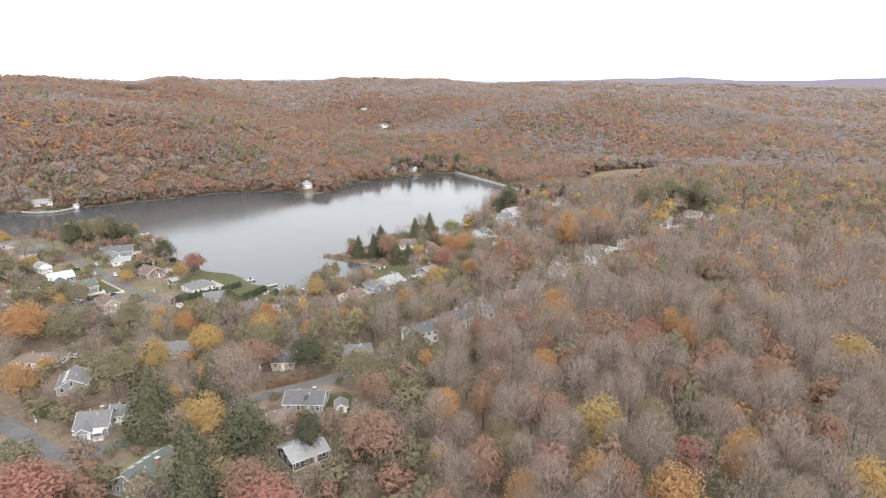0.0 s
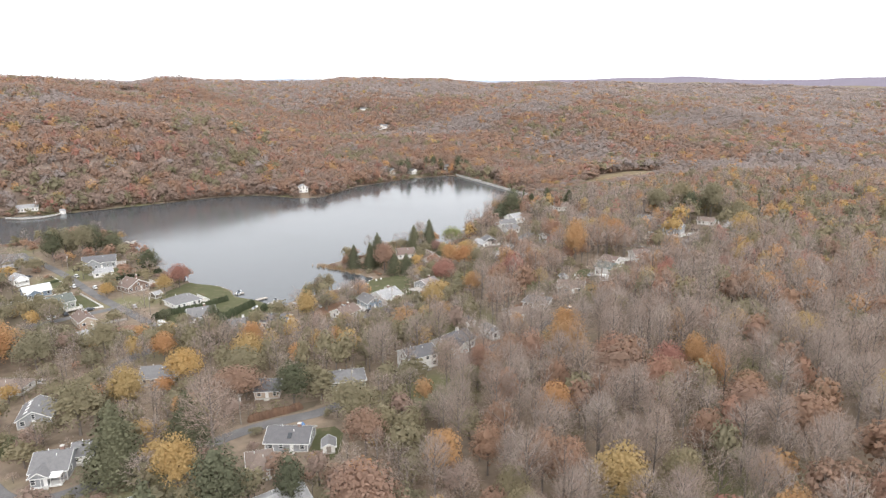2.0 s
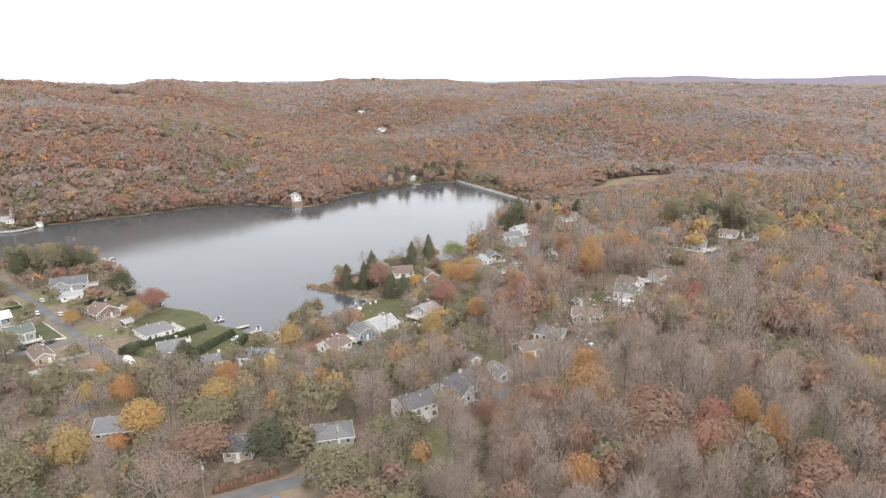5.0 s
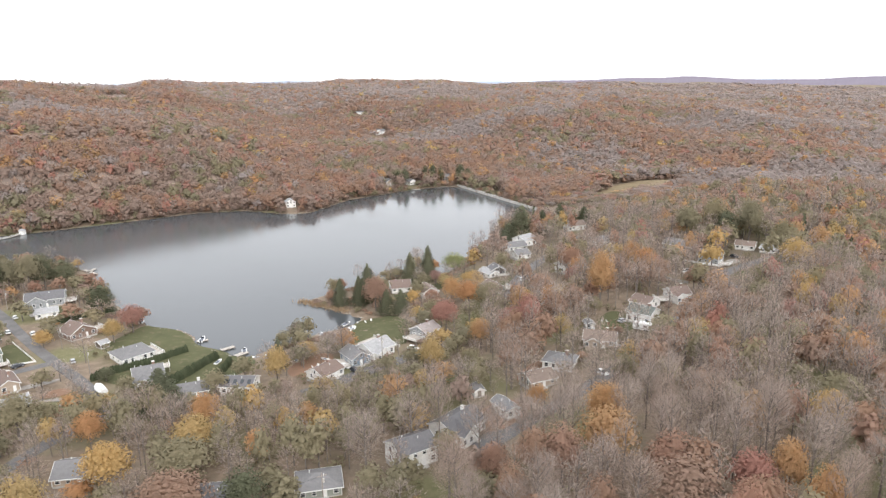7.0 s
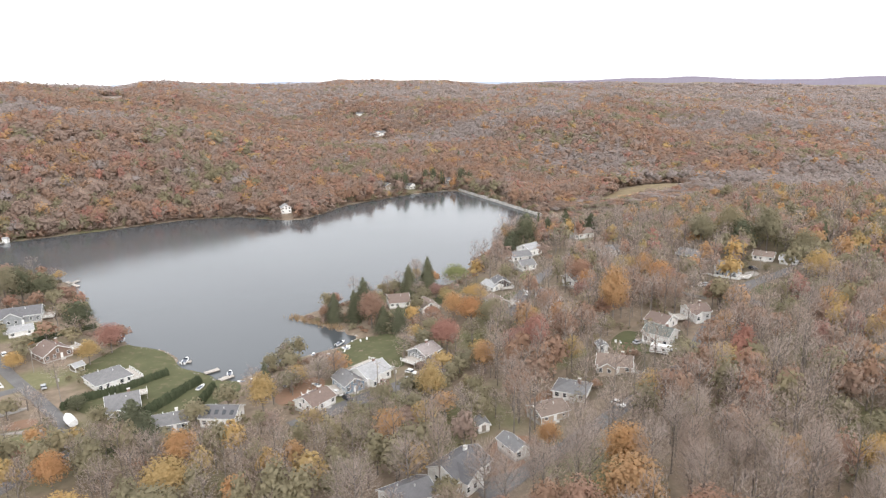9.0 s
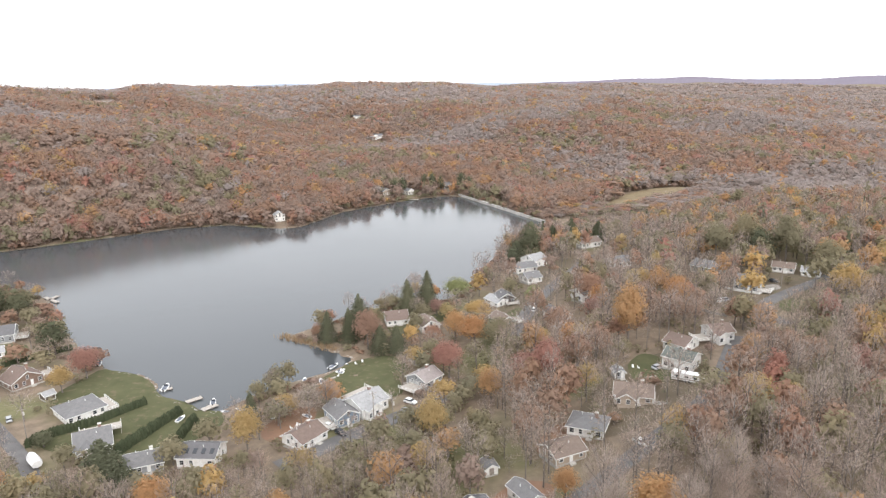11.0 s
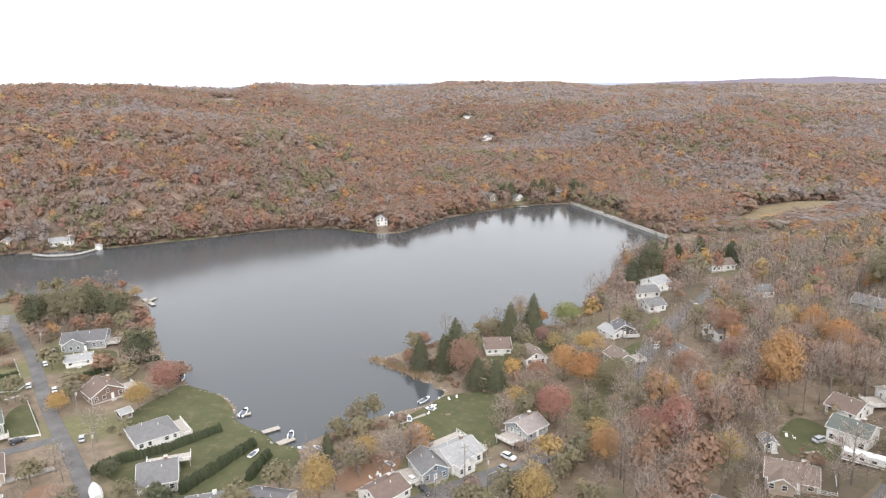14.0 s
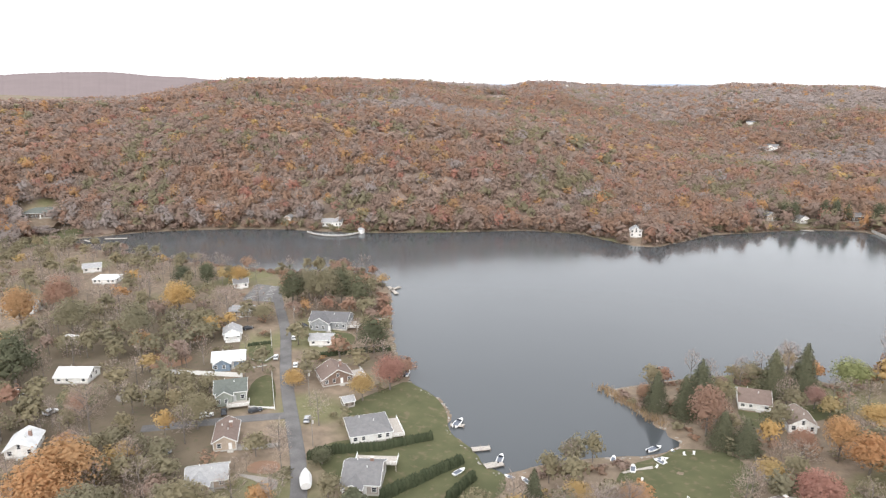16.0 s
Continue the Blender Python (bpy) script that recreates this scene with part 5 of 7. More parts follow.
dock(-6.9, 735.9, 3.6, 739.8, 2.5)
dock(-440.5, 443.4, -448.7, 444.6, 2)


def garden_chair(x, y, turn):
    c = base("garden_chair", x, y, turn, "white garden chair on the lawn by the water", "chair", "garden chairs", 0.12)
    bm = bmesh.new()
    box(bm, -0.32, 0.32, -0.3, 0.3, 0.36, 0.42)
    part("seat", bm, TRIM, c)
    bm = bmesh.new()
    solid(bm, [[(-0.32, 0.28, 0.42), (0.32, 0.28, 0.42), (0.32, 0.34, 0.42), (-0.32, 0.34, 0.42)], [(-0.34, 0.5, 1.05), (0.34, 0.5, 1.05), (0.34, 0.55, 1.05), (-0.34, 0.55, 1.05)]])
    part("backrest", bm, TRIM, c)
    for sx in (-0.28, 0.28):
        for sy in (-0.26, 0.26):
            bm = bmesh.new()
            box(bm, sx - 0.03, sx + 0.03, sy - 0.03, sy + 0.03, -0.1, 0.355)
            part("leg", bm, TRIM, c)


def timber(x, y, turn, long):
    t = base("timber_pile", x, y, turn, "pile of pale weathered planks on the lawn", "timber", "", 0.1)
    rnd = random.Random(int(x * 13))
    for i in range(5):
        bm = bmesh.new()
        off, lift, a = rnd.uniform(-0.4, 0.4), 0.12 * (i // 3), rnd.uniform(-0.05, 0.05)
        solid(bm, [[(e * long / 2 + off, (i % 3 - 1) * 0.34 + e * a * long + dy, lift + dz) for dy, dz in ((-0.12, 0), (0.12, 0), (0.12, 0.1), (-0.12, 0.1))] for e in (-1, 1)])
        part("plank", bm, DECKWOOD, t)


def raft(x, y, turn):
    r = new("swim_raft")
    r.matrix_world = pose(x, y, 0, 0, 0, turn)
    tagged(r, "low grey wooden swim raft floating by the shore", "raft")
    bm = bmesh.new()
    for i in range(9):
        box(bm, -1.5 + i * 0.34, -1.5 + i * 0.34 + 0.3, -1.4, 1.4, 0.22, 0.3)
    part("decking", bm, WOOD, r)
    for sy in (-1.1, 1.1):
        bm = bmesh.new()
        tube(bm, (-1.4, sy, 0.02), (1.5, sy, 0.02), 0.2, 0.2, 8)
        part("float", bm, CANVAS, r)


for x, y, a in ((-38.6, 358.4, 20), (-37.4, 357.2, 60), (-39.0, 352.7, -30), (-40.3, 342.7, 10), (-33.8, 364.2, 40), (-31.5, 365.6, 10), (61.2, 329.7, 0), (62.8, 328.6, 70), (-44.7, 312.9, 30), (-46.0, 313.8, -20), (-47.2, 312.2, 80)):
    garden_chair(x, y, a)
timber(-42.5, 350.0, 46, 7.5)
timber(-45.0, 347.0, 50, 4.0)
timber(64.6, 321.4, 15, 3.5)
timber(-13.5, 340.5, 35, 3.0)
raft(-51.7, 351.9, 25)


# ---- trees: each shape is made once, one metre high ----
def shape_cards(rng, at, out, size, four=False):
    """Small leaf sprays, one at each place, facing roughly outwards: triangles, or bent four-sided ones."""
    n = len(at)
    nrm = out + rng.normal(0, 0.5, (n, 3))
    nrm /= np.linalg.norm(nrm, axis=1)[:, None]
    u = np.cross(nrm, rng.normal(0, 1, (n, 3)))
    u /= np.linalg.norm(u, axis=1)[:, None]
    v = np.cross(nrm, u)
    s = size * rng.uniform(0.6, 1.3, (n, 1))
    if four:
        pts = np.stack([at - u * s, at - v * s * 0.8 + nrm * s * 0.2, at + u * s * 0.9, at + v * s * 0.9 - nrm * s * 0.25], 1).reshape(-1, 3)
        k = np.arange(n)[:, None] * 4
        return pts, np.concatenate([k + [[0, 1, 2]], k + [[0, 2, 3]]])
    pts = np.stack([at - u * s - v * s * 0.5, at + u * s - v * s * 0.6, at + v * s * 1.1], 1).reshape(-1, 3)
    return pts, np.arange(3 * n).reshape(-1, 3)


def shape_tube(a, b, r0, r1, sides):
    a, b = np.array(a, float), np.array(b, float)
    d = (b - a) / np.linalg.norm(b - a)
    u = np.cross(d, [0.3, 0.9, 0.2])
    u /= np.linalg.norm(u)
    v = np.cross(d, u)
    ang = np.arange(sides) * math.tau / sides
    ring = np.cos(ang)[:, None] * u + np.sin(ang)[:, None] * v
    pts = np.concatenate([a + ring * r0, b + ring * r1])
    i = np.arange(sides)
    j = (i + 1) % sides
    return pts, np.concatenate([np.stack([i, j, j + sides], 1), np.stack([i, j + sides, i + sides], 1)])


def shape_blob(rng, c, r, rz, full):
    """A lumpy kernel inside a clump of leaves."""
    if full:
        t = (1 + 5 ** 0.5) / 2
        p = np.array([(-1, t, 0), (1, t, 0), (-1, -t, 0), (1, -t, 0), (0, -1, t), (0, 1, t), (0, -1, -t), (0, 1, -t), (t, 0, -1), (t, 0, 1), (-t, 0, -1), (-t, 0, 1)]) / 1.9
        f = np.array([(0, 11, 5), (0, 5, 1), (0, 1, 7), (0, 7, 10), (0, 10, 11), (1, 5, 9), (5, 11, 4), (11, 10, 2), (10, 7, 6), (7, 1, 8), (3, 9, 4), (3, 4, 2), (3, 2, 6), (3, 6, 8), (3, 8, 9), (4, 9, 5), (2, 4, 11), (6, 2, 10), (8, 6, 7), (9, 8, 1)])
    else:
        p = np.array([(1, 0, 0), (0, 1, 0), (-1, 0, 0), (0, -1, 0), (0, 0, 1), (0, 0, -1)], float)
        f = np.array([(0, 1, 4), (1, 2, 4), (2, 3, 4), (3, 0, 4), (1, 0, 5), (2, 1, 5), (3, 2, 5), (0, 3, 5)])
    p = p * rng.uniform(0.75, 1.2, (len(p), 1))
    return p * [r, r, rz] + c, f


def gather(pieces):
    """One shape out of (points, triangles, material index, and normals where the clump rounds them)."""
    vs, fs, ms, ns, k = [], [], [], [], 0
    for p, f, m, *nrm in pieces:
        vs.append(p)
        fs.append(f + k)
        ms.append(np.full(len(f), m))
        ns.append(nrm[0] if nrm else np.zeros((len(p), 3)))
        k += len(p)
    return np.concatenate(vs), np.concatenate(fs), np.concatenate(ms), np.concatenate(ns)


def facing(pts, tri, nrm):
    """Turns each triangle to the side of its normal."""
    a, b, c = pts[tri[:, 0]], pts[tri[:, 1]], pts[tri[:, 2]]
    wrong = (np.cross(b - a, c - a) * nrm[tri[:, 0]]).sum(1) < 0
    tri = tri.copy()
    tri[wrong] = tri[wrong][:, ::-1]
    return pts, tri


def unit(v):
    return v / (np.linalg.norm(v, axis=1)[:, None] + 1e-9)


def leafy(seed, cards, size, lobes, full, limbs, sides, spread=0.30, four=False, low=0.74, drop=0.27, kernel=0.6, lift=0.25, tall=1.0, inner=0.5):
    """A broad crown of rounded clumps, thick with leaf sprays, on a short trunk."""
    rng = np.random.default_rng(seed)
    out = []
    cs, rs = [], []
    for i in range(lobes):
        a, q = i * 2.4 + rng.uniform(0, 0.8), math.sqrt((i + 0.3) / lobes)
        c = np.array([math.cos(a) * q * 0.60 * spread, math.sin(a) * q * 0.60 * spread, low - drop * q ** 1.5 + rng.uniform(-0.08, 0.05)])
        cs.append(c)
        rs.append(spread * rng.uniform(0.52, 0.72) * (1 if lobes > 2 else 1.35))
    if sides:
        out.append((*shape_tube((0, 0, -0.03), (0.01, 0, 0.3), 0.019, 0.014, sides), 0))
        out.append((*shape_tube((0.01, 0, 0.3), (0, 0.01, 0.75), 0.014, 0.004, sides), 0))
    for i in range(limbs):
        out.append((*shape_tube((0, 0, 0.24 + 0.025 * i % 0.2), cs[i % lobes], 0.009, 0.003, 3), 0))
    if kernel:
        for c, r in zip(cs, rs):
            p, f = shape_blob(rng, c, r * kernel, r * kernel * tall, full)
            out.append((p, f, 1, unit(unit(p - c) + unit(p - [0, 0, 0.5]) * 0.6 + [0, 0, lift])))
    which = rng.integers(0, lobes, cards)
    d = rng.normal(0, 1, (cards, 3))
    d[:, 2] += 0.3
    d = unit(d)
    at = np.array(cs)[which] + d * (np.array(rs)[which] * rng.uniform(inner, 1.12, cards) ** 0.7)[:, None] * [1, 1, tall]
    up = unit(d + unit(at - [0, 0, 0.5]) * 0.8 + [0, 0, lift] + rng.normal(0, 0.16, (cards, 3)))
    p, f = shape_cards(rng, at, up, size, four)
    nrm = np.repeat(up, len(p) // cards, 0)
    out.append((*facing(p, f, nrm), 1, nrm))
    return gather(out)


def bare(seed, twigs, limbs, width, sides):
    """A leafless tree: trunk, rising limbs and a haze of fine twigs."""
    rng = np.random.default_rng(seed)
    out = [(*shape_tube((0, 0, -0.03), (0.005, 0.005, 0.4), 0.016, 0.011, sides), 0), (*shape_tube((0.005, 0.005, 0.4), (0.0, 0.02, 0.93), 0.011, 0.002, max(3, sides - 1)), 0)]
    tips = []
    for i in range(limbs):
        a, z = i * 2.4 + rng.uniform(-0.4, 0.4), 0.30 + 0.5 * i / limbs
        reach = (0.27 - 0.15 * (i / limbs)) * rng.uniform(0.8, 1.15)
        p0 = np.array([0, 0.0, z])
        p1 = p0 + np.array([math.cos(a) * reach, math.sin(a) * reach, reach * rng.uniform(0.8, 1.3)])
        out.append((*shape_tube(p0, p1, 0.0065, 0.002, 3), 0))
        tips.append((p0, p1))
    which = rng.integers(0, limbs, twigs)
    p0, p1 = np.array([t[0] for t in tips])[which], np.array([t[1] for t in tips])[which]
    at = p0 + (p1 - p0) * rng.uniform(0.25, 1.02, (twigs, 1))
    d = rng.normal(0, 0.7, (twigs, 3)) + (p1 - p0) * 2.2 + [0, 0, 0.3]
    dome = unit(rng.normal(0, 1, (twigs, 3)) + [0, 0, 0.25]) * rng.uniform(0.25, 1.0, (twigs, 1)) ** 0.5 * [0.26, 0.26, 0.33] + [0, 0, 0.6]
    side = rng.uniform(0, 1, (twigs, 1)) < 0.68
    at = np.where(side, dome, at)
    d = np.where(side, unit(dome - [0, 0, 0.4]) + rng.normal(0, 0.6, (twigs, 3)) + [0, 0, 0.1], d)
    d /= np.linalg.norm(d, axis=1)[:, None]
    long = rng.uniform(0.05, 0.12, (twigs, 1))
    w = np.cross(d, rng.normal(0, 1, (twigs, 3)))
    w = w / np.linalg.norm(w, axis=1)[:, None] * width * rng.uniform(0.5, 1.2, (twigs, 1))
    pts = np.stack([at - w, at + w, at + d * long], 1).reshape(-1, 3)
    nrm = np.repeat(unit(unit(at - [0, 0, 0.5]) + [0, 0, 0.55] + rng.normal(0, 0.2, (twigs, 3))), 3, 0)
    out.append((*facing(pts, np.arange(twigs * 3).reshape(-1, 3), nrm), 1, nrm))
    return gather(out)


def conifer(seed, cards, size, whorls, sides, radius=0.24):
    """A spruce: layered, drooping sprays thick about a straight trunk, ragged at the edge."""
    rng = np.random.default_rng(seed)
    out = [(*shape_tube((0, 0, -0.03), (0, 0, 0.97), 0.016, 0.002, sides), 0)]
    k = 1 - np.sqrt(rng.uniform(0.0, 1.0, cards))
    a = rng.uniform(0, math.tau, cards)
    step = k * whorls + 0.35 * np.sin(3 * a + seed)
    layer = step - np.floor(step)
    reach = radius * (1 - k) ** 0.8 * (1.08 - 0.38 * layer) * (1 + 0.16 * np.sin(5 * a + 2.1 * np.floor(step))) + 0.008
    r = reach * rng.uniform(0.62, 1.06, cards)
    at = np.stack([np.cos(a) * r, np.sin(a) * r, 0.06 + 0.92 * k - 0.10 * r / radius * (1 - k) * 0.6], 1)
    up = unit(np.stack([np.cos(a), np.sin(a), np.full(cards, 0.75)], 1) + rng.normal(0, 0.25, (cards, 3)))
    p, f = shape_cards(rng, at, up, size)
    nrm = np.repeat(up, 3, 0)
    out.append((*facing(p, f, nrm), 1, nrm))
    ring = np.arange(7) * math.tau / 7
    rows = [np.stack([np.cos(ring) * radius * 0.55 * q, np.sin(ring) * radius * 0.55 * q, np.full(7, z)], 1) for q, z in ((0.9, 0.09), (0.75, 0.35), (0.4, 0.68), (0.05, 0.95))]
    p = np.concatenate(rows)
    i = np.arange(7)
    j = (i + 1) % 7
    f = np.concatenate([np.concatenate([np.stack([i, j, j + 7], 1), np.stack([i, j + 7, i + 7], 1)]) + 7 * q for q in range(3)])
    out.append((p, f, 1, unit(p * [1, 1, 0] + [0, 0, 0.08])))
    return gather(out)


def kind_mats(kind):
    return [BARK, LEAF["needle" if kind in ("spruce", "pine") else kind]]


NEAR = {}
for n, kind in enumerate(("rust", "orange", "yellow", "olive", "red", "willow")):
    NEAR[kind] = [leafy(40 + n * 5 + s, 3000, 0.0156, 14, False, 8, 5, kernel=0.46, lift=0.6) for s in range(3)]
NEAR["bare"] = [bare(90 + s, 2000, 16, 0.0021, 5) for s in range(5)]
NEAR["spruce"] = [conifer(100 + s, 4200, 0.0125, 15, 5) for s in range(3)]
NEAR["pine"] = [leafy(110 + s, 3200, 0.0135, 16, False, 6, 5, 0.27, False, 0.86, 0.52, kernel=0.42) for s in range(3)]
PARTS = {}
WORDS = {"rust": "rust-brown oak", "orange": "orange autumn maple", "yellow": "golden yellow maple", "olive": "olive-green oak turning brown", "red": "dull red maple",
         "willow": "pale green willow", "bare": "leafless grey-brown tree", "spruce": "dark green spruce", "pine": "dark green pine"}
PLANTED = []


def tree(kind, x, y, high, radius):
    """One tree with its trunk and crown as parts."""
    rng = random.Random(int(x * 10) * 7919 + int(y * 10))
    shape = rng.randrange(len(NEAR[kind]))
    if (kind, shape) not in PARTS:
        v, f, m, nrm = NEAR[kind][shape]
        meshes = []
        for k, nm in ((0, "trunk"), (1, "crown")):
            used, new_index = np.unique(f[m == k], return_inverse=True)
            meshes.append(mesh_from(nm, v[used], new_index.reshape(-1, 3), [kind_mats(kind)[k]], None, None, True, nrm[used]))
        PARTS[kind, shape] = meshes
    t = new("tree")
    width = {"spruce": 0.24, "pine": 0.28, "bare": 0.29}.get(kind, 0.31)
    k = radius / width
    t.matrix_world = pose(x, y, gz(x, y) - 0.1, 0, 0, rng.uniform(0, 360)) @ Matrix.Diagonal((k, k, high, 1))
    place = "on the far shore" if y > 560 else "beside the lake" if shore_distance(np.array([x]), np.array([y]))[0] < 25 else "among the houses" if x < 30 else "in the wood"
    tagged(t, f"{WORDS[kind]} {place}", "tree", "trees")
    part("trunk", PARTS[kind, shape][0], None, t)
    part("crown", PARTS[kind, shape][1], None, t)
    PLANTED.append((x, y, radius))


def free(x, y, room=0.0):
    """Where nothing stands yet."""
    ok = shore_distance(x, y) > 1.2
    for cx, cy, r in CLEAR:
        ok &= (x - cx) ** 2 + (y - cy) ** 2 > (r + room) ** 2
    for poly in NO_TREES:
        ok &= ~inside(poly, x, y)
    return ok


def scatter(x0, x1, y0, y1, step, seed):
    rng = np.random.default_rng(seed)
    a, b = np.meshgrid(np.arange(x0, x1, step), np.arange(y0, y1, step))
    a = a + rng.uniform(-0.46, 0.46, a.shape) * step
    b = b + rng.uniform(-0.46, 0.46, b.shape) * step
    return a.ravel(), b.ravel()


def woods(name, label, x, y, high, radius, kinds, shapes, seed):
    """Many trees as one object. kinds: the kind of each tree; shapes: the forms for each kind."""
    rng = np.random.default_rng(seed)
    names = sorted(shapes)
    mats = [BARK] + [kind_mats(k)[1] for k in names]
    z = ground_height(x, y) - 0.2
    V, F, M, T, N, off = [], [], [], [], [], 0
    pick = rng.integers(0, 1000, len(x))
    turn, tint = rng.uniform(0, math.tau, len(x)), rng.uniform(0, 1, len(x))
    for ki, kind in enumerate(names):
        for si, (v, f, m, nrm) in enumerate(shapes[kind]):
            sel = np.nonzero((kinds == kind) & (pick % len(shapes[kind]) == si))[0]
            if not len(sel):
                continue
            c, s = np.cos(turn[sel])[:, None], np.sin(turn[sel])[:, None]
            r, h = (radius[sel] / 0.30)[:, None], high[sel][:, None]
            P = np.stack([(v[:, 0] * c - v[:, 1] * s) * r + x[sel][:, None], (v[:, 0] * s + v[:, 1] * c) * r + y[sel][:, None], v[:, 2] * h + z[sel][:, None]], -1)
            V.append(P.reshape(-1, 3))
            F.append((f[None] + off + (np.arange(len(sel)) * len(v))[:, None, None]).reshape(-1, 3))
            M.append(np.tile(np.where(m == 1, ki + 1, 0), len(sel)))
            T.append(np.repeat(tint[sel], len(v)))
            N.append(np.stack([nrm[:, 0] * c - nrm[:, 1] * s, nrm[:, 0] * s + nrm[:, 1] * c, nrm[:, 2] + 0 * c], -1).reshape(-1, 3))
            off += len(sel) * len(v)
    me = mesh_from(name, np.concatenate(V), np.concatenate(F), mats, np.concatenate(M), np.concatenate(T), True, np.concatenate(N))
    return tagged(new(name, me), label, "woods", kind="stuff")


def draw_kinds(rng, x, y, shares, clump=70.0, bind=0.28, spice=None):
    """Kinds by share, in loose clumps; spice: kinds strewn singly through the rest, with their chances."""
    names, p = list(shares), np.array(list(shares.values()), float)
    drift = 0.5 + 0.32 * np.sin(x / clump + 1.7 * np.sin(y / clump * 0.8)) + 0.25 * np.sin(y / clump * 1.3 + x / clump * 0.6)
    k = np.clip(rng.uniform(0, 1, len(x)) * (1 - bind) + drift * bind, 0, 0.9999)
    order = np.argsort(np.argsort(k)) / len(k)
    out = np.array(names)[np.searchsorted(np.cumsum(p / p.sum()), order, side="right").clip(0, len(names) - 1)].astype("<U8")
    for kind, chance in (spice or {}).items():
        out[rng.uniform(0, 1, len(x)) < chance] = kind
    return out


# ---- trees that stand out ----
tree("spruce", -91.2, 284.4, 14.6, 8.7)
tree("pine", -157.0, 381.3, 15.4, 6.9)
tree("red", -132.3, 357.1, 13.6, 6.1)
tree("yellow", -134.4, 344.3, 11.3, 4.3)
tree("olive", -208.4, 413.5, 23.0, 7.6)
tree("pine", -221.3, 405.1, 20.2, 6.9)
tree("pine", -196.0, 422.2, 16.8, 6.8)
tree("olive", -217.9, 412.3, 21.8, 6.9)
tree("pine", -205.2, 420.9, 20.2, 6.9)
tree("yellow", -271.8, 419.0, 11.7, 5.6)
tree("pine", -286.1, 410.2, 12.9, 5.7)
tree("pine", -297.0, 403.6, 11.7, 6.4)
tree("spruce", -7.5, 421.5, 19.3, 6.0)
tree("spruce", -16.4, 417.3, 16.9, 5.9)
tree("bare", -13.2, 425.8, 18.0, 4.7)
tree("red", -3.5, 410.0, 9.1, 3.8)
tree("spruce", -48.2, 389.3, 14.1, 4.7)
tree("spruce", -35.5, 393.8, 18.5, 6.9)
tree("spruce", -39.1, 387.4, 15.0, 4.6)
tree("rust", -30.6, 378.4, 18.7, 6.2)
tree("spruce", -25.1, 373.5, 12.1, 4.9)
tree("spruce", -18.6, 371.6, 11.7, 4.8)
tree("rust", -53.0, 392.0, 7.9, 2.8)
tree("willow", 6.3, 434.7, 13.6, 6.8)
tree("orange", 11.1, 368.0, 14.4, 6.7)
tree("olive", 20.1, 364.9, 13.5, 7.2)
tree("orange", 4.2, 378.9, 13.7, 5.0)
tree("rust", -4.8, 374.5, 10.1, 3.9)
tree("olive", 22.9, 343.4, 12.8, 4.3)
tree("yellow", 34.1, 350.4, 12.1, 4.1)
tree("rust", 42.5, 365.5, 14.5, 5.7)
tree("rust", 62.4, 403.7, 16.4, 6.7)
tree("red", -0.6, 346.3, 11.6, 4.9)
tree("yellow", 14.0, 399.1, 9.7, 6.4)
tree("willow", 39.5, 410.7, 10.9, 3.8)
tree("pine", 49.2, 498.6, 24.6, 7.1)
tree("pine", 41.5, 497.5, 14.7, 5.8)
tree("pine", 38.2, 489.9, 11.1, 5.7)
tree("spruce", 65.9, 524.4, 14.9, 7.0)
tree("spruce", 78.3, 531.3, 16.7, 7.6)
tree("spruce", 93.7, 526.8, 14.0, 7.5)
tree("yellow", 42.9, 315.5, 11.3, 4.2)
tree("orange", 64.3, 347.8, 27.3, 6.3)
tree("orange", 13.9, 316.4, 12.9, 4.6)
tree("red", 26.2, 328.0, 11.9, 6.5)
tree("red", 45.1, 340.8, 11.1, 5.2)
tree("olive", 60.3, 338.3, 8.7, 3.1)
tree("yellow", -56.9, 298.9, 16.1, 4.9)
tree("yellow", -51.2, 322.9, 7.8, 4.5)
tree("spruce", -60.8, 317.8, 11.7, 3.5)
tree("bare", -42.0, 314.6, 14.1, 5.2)
tree("yellow", -3.7, 292.5, 17.3, 4.5)
tree("orange", 91.7, 378.7, 17.6, 5.6)
tree("orange", 89.2, 393.5, 18.5, 5.9)
tree("olive", 177.7, 427.7, 17.9, 7.6)
tree("olive", 168.5, 448.6, 27.1, 7.6)
tree("olive", 136.6, 455.2, 24.9, 7.6)
tree("pine", 156.3, 450.9, 19.2, 7.6)
tree("orange", 95.6, 321.0, 13.2, 3.7)
tree("yellow", 160.0, 382.3, 18.8, 7.5)
tree("yellow", 82.3, 287.3, 15.0, 5.2)
tree("yellow", 89.8, 286.0, 11.9, 5.3)
tree("yellow", 57.5, 277.3, 13.6, 4.1)
tree("olive", 154.8, 462.5, 26.8, 7.6)
tree("red", 31.6, 320.4, 19.4, 5.2)
tree("orange", 39.2, 227.4, 18.2, 7.3)
tree("orange", 26.9, 260.7, 9.6, 3.4)
tree("yellow", 93.6, 232.8, 13.5, 5.3)
tree("rust", 49.3, 203.8, 16.9, 8.6)
tree("rust", 64.0, 199.5, 13.3, 6.0)
tree("olive", 100.9, 241.0, 13.3, 7.7)
tree("orange", -71.6, 268.2, 13.0, 5.6)
tree("olive", -66.2, 236.9, 14.5, 8.1)
tree("rust", -63.5, 222.1, 13.4, 8.4)
tree("orange", -100.3, 257.1, 14.1, 4.7)
tree("olive", -125.8, 264.7, 16.4, 7.1)
tree("bare", -19.2, 232.7, 20.1, 6.0)
tree("bare", -8.4, 244.9, 18.0, 5.5)
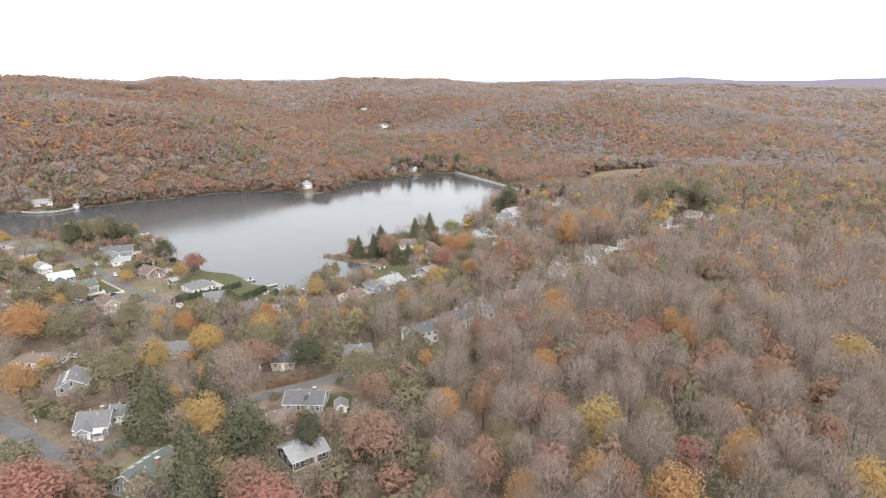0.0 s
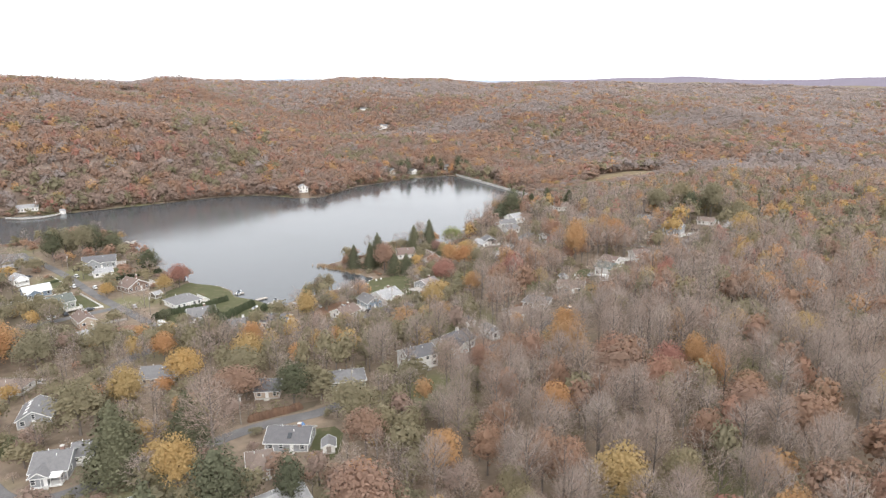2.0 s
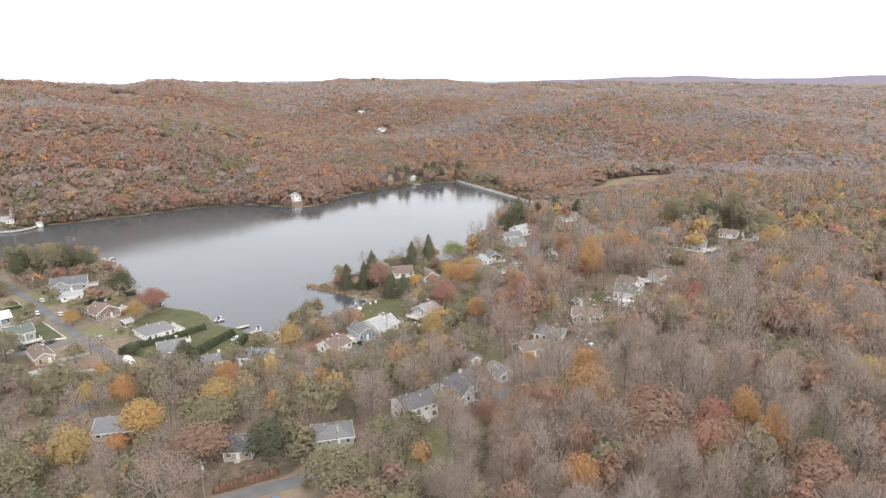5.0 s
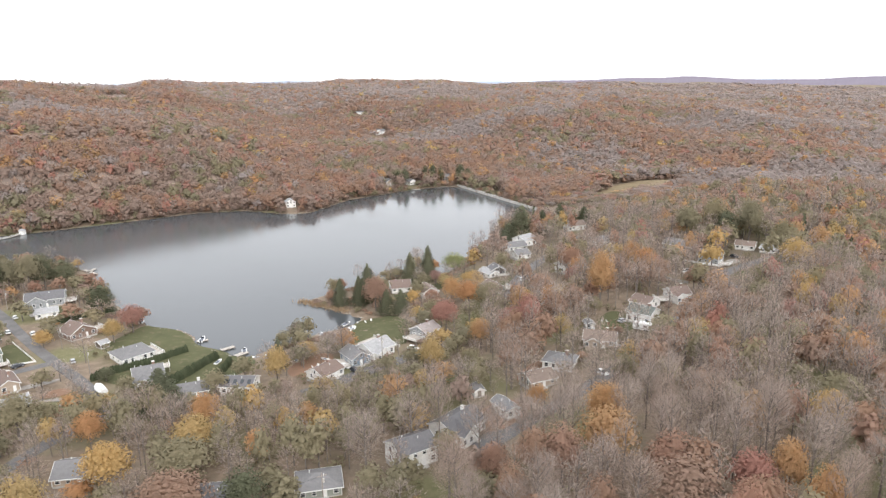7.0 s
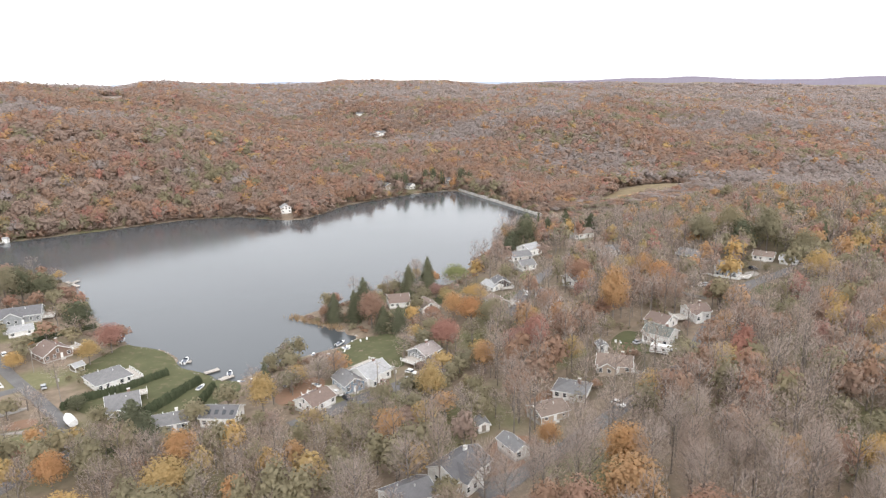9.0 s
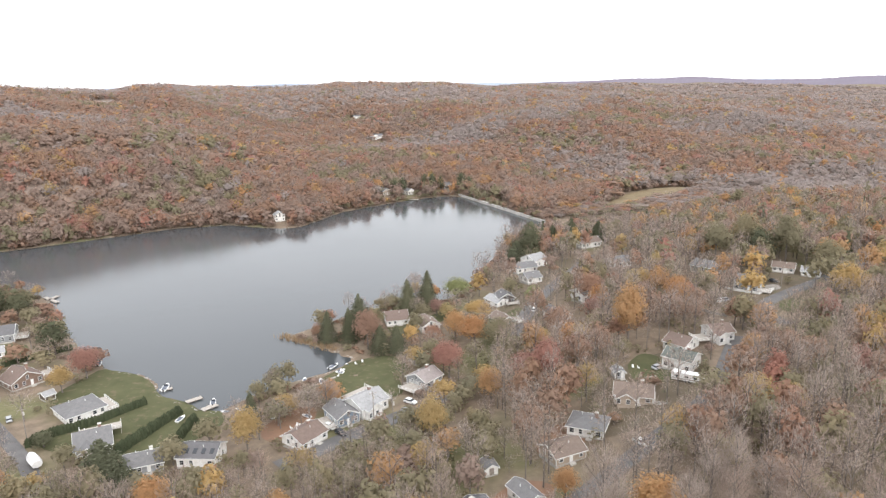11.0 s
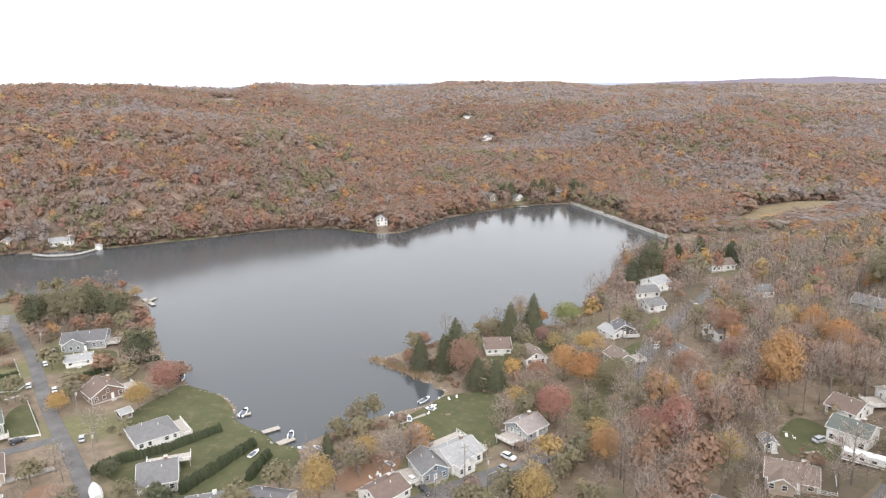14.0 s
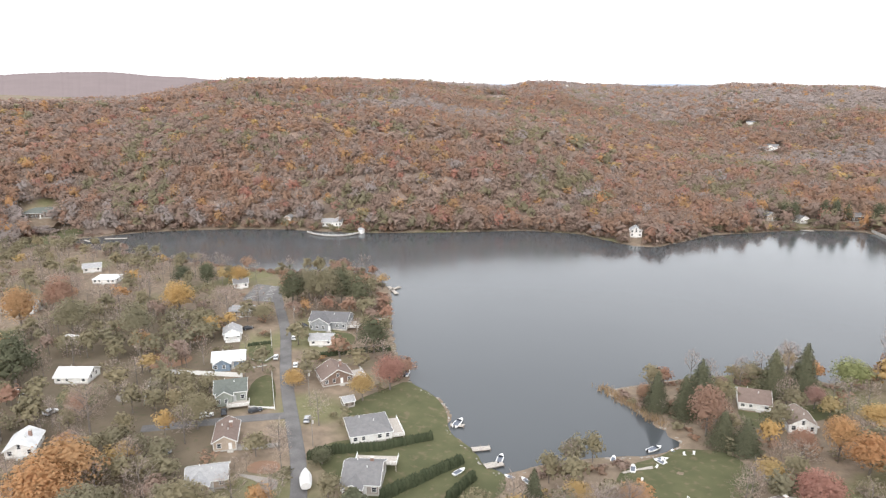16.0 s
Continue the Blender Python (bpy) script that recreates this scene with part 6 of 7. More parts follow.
tree("yellow", 36.6, 151.3, 18.5, 6.7)
tree("rust", -16.4, 150.3, 20.5, 8.1)
tree("rust", 50.7, 216.1, 15.8, 6.2)
tree("red", 64.4, 207.3, 14.3, 5.3)
tree("orange", 42.3, 244.3, 16.4, 6.0)
tree("orange", 44.6, 121.3, 19.4, 6.4)
tree("orange", 28.9, 187.2, 15.8, 5.1)
tree("yellow", 110.1, 175.5, 18.0, 7.2)
tree("yellow", 110.8, 223.7, 14.1, 7.5)
tree("yellow", -62.5, 169.0, 18.9, 5.8)
tree("pine", -49.4, 159.0, 20.3, 7.0)
tree("spruce", -54.0, 134.6, 27.9, 7.3)
tree("spruce", -82.6, 180.9, 22.5, 9.5)
tree("spruce", -70.3, 197.1, 16.8, 6.8)
tree("olive", -104.8, 205.4, 19.3, 8.2)
tree("yellow", -95.9, 217.3, 18.2, 5.9)
tree("red", -89.8, 134.0, 20.7, 9.5)
tree("pine", -45.7, 219.0, 14.2, 5.9)
tree("yellow", -68.0, 250.7, 14.8, 6.8)
tree("orange", -159.3, 251.0, 18.3, 8.9)
tree("olive", -142.9, 250.6, 18.3, 7.5)
tree("orange", -133.4, 203.3, 16.4, 6.8)
tree("pine", -34.3, 162.6, 15.1, 3.9)
tree("rust", 74.0, 177.1, 15.8, 6.8)
tree("rust", 84.2, 168.9, 16.0, 7.5)
tree("yellow", 82.3, 122.3, 16.3, 5.5)
tree("yellow", 67.3, 118.9, 14.8, 3.9)
tree("red", -36.6, 129.5, 16.8, 8.0)
tree("rust", -43.1, 135.7, 18.0, 6.2)
tree("olive", -25.6, 201.9, 15.1, 7.3)
tree("yellow", -84.2, 233.9, 17.2, 6.8)
tree("bare", -60.8, 189.3, 23.2, 8.7)
tree("rust", -19.8, 184.0, 15.1, 5.8)
tree("orange", -164.8, 260.1, 18.7, 9.5)
tree("bare", -314.4, 353.9, 16.8, 7.6)
tree("bare", -190.4, 282.8, 17.5, 6.9)
tree("olive", -242.5, 337.1, 19.2, 7.6)
tree("pine", -241.7, 288.7, 22.8, 8.2)
tree("orange", -296.3, 320.3, 22.5, 7.6)
tree("rust", -303.1, 341.6, 21.3, 7.6)
tree("yellow", -256.5, 369.1, 18.7, 7.6)
tree("bare", -232.0, 375.0, 18.3, 7.6)
tree("olive", -165.4, 301.8, 13.2, 6.6)
tree("olive", -219.3, 383.0, 9.2, 5.7)
tree("olive", -271.4, 327.4, 19.6, 7.6)
tree("yellow", -159.9, 338.5, 8.5, 4.1)
tree("pine", -119.7, 306.3, 5.6, 3.7)
tree("red", 1.3, 340.5, 14.7, 5.6)
tree("bare", -37.3, 318.8, 14.0, 4.8)
tree("pine", -35.1, 738.8, 19.1, 4.8)
tree("pine", -16.1, 752.0, 19.3, 4.4)
tree("pine", -8.7, 754.0, 20.3, 4.5)
tree("pine", -1.2, 755.6, 17.4, 4.0)
tree("pine", 18.0, 749.2, 20.8, 6.4)
tree("pine", 25.2, 748.0, 17.0, 4.9)
tree("pine", -41.6, 737.0, 17.2, 3.4)


# ---- hedges, fences, poles, shore ----
def column(seed, leaf="hedge"):
    """A clipped column of dense growth, one metre high."""
    rng = np.random.default_rng(seed)
    rings, sides, pts, tri = 6, 8, [], []
    for i in range(rings):
        k = i / (rings - 1)
        r = 0.24 * (1 - k ** 2.2) ** 0.6 + 0.02
        for j in range(sides):
            a = j * math.tau / sides + i * 0.3
            q = r * rng.uniform(0.82, 1.15)
            pts.append((math.cos(a) * q, math.sin(a) * q, k * 0.96 + rng.uniform(-0.02, 0.02)))
    for i in range(rings - 1):
        for j in range(sides):
            a, b = i * sides + j, i * sides + (j + 1) % sides
            tri += [(a, b, b + sides), (a, b + sides, a + sides)]
    at = np.array(pts)[rng.integers(0, len(pts), 70)] * [1.03, 1.03, 1]
    out = at * [1, 1, 0.1]
    out /= np.linalg.norm(out, axis=1)[:, None] + 1e-6
    v, f, m, nrm = gather([(np.array(pts), np.array(tri), 0), (*shape_cards(rng, at, out, 0.05), 0)])
    return mesh_from("shrub", v, f, [LEAF[leaf]])


COLUMNS = [column(600 + k) for k in range(3)]
BROWN_COLUMNS = [column(610 + k, "russet") for k in range(3)]


def hedge(line, high, step, label, wide=1.0, shrubs=COLUMNS):
    h = base("hedge", *line[0], 0, label, "hedge")
    here = h.matrix_world.translation.copy()
    rnd = random.Random(len(line) * 17 + int(high * 10))
    for (ax, ay), (bx, by) in zip(line, line[1:]):
        n = max(1, round(math.hypot(bx - ax, by - ay) / step))
        for i in range(n):
            x, y = ax + (bx - ax) * (i + 0.5) / n + rnd.uniform(-0.15, 0.15), ay + (by - ay) * (i + 0.5) / n + rnd.uniform(-0.15, 0.15)
            s = part("shrub", shrubs[rnd.randrange(3)], None, h)
            q = high * rnd.uniform(0.88, 1.12)
            s.matrix_local = pose(x - here.x, y - here.y, gz(x, y) - here.z - 0.05, 0, 0, rnd.uniform(0, 360)) @ Matrix.Diagonal((high * wide * 1.3, high * wide * 1.3, q, 1))
            clear(x, y, 2.2)


hedge(HEDGE1, 3.0, 0.95, "tall dark green arborvitae hedge along a lawn")
hedge(HEDGE2, 3.5, 0.95, "tall dark green arborvitae hedge across a lawn")
hedge(HEDGE3, 3.2, 0.95, "short row of dark green arborvitae by the bay")
hedge(HEDGE4, 1.5, 0.9, "low clipped green hedge beside a yard", 1.6)
hedge(HEDGE5, 2.2, 1.1, "dense evergreen hedge between two gardens", 1.4)
hedge(HEDGE6, 2.3, 0.9, "clipped reddish-brown hedge beside a lane", 1.5, BROWN_COLUMNS)


def fence(line, high, mat, label):
    f = base("fence", *line[0], 0, label, "fence")
    here = f.matrix_world.translation.copy()
    for (ax, ay), (bx, by) in zip(line, line[1:]):
        n = max(1, round(math.hypot(bx - ax, by - ay) / 2.4))
        for i in range(n):
            a, b = [Vector((ax + (bx - ax) * k / n, ay + (by - ay) * k / n, 0)) for k in (i, i + 1)]
            a.z, b.z = gz(a.x, a.y), gz(b.x, b.y)
            a, b = a - here, b - here
            bm = bmesh.new()
            box(bm, a.x - 0.07, a.x + 0.07, a.y - 0.07, a.y + 0.07, a.z - 0.3, a.z + high + 0.1)
            part("post", bm, mat, f)
            d = (b - a).normalized()
            s = Vector((-d.y, d.x, 0)) * 0.03
            bm = bmesh.new()
            solid(bm, [[p + d * e - s + Vector((0, 0, 0.1)), p + d * e + s + Vector((0, 0, 0.1)), p + d * e + s + Vector((0, 0, high)), p + d * e - s + Vector((0, 0, high))] for p, e in ((a, 0.08), (b, -0.08))])
            part("panel", bm, mat, f)
            clear(a.x + here.x, a.y + here.y, 1.5)


fence(FENCE1, 1.8, TRIM, "long white panel fence behind the houses")
fence(FENCE2, 0.9, TRIM, "low white fence along a yard beside the street")
fence([(-208.2, 376.6), (-194.0, 362.7)], 0.6, TRIM, "low white kerb fence beside the street")
fence([(-191.7, 349.8), (-186.1, 351.3), (-186.8, 356.8)], 0.5, TRIM, "low white edging along a driveway")
fence([(-187.5, 342.9), (-184.5, 345.4), (-182.6, 348.4)], 0.5, TRIM, "low white edging by a yard")
fence([(-207.9, 317.0), (-192.8, 303.1)], 1.2, TRIM, "white fence along a paved yard")
fence([(-236.5, 286.9), (-230.5, 283.1), (-224.6, 281.4), (-218.9, 282.9)], 0.4, TRIM, "low white border round a lawn")
fence([(118.2, 422.7), (120.5, 414.4), (124.9, 404.6), (132.5, 397.3), (140.9, 403.1)], 1.1, TRIM, "long white fence round the upper lot")
fence([(101.1, 381.4), (103.6, 375.1), (108.1, 369.9)], 1.3, CONCRETE, "pale concrete retaining wall across a slope")
fence([(-16.1, 313.9), (-13.1, 316.5)], 0.5, CONCRETE, "low pale kerb beside the drive")
fence([(37.6, 355.0), (43.2, 360.0)], 1.0, TRIM, "white rail fence in a bare yard")
fence(WALL1, 0.7, TRIM, "low white garden edging by a driveway")


def pole(x, y, high, to=None):
    p = base("utility_pole", x, y, 30, "grey wooden utility pole with a crossarm", "utility pole")
    bm = bmesh.new()
    tube(bm, (0, 0, -0.5), (0, 0, high), 0.17, 0.11, 8)
    part("mast", bm, WOOD, p)
    bm = bmesh.new()
    box(bm, -1.2, 1.2, -0.22, -0.1, high - 0.8, high - 0.66)
    part("crossarm", bm, WOOD, p)
    bm = bmesh.new()
    tube(bm, (0.35, 0, high - 2.6), (0.35, 0, high - 1.6), 0.24, 0.24, 8)
    part("transformer", bm, CONCRETE, p)
    clear(x, y, 2.5)


POLES = [(-203.5, 386.2), (-152.0, 337.5), (-128.5, 312.5)]
COVE_POLES = [(-22.0, 312.6), (-15.6, 306.5)]
LOW_POLES = [(-58.5, 206.5), (-28.0, 221.0)]
UPPER_POLES = [(119.0, 392.0), (146.5, 407.0), (174.0, 426.5)]
for line in (POLES, LOW_POLES, UPPER_POLES, COVE_POLES, [(-113.5, 177.5)]):
    for x, y in line:
        pole(x, y, 10.0)
    for (ax, ay), (bx, by) in zip(line, line[1:]):
        a, b = Vector((ax, ay, gz(ax, ay) + 9.3)), Vector((bx, by, gz(bx, by) + 9.3))
        bm = bmesh.new()
        pts = [a.lerp(b, k / 8) - Vector((0, 0, 1.6 * (k / 8) * (1 - k / 8) * 2)) for k in range(9)]
        sway = Vector((0.02, 0.02, 0))
        solid(bm, [[p + sway, p + Vector((0, 0, 0.03)), p - sway, p - Vector((0, 0, 0.03))] for p in pts])
        tagged(part("power_cable", bm, WIRE, None), "thin dark power cable between two utility poles", "cable")

# the club's curved pier on the far shore
pier = new("pier")
pier.matrix_world = pose(*CLUBPIER[2], 0)
tagged(pier, "long curved white swimming pier on the far shore", "pier")
pts = [Vector((*p, 0)) - Vector((*CLUBPIER[2], 0)) for p in CLUBPIER]
for _ in range(2):
    pts = [pts[0]] + [a.lerp(b, k) for a, b in zip(pts, pts[1:]) for k in (0.25, 0.75)] + [pts[-1]]
for a, b in zip(pts, pts[1:]):
    d = (b - a).normalized()
    s = Vector((-d.y, d.x, 0)) * 0.6
    bm = bmesh.new()
    solid(bm, [[p - s + Vector((0, 0, 0.5)), p + s + Vector((0, 0, 0.5)), p + s + Vector((0, 0, 0.85)), p - s + Vector((0, 0, 0.85))] for p in (a, b)])
    part("pier_section", bm, DECKWOOD, pier)
    bm = bmesh.new()
    for h in (1.2, 1.6):
        solid(bm, [[p - s * 0.95 + Vector((0, 0, h)), p - s * 0.8 + Vector((0, 0, h)), p - s * 0.8 + Vector((0, 0, h + 0.14)), p - s * 0.95 + Vector((0, 0, h + 0.14))] for p in (a, b)])
    part("rail", bm, TRIM, pier, "white rail")
    bm = bmesh.new()
    tube(bm, a - Vector((0, 0, 3)), a + Vector((0, 0, 1.9)), 0.12, 0.12)
    part("pile", bm, WOOD, pier)

bm = bmesh.new()
hx, hy = -298.3 - CLUBPIER[2][0], 558.5 - CLUBPIER[2][1]
gable_body(bm, hx - 1.7, hx + 1.7, hy - 1.5, hy + 1.5, 2.9, 0.9, True)
hut = part("hut", bm, SIDING["white_siding"], pier, "small white hut on the pier")
bm = bmesh.new()
gable_roof(bm, hx - 1.7, hx + 1.7, hy - 1.5, hy + 1.5, 2.9, 0.9, True, 0.3)
part("roof", bm, ROOFING["pale_roof"], hut)
mast = base("flagpole", -317.0, 556.0, 0, "tall white flagpole beside the boathouse", "flagpole")
bm = bmesh.new()
tube(bm, (0, 0, -0.3), (0, 0, 13.0), 0.14, 0.08, 8)
part("pole", bm, TRIM, mast)
bm = bmesh.new()
tube(bm, (-1.8, 0, 9.5), (1.8, 0, 9.5), 0.08, 0.08, 6)
part("yardarm", bm, TRIM, mast)

# white lines of the car park
pa, pb, pc, pd = (Vector((*p, 0)) for p in PARKING)
lines = base("parking_lines", (pa.x + pc.x) / 2, (pa.y + pc.y) / 2, 0, "white parking bay lines on the asphalt", "parking lines")
here = lines.matrix_world.translation.copy()
for row, (k0, k1) in enumerate(((0.08, 0.34), (0.60, 0.86))):
    for i in range(11):
        e0, e1 = pa.lerp(pb, 0.06 + 0.088 * i), pd.lerp(pc, 0.06 + 0.088 * i)
        a, b = e0.lerp(e1, k0), e0.lerp(e1, k1)
        d = (b - a).normalized()
        s = Vector((-d.y, d.x, 0)) * 0.12
        bm = bmesh.new()
        vs = [p + t for p, t in ((a, -s), (b, -s), (b, s), (a, s))]
        solid(bm, [[Vector((p.x, p.y, gz(p.x, p.y) + z)) - here for p in vs] for z in (0.20, 0.225)])
        part("line", bm, PAINT_LINE, lines)

# stones of the shoreline and reeds at the point
rng = np.random.default_rng(31)
V, F, k = [], [], 0
for (ax, ay), (bx, by) in zip(LAKE, LAKE[1:] + LAKE[:1]):
    n = int(math.hypot(bx - ax, by - ay) / (1.1 if ay < 430 else 5.0))
    for i in range(n):
        t, r = rng.uniform(0, 1), rng.uniform(0.25, 0.65)
        c = np.array([ax + (bx - ax) * t + rng.uniform(-0.7, 0.7), ay + (by - ay) * t + rng.uniform(-0.7, 0.7), 0.12])
        p, f = shape_blob(rng, c, r, r * 0.6, False)
        V.append(p)
        F.append(f + k)
        k += len(p)
tagged(new("shore_stones", mesh_from("shore_stones", np.concatenate(V), np.concatenate(F), [STONE])), "grey stones along the waterline", "stones", kind="stuff")
rng = np.random.default_rng(32)
n = 900
t = rng.uniform(0, 1, n)
ax = np.array([-69.0, 397.5]) * (1 - t)[:, None] + np.array([-44.0, 381.0]) * t[:, None] + rng.normal(0, 1.3, (n, 2))
h = rng.uniform(0.8, 2.2, n)
d = rng.normal(0, 0.25, (n, 2))
w = rng.normal(0, 0.10, (n, 2))
z = np.zeros(n) - 0.1
V = np.stack([np.c_[ax - w, z], np.c_[ax + w, z], np.c_[ax + d, h]], 1).reshape(-1, 3)
tagged(new("reeds", mesh_from("reeds", V, np.arange(3 * n).reshape(-1, 3), [LEAF["reed"]], None, np.repeat(rng.uniform(0, 1, n), 3))), "dry brown reeds at the tip of the point", "reeds", kind="stuff")


# ---- woods past the single trees ----
def low_growth(x, y):
    """Swampy ground below the dam, where the trees stay low."""
    t = np.clip(((x - 92) * 143 + (y - 588) * 125) / (143.0 ** 2 + 125.0 ** 2), 0, 1)
    return 1 - 0.68 * smooth((62 - np.hypot(x - 92 - 143 * t, y - 588 - 125 * t)) / 25)


GARDENS = [(x, y, 0.0) for x, y in HOMES if 250 < y < 620] + [(x, y, 0.0) for x, y in ROAD_DAM + ROAD_UPPER + LAWN_E] + [(-250, 412, 0.0), (-240, 404, 0.0), (-228, 392, 0.0), (-262, 420, 0.0)]
GARDENS += [(x, y, 1.0) for x, y in HOMES if y > 900] + [(x, y, 0.0) for x, y in HOMES if 650 < y < 800]
GARDENS += [(x, y, 2.0) for x, y in ROAD_LOWER + ROAD_LANE + HOMES if y < 240 and x < -20]


def gardens(x, y, rng):
    """Below the houses and beside the street only young trees and shrubs grow."""
    low = np.ones(len(x))
    for hx, hy, hill in GARDENS:
        from_y = 10 if hill == 2 else 140
        far = math.hypot(hx, hy - from_y)
        dx, dy = -hx / far, (from_y - hy) / far
        along, across = (x - hx) * dx + (y - hy) * dy, np.abs((x - hx) * dy - (y - hy) * dx)
        low = np.where((along > -3) & (along < (70 if hill == 1 else 0.09 * far)) & (across < (20 if hill == 1 else 7.5)), 0.32, low)
    return np.where(rng.uniform(0, 1, len(x)) < 0.28, 1.0, low)


LEAFY = ("rust", "orange", "yellow", "olive", "red")
MID = {k: [leafy(200 + 7 * i + s, 400, 0.035, 7, False, 2, 3, kernel=0.5, lift=0.7) for s in range(3)] for i, k in enumerate(LEAFY)}
MID["bare"] = [bare(250 + s, 400, 7, 0.0042, 3) for s in range(6)]
MID["dun"] = [leafy(280 + s, 400, 0.035, 7, False, 2, 3, kernel=0.5, lift=0.7) for s in range(3)]
MID["spruce"] = [conifer(260 + s, 300, 0.05, 9, 3, 0.26) for s in range(2)]
SPARE = {k: [leafy(500 + 7 * i + s, 140, 0.052, 5, False, 0, 3, kernel=0.5, lift=0.8) for s in range(3)] for i, k in enumerate(LEAFY)}
SPARE["bare"] = [bare(550 + s, 170, 5, 0.0075, 3) for s in range(5)]
SPARE["dun"] = [leafy(580 + s, 140, 0.052, 5, False, 0, 3, kernel=0.5, lift=0.8) for s in range(3)]
SPARE["spruce"] = [conifer(560, 110, 0.075, 7, 3, 0.26)]


def far_crowns(seed, n, cards, size, lobes, kernel=0.6):
    return [leafy(seed + s, cards, size, lobes, False, 0, 0, 0.31, kernel=kernel, lift=1.6, low=0.68, drop=0.26, tall=1.25, inner=0.52) for s in range(n)]


FAR = {k: far_crowns(300 + 7 * i, 5, 42, 0.062, 3, 0.52) for i, k in enumerate(LEAFY)}
FAR["dun"] = far_crowns(350, 5, 42, 0.062, 3, 0.52)
FAR["bare"] = [bare(370 + s, 60, 3, 0.013, 3) for s in range(3)]
FAR["spruce"] = [conifer(360, 40, 0.10, 5, 3, 0.26)]
BANK = {k: far_crowns(600 + 7 * i, 4, 100, 0.043, 5, 0.5) for i, k in enumerate(LEAFY + ("dun", "ashen"))}
BANK["bare"] = [bare(680 + s, 130, 5, 0.0085, 3) for s in range(4)]
BANK["spruce"] = [conifer(690, 110, 0.075, 7, 3, 0.26)]
DISTANT = {k: far_crowns(400 + 7 * i, 4, 16, 0.083, 1, 0.6) for i, k in enumerate(LEAFY)}
DISTANT["dun"] = far_crowns(450, 4, 16, 0.083, 1, 0.6)
DISTANT["ashen"] = DISTANT["dun"]
FAR["ashen"] = FAR["dun"]

# single trees of the near wood and the gardens
rng = np.random.default_rng(5)
xs, ys = scatter(2, 150, 96, 300, 9.5, 11)
ok = free(xs, ys) & ((xs - 0) < 0.72 * (ys + 10) + 12)
for px, py, pr in PLANTED:
    ok &= (xs - px) ** 2 + (ys - py) ** 2 > (pr + 1.5) ** 2
xs, ys = xs[ok], ys[ok]
order = np.argsort(np.hypot(xs - 30, ys - 160))[: 296 - len(PLANTED)]
xs, ys = xs[order], ys[order]
ks = draw_kinds(rng, xs, ys, {"bare": 77, "rust": 12, "orange": 5, "olive": 4, "red": 2})
for a, b, k in zip(xs, ys, ks):
    tree(str(k), float(a), float(b), float(rng.uniform(16, 23) * (1 if k == "bare" else 0.85)), float(rng.uniform(3.6, 5.6)))

# the wood and gardens on this side of the lake
rng = np.random.default_rng(6)
xs, ys = scatter(-720, 700, 70, 900, 6.2, 12)
ok = free(xs, ys, 0.5) & (far_share(xs, ys) < 0.03) & (xs < 0.84 * (ys + 35)) & ((-xs < 0.84 * (ys + 35)) | (-xs < 2.1 * (ys - 165)))
thin = (xs < 15) & (rng.uniform(0, 1, len(xs)) < np.where(ys < 300, np.where(xs < -140, 0.4, 0.06), np.where(xs < -140, 0.42, 0.3)))
thin |= (shore_distance(xs, ys) < 60) & (xs < 60) & (rng.uniform(0, 1, len(xs)) < 0.25)
ok &= ~thin
for px, py, pr in PLANTED:
    ok &= (xs - px) ** 2 + (ys - py) ** 2 > (pr * 0.7 + 2.0) ** 2
xs, ys = xs[ok], ys[ok]
wood = xs > 15
ks = np.where(wood & (ys < 330), draw_kinds(rng, xs, ys, {"bare": 79, "rust": 13, "orange": 2, "olive": 3, "red": 2, "yellow": 1}),
              np.where(wood & (xs > 130) & (ys > 380), draw_kinds(rng, xs, ys, {"bare": 40, "dun": 8, "rust": 18, "olive": 28}, 70, 0.28, {"orange": 0.09, "yellow": 0.06, "red": 0.03, "spruce": 0.02}), np.where(wood, draw_kinds(rng, xs, ys, {"bare": 72, "dun": 6, "rust": 8, "olive": 12}, 70, 0.28, {"orange": 0.04, "red": 0.025, "yellow": 0.03, "spruce": 0.012}),
                       draw_kinds(rng, xs, ys, {"bare": 34, "dun": 6, "olive": 50, "rust": 8}, 60, 0.28, {"orange": 0.035, "yellow": 0.04, "spruce": 0.003}))))
hs = rng.uniform(14, 21, len(xs)) * np.where(wood, 1.0, np.where((ys > 238) & (ys < 270) & (xs > -115), 0.95, 0.66)) * np.where(ks == "bare", 1.0, 0.85)
rs = rng.uniform(3.4, 5.4, len(xs)) * np.where(wood, 1.0, 0.9) * np.where(ks == "spruce", 0.6, 1)
hs = hs * low_growth(xs, ys)
young = gardens(xs, ys, rng)
hs, rs = hs * young, rs * np.maximum(young, 0.45)
close = np.hypot(xs - 10, ys - 200) < 230
woods("near_woods", "mixed leafless and autumn-coloured trees round the houses", xs[close], ys[close], hs[close], rs[close], ks[close], MID, 21)
woods("shore_woods", "leafless and autumn-coloured trees behind the lake shore", xs[~close], ys[~close], hs[~close], rs[~close], ks[~close], SPARE, 25)

# the hillside across the lake
rng = np.random.default_rng(7)


def sector(step, r0, r1, seed):
    xs, ys = scatter(-2300, 3200, 300, 4300, step, seed)
    r, t = np.hypot(xs, ys - 170), np.degrees(np.arctan2(-xs, ys - 170))
    ok = (r > r0) & (r <= r1) & (r < wood_limit(t)) & (t > -45) & (t < 65)
    return xs[ok], ys[ok]


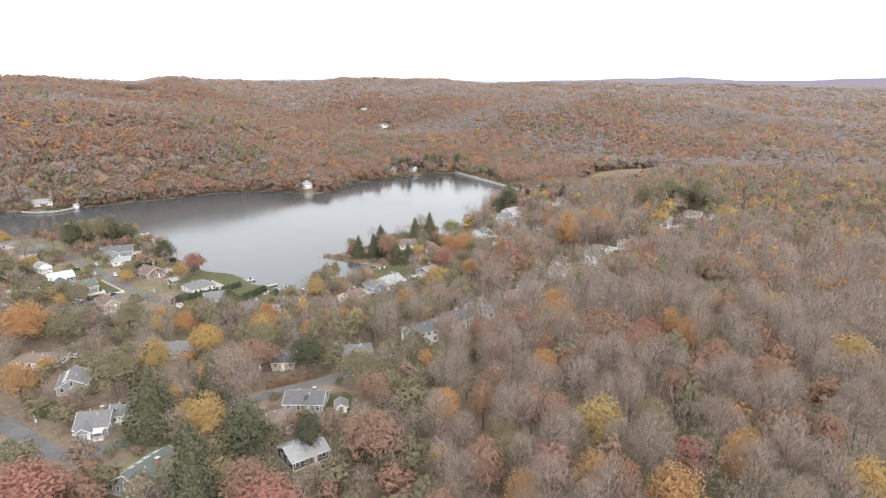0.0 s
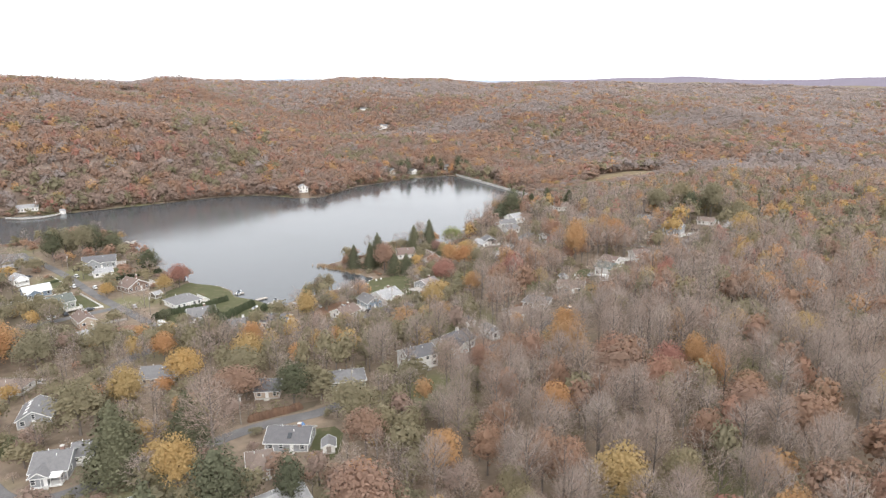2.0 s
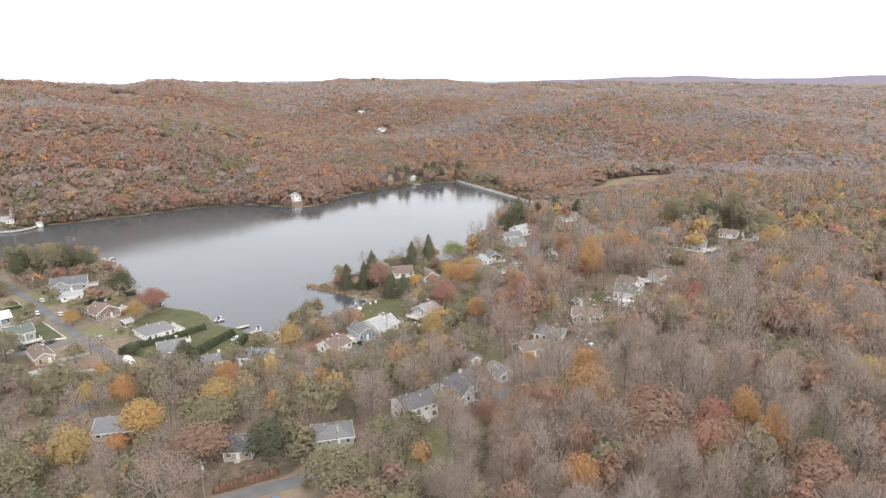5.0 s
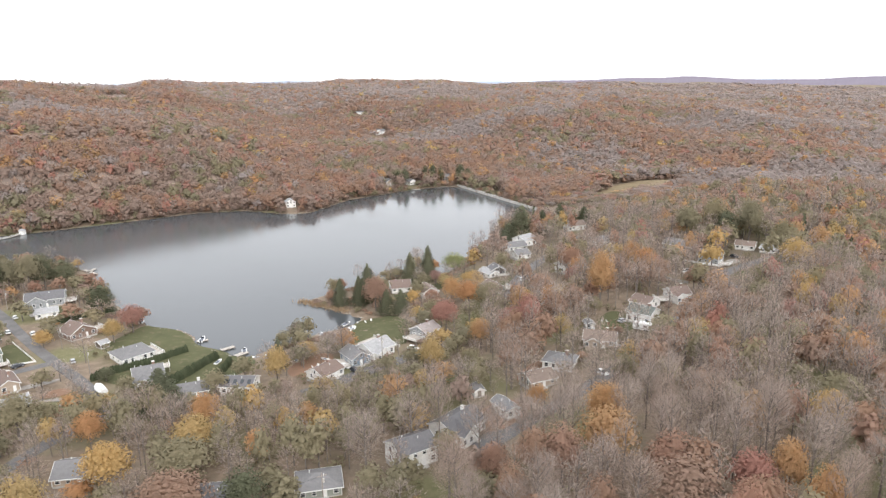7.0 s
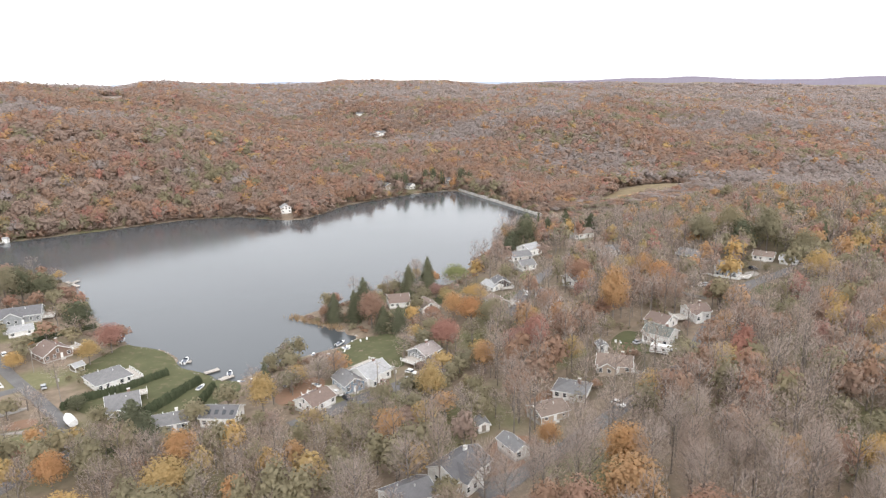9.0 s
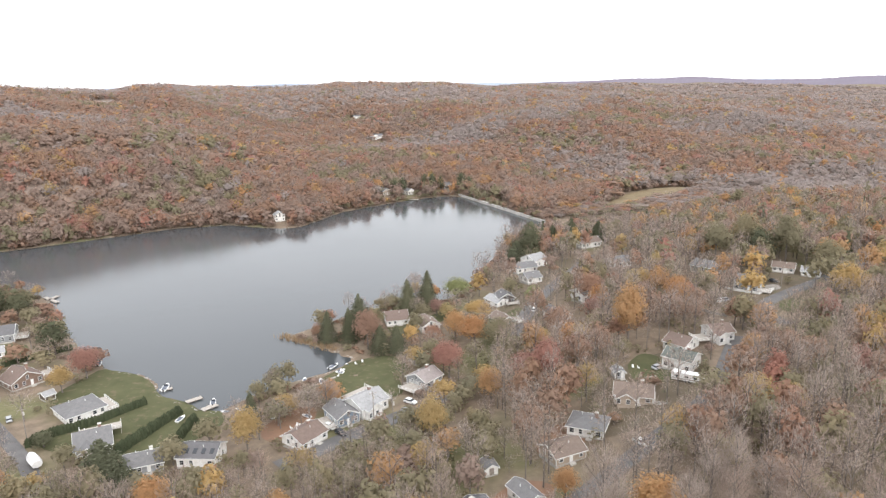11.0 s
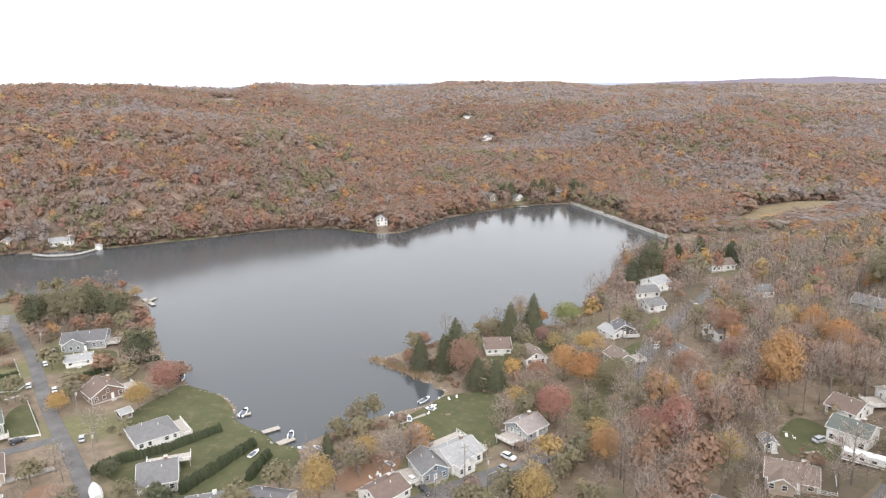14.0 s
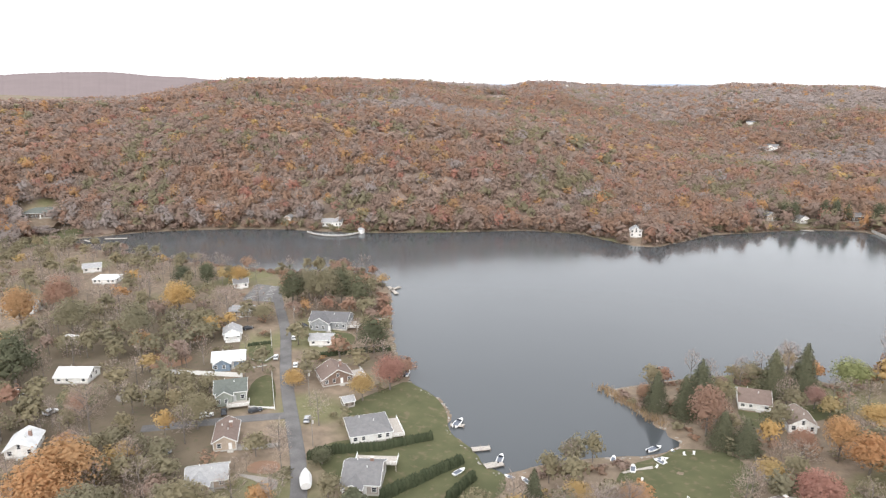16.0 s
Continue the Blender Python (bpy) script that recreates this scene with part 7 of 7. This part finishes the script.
def grey_stands(x, y, ks, rng, more=0.0):
    """Stands that have dropped their leaves: patches of ash-grey crowns along the hollows."""
    k = np.sin(x / 95 + 1.9 * np.sin(y / 140)) + np.sin(y / 80 - x / 210 + 0.8) + 0.7 * np.sin(x / 47 - y / 60) + rng.normal(0, 0.55, len(x))
    out = ks.copy()
    out[(k > 1.0 - more) & (ks != "orange") & (ks != "yellow")] = "ashen"
    return out


HILL = {"olive": 12, "dun": 46, "ashen": 4, "bare": 4, "rust": 34}
SPICE = {"orange": 0.04, "red": 0.045, "yellow": 0.010, "spruce": 0.003}
xs, ys = sector(6.9, 330, 760, 18)
ok = (far_share(xs, ys) >= 0.03) & free(xs, ys, -1.0) & (shore_distance(xs, ys) < 130) & (xs < 140)
xs, ys = xs[ok], ys[ok]
ks = grey_stands(xs, ys, draw_kinds(rng, xs, ys, HILL, 32, 0.42, SPICE), rng, -1.0)
hs, rs = rng.uniform(12, 18.5, len(xs)) * low_growth(xs, ys) * gardens(xs, ys, rng), rng.uniform(4.4, 7.2, len(xs)) * np.where(ks == "spruce", 0.6, 1)
woods("bank_woods", "rust, dun and leafless trees on the far bank", xs, ys, hs, rs, ks, BANK, 28)
xs, ys = sector(9.8, 330, 1260, 13)
ok = (far_share(xs, ys) >= 0.03) & free(xs, ys, -1.0) & ~((shore_distance(xs, ys) < 130) & (xs < 140))
xs, ys = xs[ok], ys[ok]
right = np.degrees(np.arctan2(xs, ys - 170)) > 8
ks = grey_stands(xs, ys, draw_kinds(rng, xs, ys, HILL, 38, 0.42, SPICE), rng, np.where(right, 0.6, -0.5))
hs, rs = rng.uniform(13, 18.5, len(xs)) * low_growth(xs, ys) * gardens(xs, ys, rng), rng.uniform(6.0, 8.8, len(xs)) * np.where(ks == "spruce", 0.6, 1)
woods("hillside_woods", "dense rust, grey and orange autumn woods across the lake", xs, ys, hs, rs, ks, FAR, 22)
# crowns turn ash-grey with distance: haze put into the mix of colours
xs, ys = sector(15.5, 1260, 2450, 14)
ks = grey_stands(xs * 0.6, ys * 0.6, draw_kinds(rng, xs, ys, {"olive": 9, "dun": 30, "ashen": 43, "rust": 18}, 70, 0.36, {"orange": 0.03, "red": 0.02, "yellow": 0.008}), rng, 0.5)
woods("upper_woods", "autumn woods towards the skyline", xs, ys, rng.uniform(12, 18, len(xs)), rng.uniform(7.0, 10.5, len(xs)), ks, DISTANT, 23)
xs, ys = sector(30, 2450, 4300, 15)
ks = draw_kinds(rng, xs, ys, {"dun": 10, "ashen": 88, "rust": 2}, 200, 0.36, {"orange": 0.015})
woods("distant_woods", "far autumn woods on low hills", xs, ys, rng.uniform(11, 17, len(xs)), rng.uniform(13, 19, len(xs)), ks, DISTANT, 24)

# the growth between the trees of the hills: a ragged sheet of twigs, broken at clearings
rng = np.random.default_rng(17)
rr, tt = 340 * np.exp(np.arange(0, 216) * 0.0118), np.radians(np.arange(-46, 69, 0.5))
R, A = np.meshgrid(rr, tt, indexing="ij")
A = A + rng.uniform(-0.3, 0.3, A.shape) * math.radians(0.5)
R = R * (1 + rng.uniform(-0.3, 0.3, R.shape) * 0.0118)
tx, ty = (-np.sin(A) * R).ravel(), (np.cos(A) * R + 170).ravel()
rise = rng.uniform(3.5, 7.5, len(tx)) * low_growth(tx, ty) * smooth((shore_distance(tx, ty) - 1) / 14)
rise = np.where(free(tx, ty, 9.0), rise, 0.25) * gardens(tx, ty, np.random.default_rng(3))
use = (far_share(tx, ty) > 0.05) & free(tx, ty, 1.0) & (R.ravel() < wood_limit(np.degrees(A.ravel())))
nt = len(tt)
q = (np.arange(len(rr) - 1)[:, None] * nt + np.arange(nt - 1)).ravel()
q = q[use[q] & use[q + 1] & use[q + nt] & use[q + nt + 1]]
F = np.concatenate([np.stack([q, q + nt, q + 1], 1), np.stack([q + 1, q + nt, q + nt + 1], 1)])
F = F[:, ::-1]
tz = ground_height(tx, ty) + rise
tagged(new("thicket", mesh_from("thicket", np.stack([tx, ty, tz], 1), F, [THICKET], None, None, True)), "grey-brown thicket of twigs between the hillside trees", "thicket", kind="stuff")

# brush along the waterline and under the trees
rng = np.random.default_rng(9)
bx, by = [], []
for (ax, ay), (cx, cy) in zip(LAKE, LAKE[1:] + LAKE[:1]):
    n = int(math.hypot(cx - ax, cy - ay) / (0.75 if ay > 430 else 1.3))
    t = rng.uniform(0, 1, n)
    bx.append(ax + (cx - ax) * t + rng.normal(0, 5, n))
    by.append(ay + (cy - ay) * t + rng.normal(0, 5, n))
xs, ys = np.concatenate(bx), np.concatenate(by)
d = shore_distance(xs, ys)
for (ax, ay), (cx, cy) in zip(FIELD[:6], FIELD[1:6]):
    n = int(math.hypot(cx - ax, cy - ay) / 1.0)
    t = rng.uniform(0, 1, n)
    xs = np.concatenate([xs, ax + (cx - ax) * t + rng.normal(-5, 4, n)])
    ys = np.concatenate([ys, ay + (cy - ay) * t + rng.normal(5, 4, n)])
d = np.where(np.arange(len(xs)) < len(d), np.resize(d, len(xs)), 5.0)
ok = (d < 12) & (free(xs, ys, -1.5) | ((d > -0.4) & (d < 1.3) & (ys > 470) & (xs < 0)))
xs, ys = xs[ok], ys[ok]
ks = draw_kinds(rng, xs, ys, {"dun": 60, "rust": 26, "olive": 14})
woods("shore_brush", "low brown brush along the waterline", xs, ys, np.where(ys > 470, rng.uniform(5, 11, len(xs)), rng.uniform(1.6, 4.2, len(xs))) * gardens(xs, ys, rng), rng.uniform(1.8, 3.4, len(xs)) * np.where(ys > 470, 1.25, 0.8), ks, {k: [leafy(700 + i, 60, 0.07, 3, False, 0, 0, 0.31, kernel=0.5, low=0.55, drop=0.35, lift=0.7)] for i, k in enumerate(LEAFY + ("dun",))}, 26)

rng = np.random.default_rng(10)
xs, ys = scatter(-330, 190, 110, 420, 9.0, 16)
ok = free(xs, ys, -0.5) & (far_share(xs, ys) < 0.03) & (rng.uniform(0, 1, len(xs)) < np.where(xs < -130, 0.4, np.where(xs < 15, 0.7, 0.45)))
xs, ys = xs[ok], ys[ok]
ks = draw_kinds(rng, xs, ys, {"bare": 46, "olive": 46, "rust": 8}, 40, 0.3, {"yellow": 0.03})
woods("undergrowth", "leafless brush and young growth under the trees", xs, ys, rng.uniform(3, 8, len(xs)), rng.uniform(1.8, 3.6, len(xs)), ks, {"bare": [bare(720 + i, 75, 4, 0.011, 3) for i in range(3)], **{k: [leafy(730 + i, 60, 0.055, 4, False, 0, 0, 0.31, kernel=0.0, low=0.6, drop=0.4)] for i, k in enumerate(("olive", "rust", "yellow"))}}, 27)

# ridges at the edge of sight, with haze put into their colour and glow
def ridge(bearings, lifts, away, colour, glow, seed, depth):
    """A strip of far hills: its crest at the given angles over the eye's level, sloping towards the viewer."""
    m, n, l, b = material("hazed_ridge_glow", 1.0, 0, 0.0)
    # colour carries the haze; emission stands in for lit air before the hills
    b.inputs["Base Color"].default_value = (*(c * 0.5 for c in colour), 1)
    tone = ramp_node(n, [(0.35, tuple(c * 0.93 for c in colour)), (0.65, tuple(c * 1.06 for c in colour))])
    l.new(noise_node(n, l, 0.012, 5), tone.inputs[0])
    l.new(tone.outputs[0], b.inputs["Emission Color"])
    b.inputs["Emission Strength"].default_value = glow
    rng = np.random.default_rng(seed)
    cols = int((bearings[-1] - bearings[0]) * 12)
    ang = np.radians(np.linspace(bearings[0], bearings[-1], cols))
    tops = 105 + away * np.tan(np.radians(np.interp(np.degrees(ang), bearings, lifts)))
    tops = tops + 3 * np.sin(ang * 31 + seed) + 2 * np.sin(ang * 67) + rng.uniform(-1.5, 1.5, cols)
    V = []
    for k in range(6):
        out = away - depth * (1 - k / 5)
        drop = 150 * (1 - k / 5) ** 1.3
        V.append(np.c_[-np.sin(ang) * out, np.cos(ang) * out + 100, tops - drop])
    i = np.arange(cols - 1)
    F = np.concatenate([np.concatenate([np.stack([i, i + 1, i + cols + 1], 1), np.stack([i, i + cols + 1, i + cols], 1)]) + cols * k for k in range(5)])
    return mesh_from("backdrop", np.concatenate(V), F, [m], soft=True)


for mesh, label in ((ridge([-60, -15, -3, 6, 14, 24, 40, 70], [-0.85, -0.75, -0.6, -0.42, -0.36, -0.34, -0.25, -0.2], 4850, (0.36, 0.41, 0.50), 0.55, 1, 60), "far hills at the horizon, pale blue haze in their colour and glow"),
                    (ridge([-60, -42, -33, -30, -25, -19, -12, -7, -3, 0], [-0.9, -0.75, -0.63, -0.66, -0.88, -0.44, -0.66, -0.72, -0.95, -1.3], 4600, (0.245, 0.220, 0.268), 0.45, 2, 500), "wooded ridge, lilac haze in its colour and glow"),
                    (ridge([40, 46, 50, 54, 58, 63, 70, 80], [-0.35, 0.0, 0.30, 0.55, 0.68, 0.42, 0.4, 0.3], 3900, (0.255, 0.212, 0.214), 0.45, 3, 900), "wooded ridge beyond the near hill, mauve haze in its colour and glow")):
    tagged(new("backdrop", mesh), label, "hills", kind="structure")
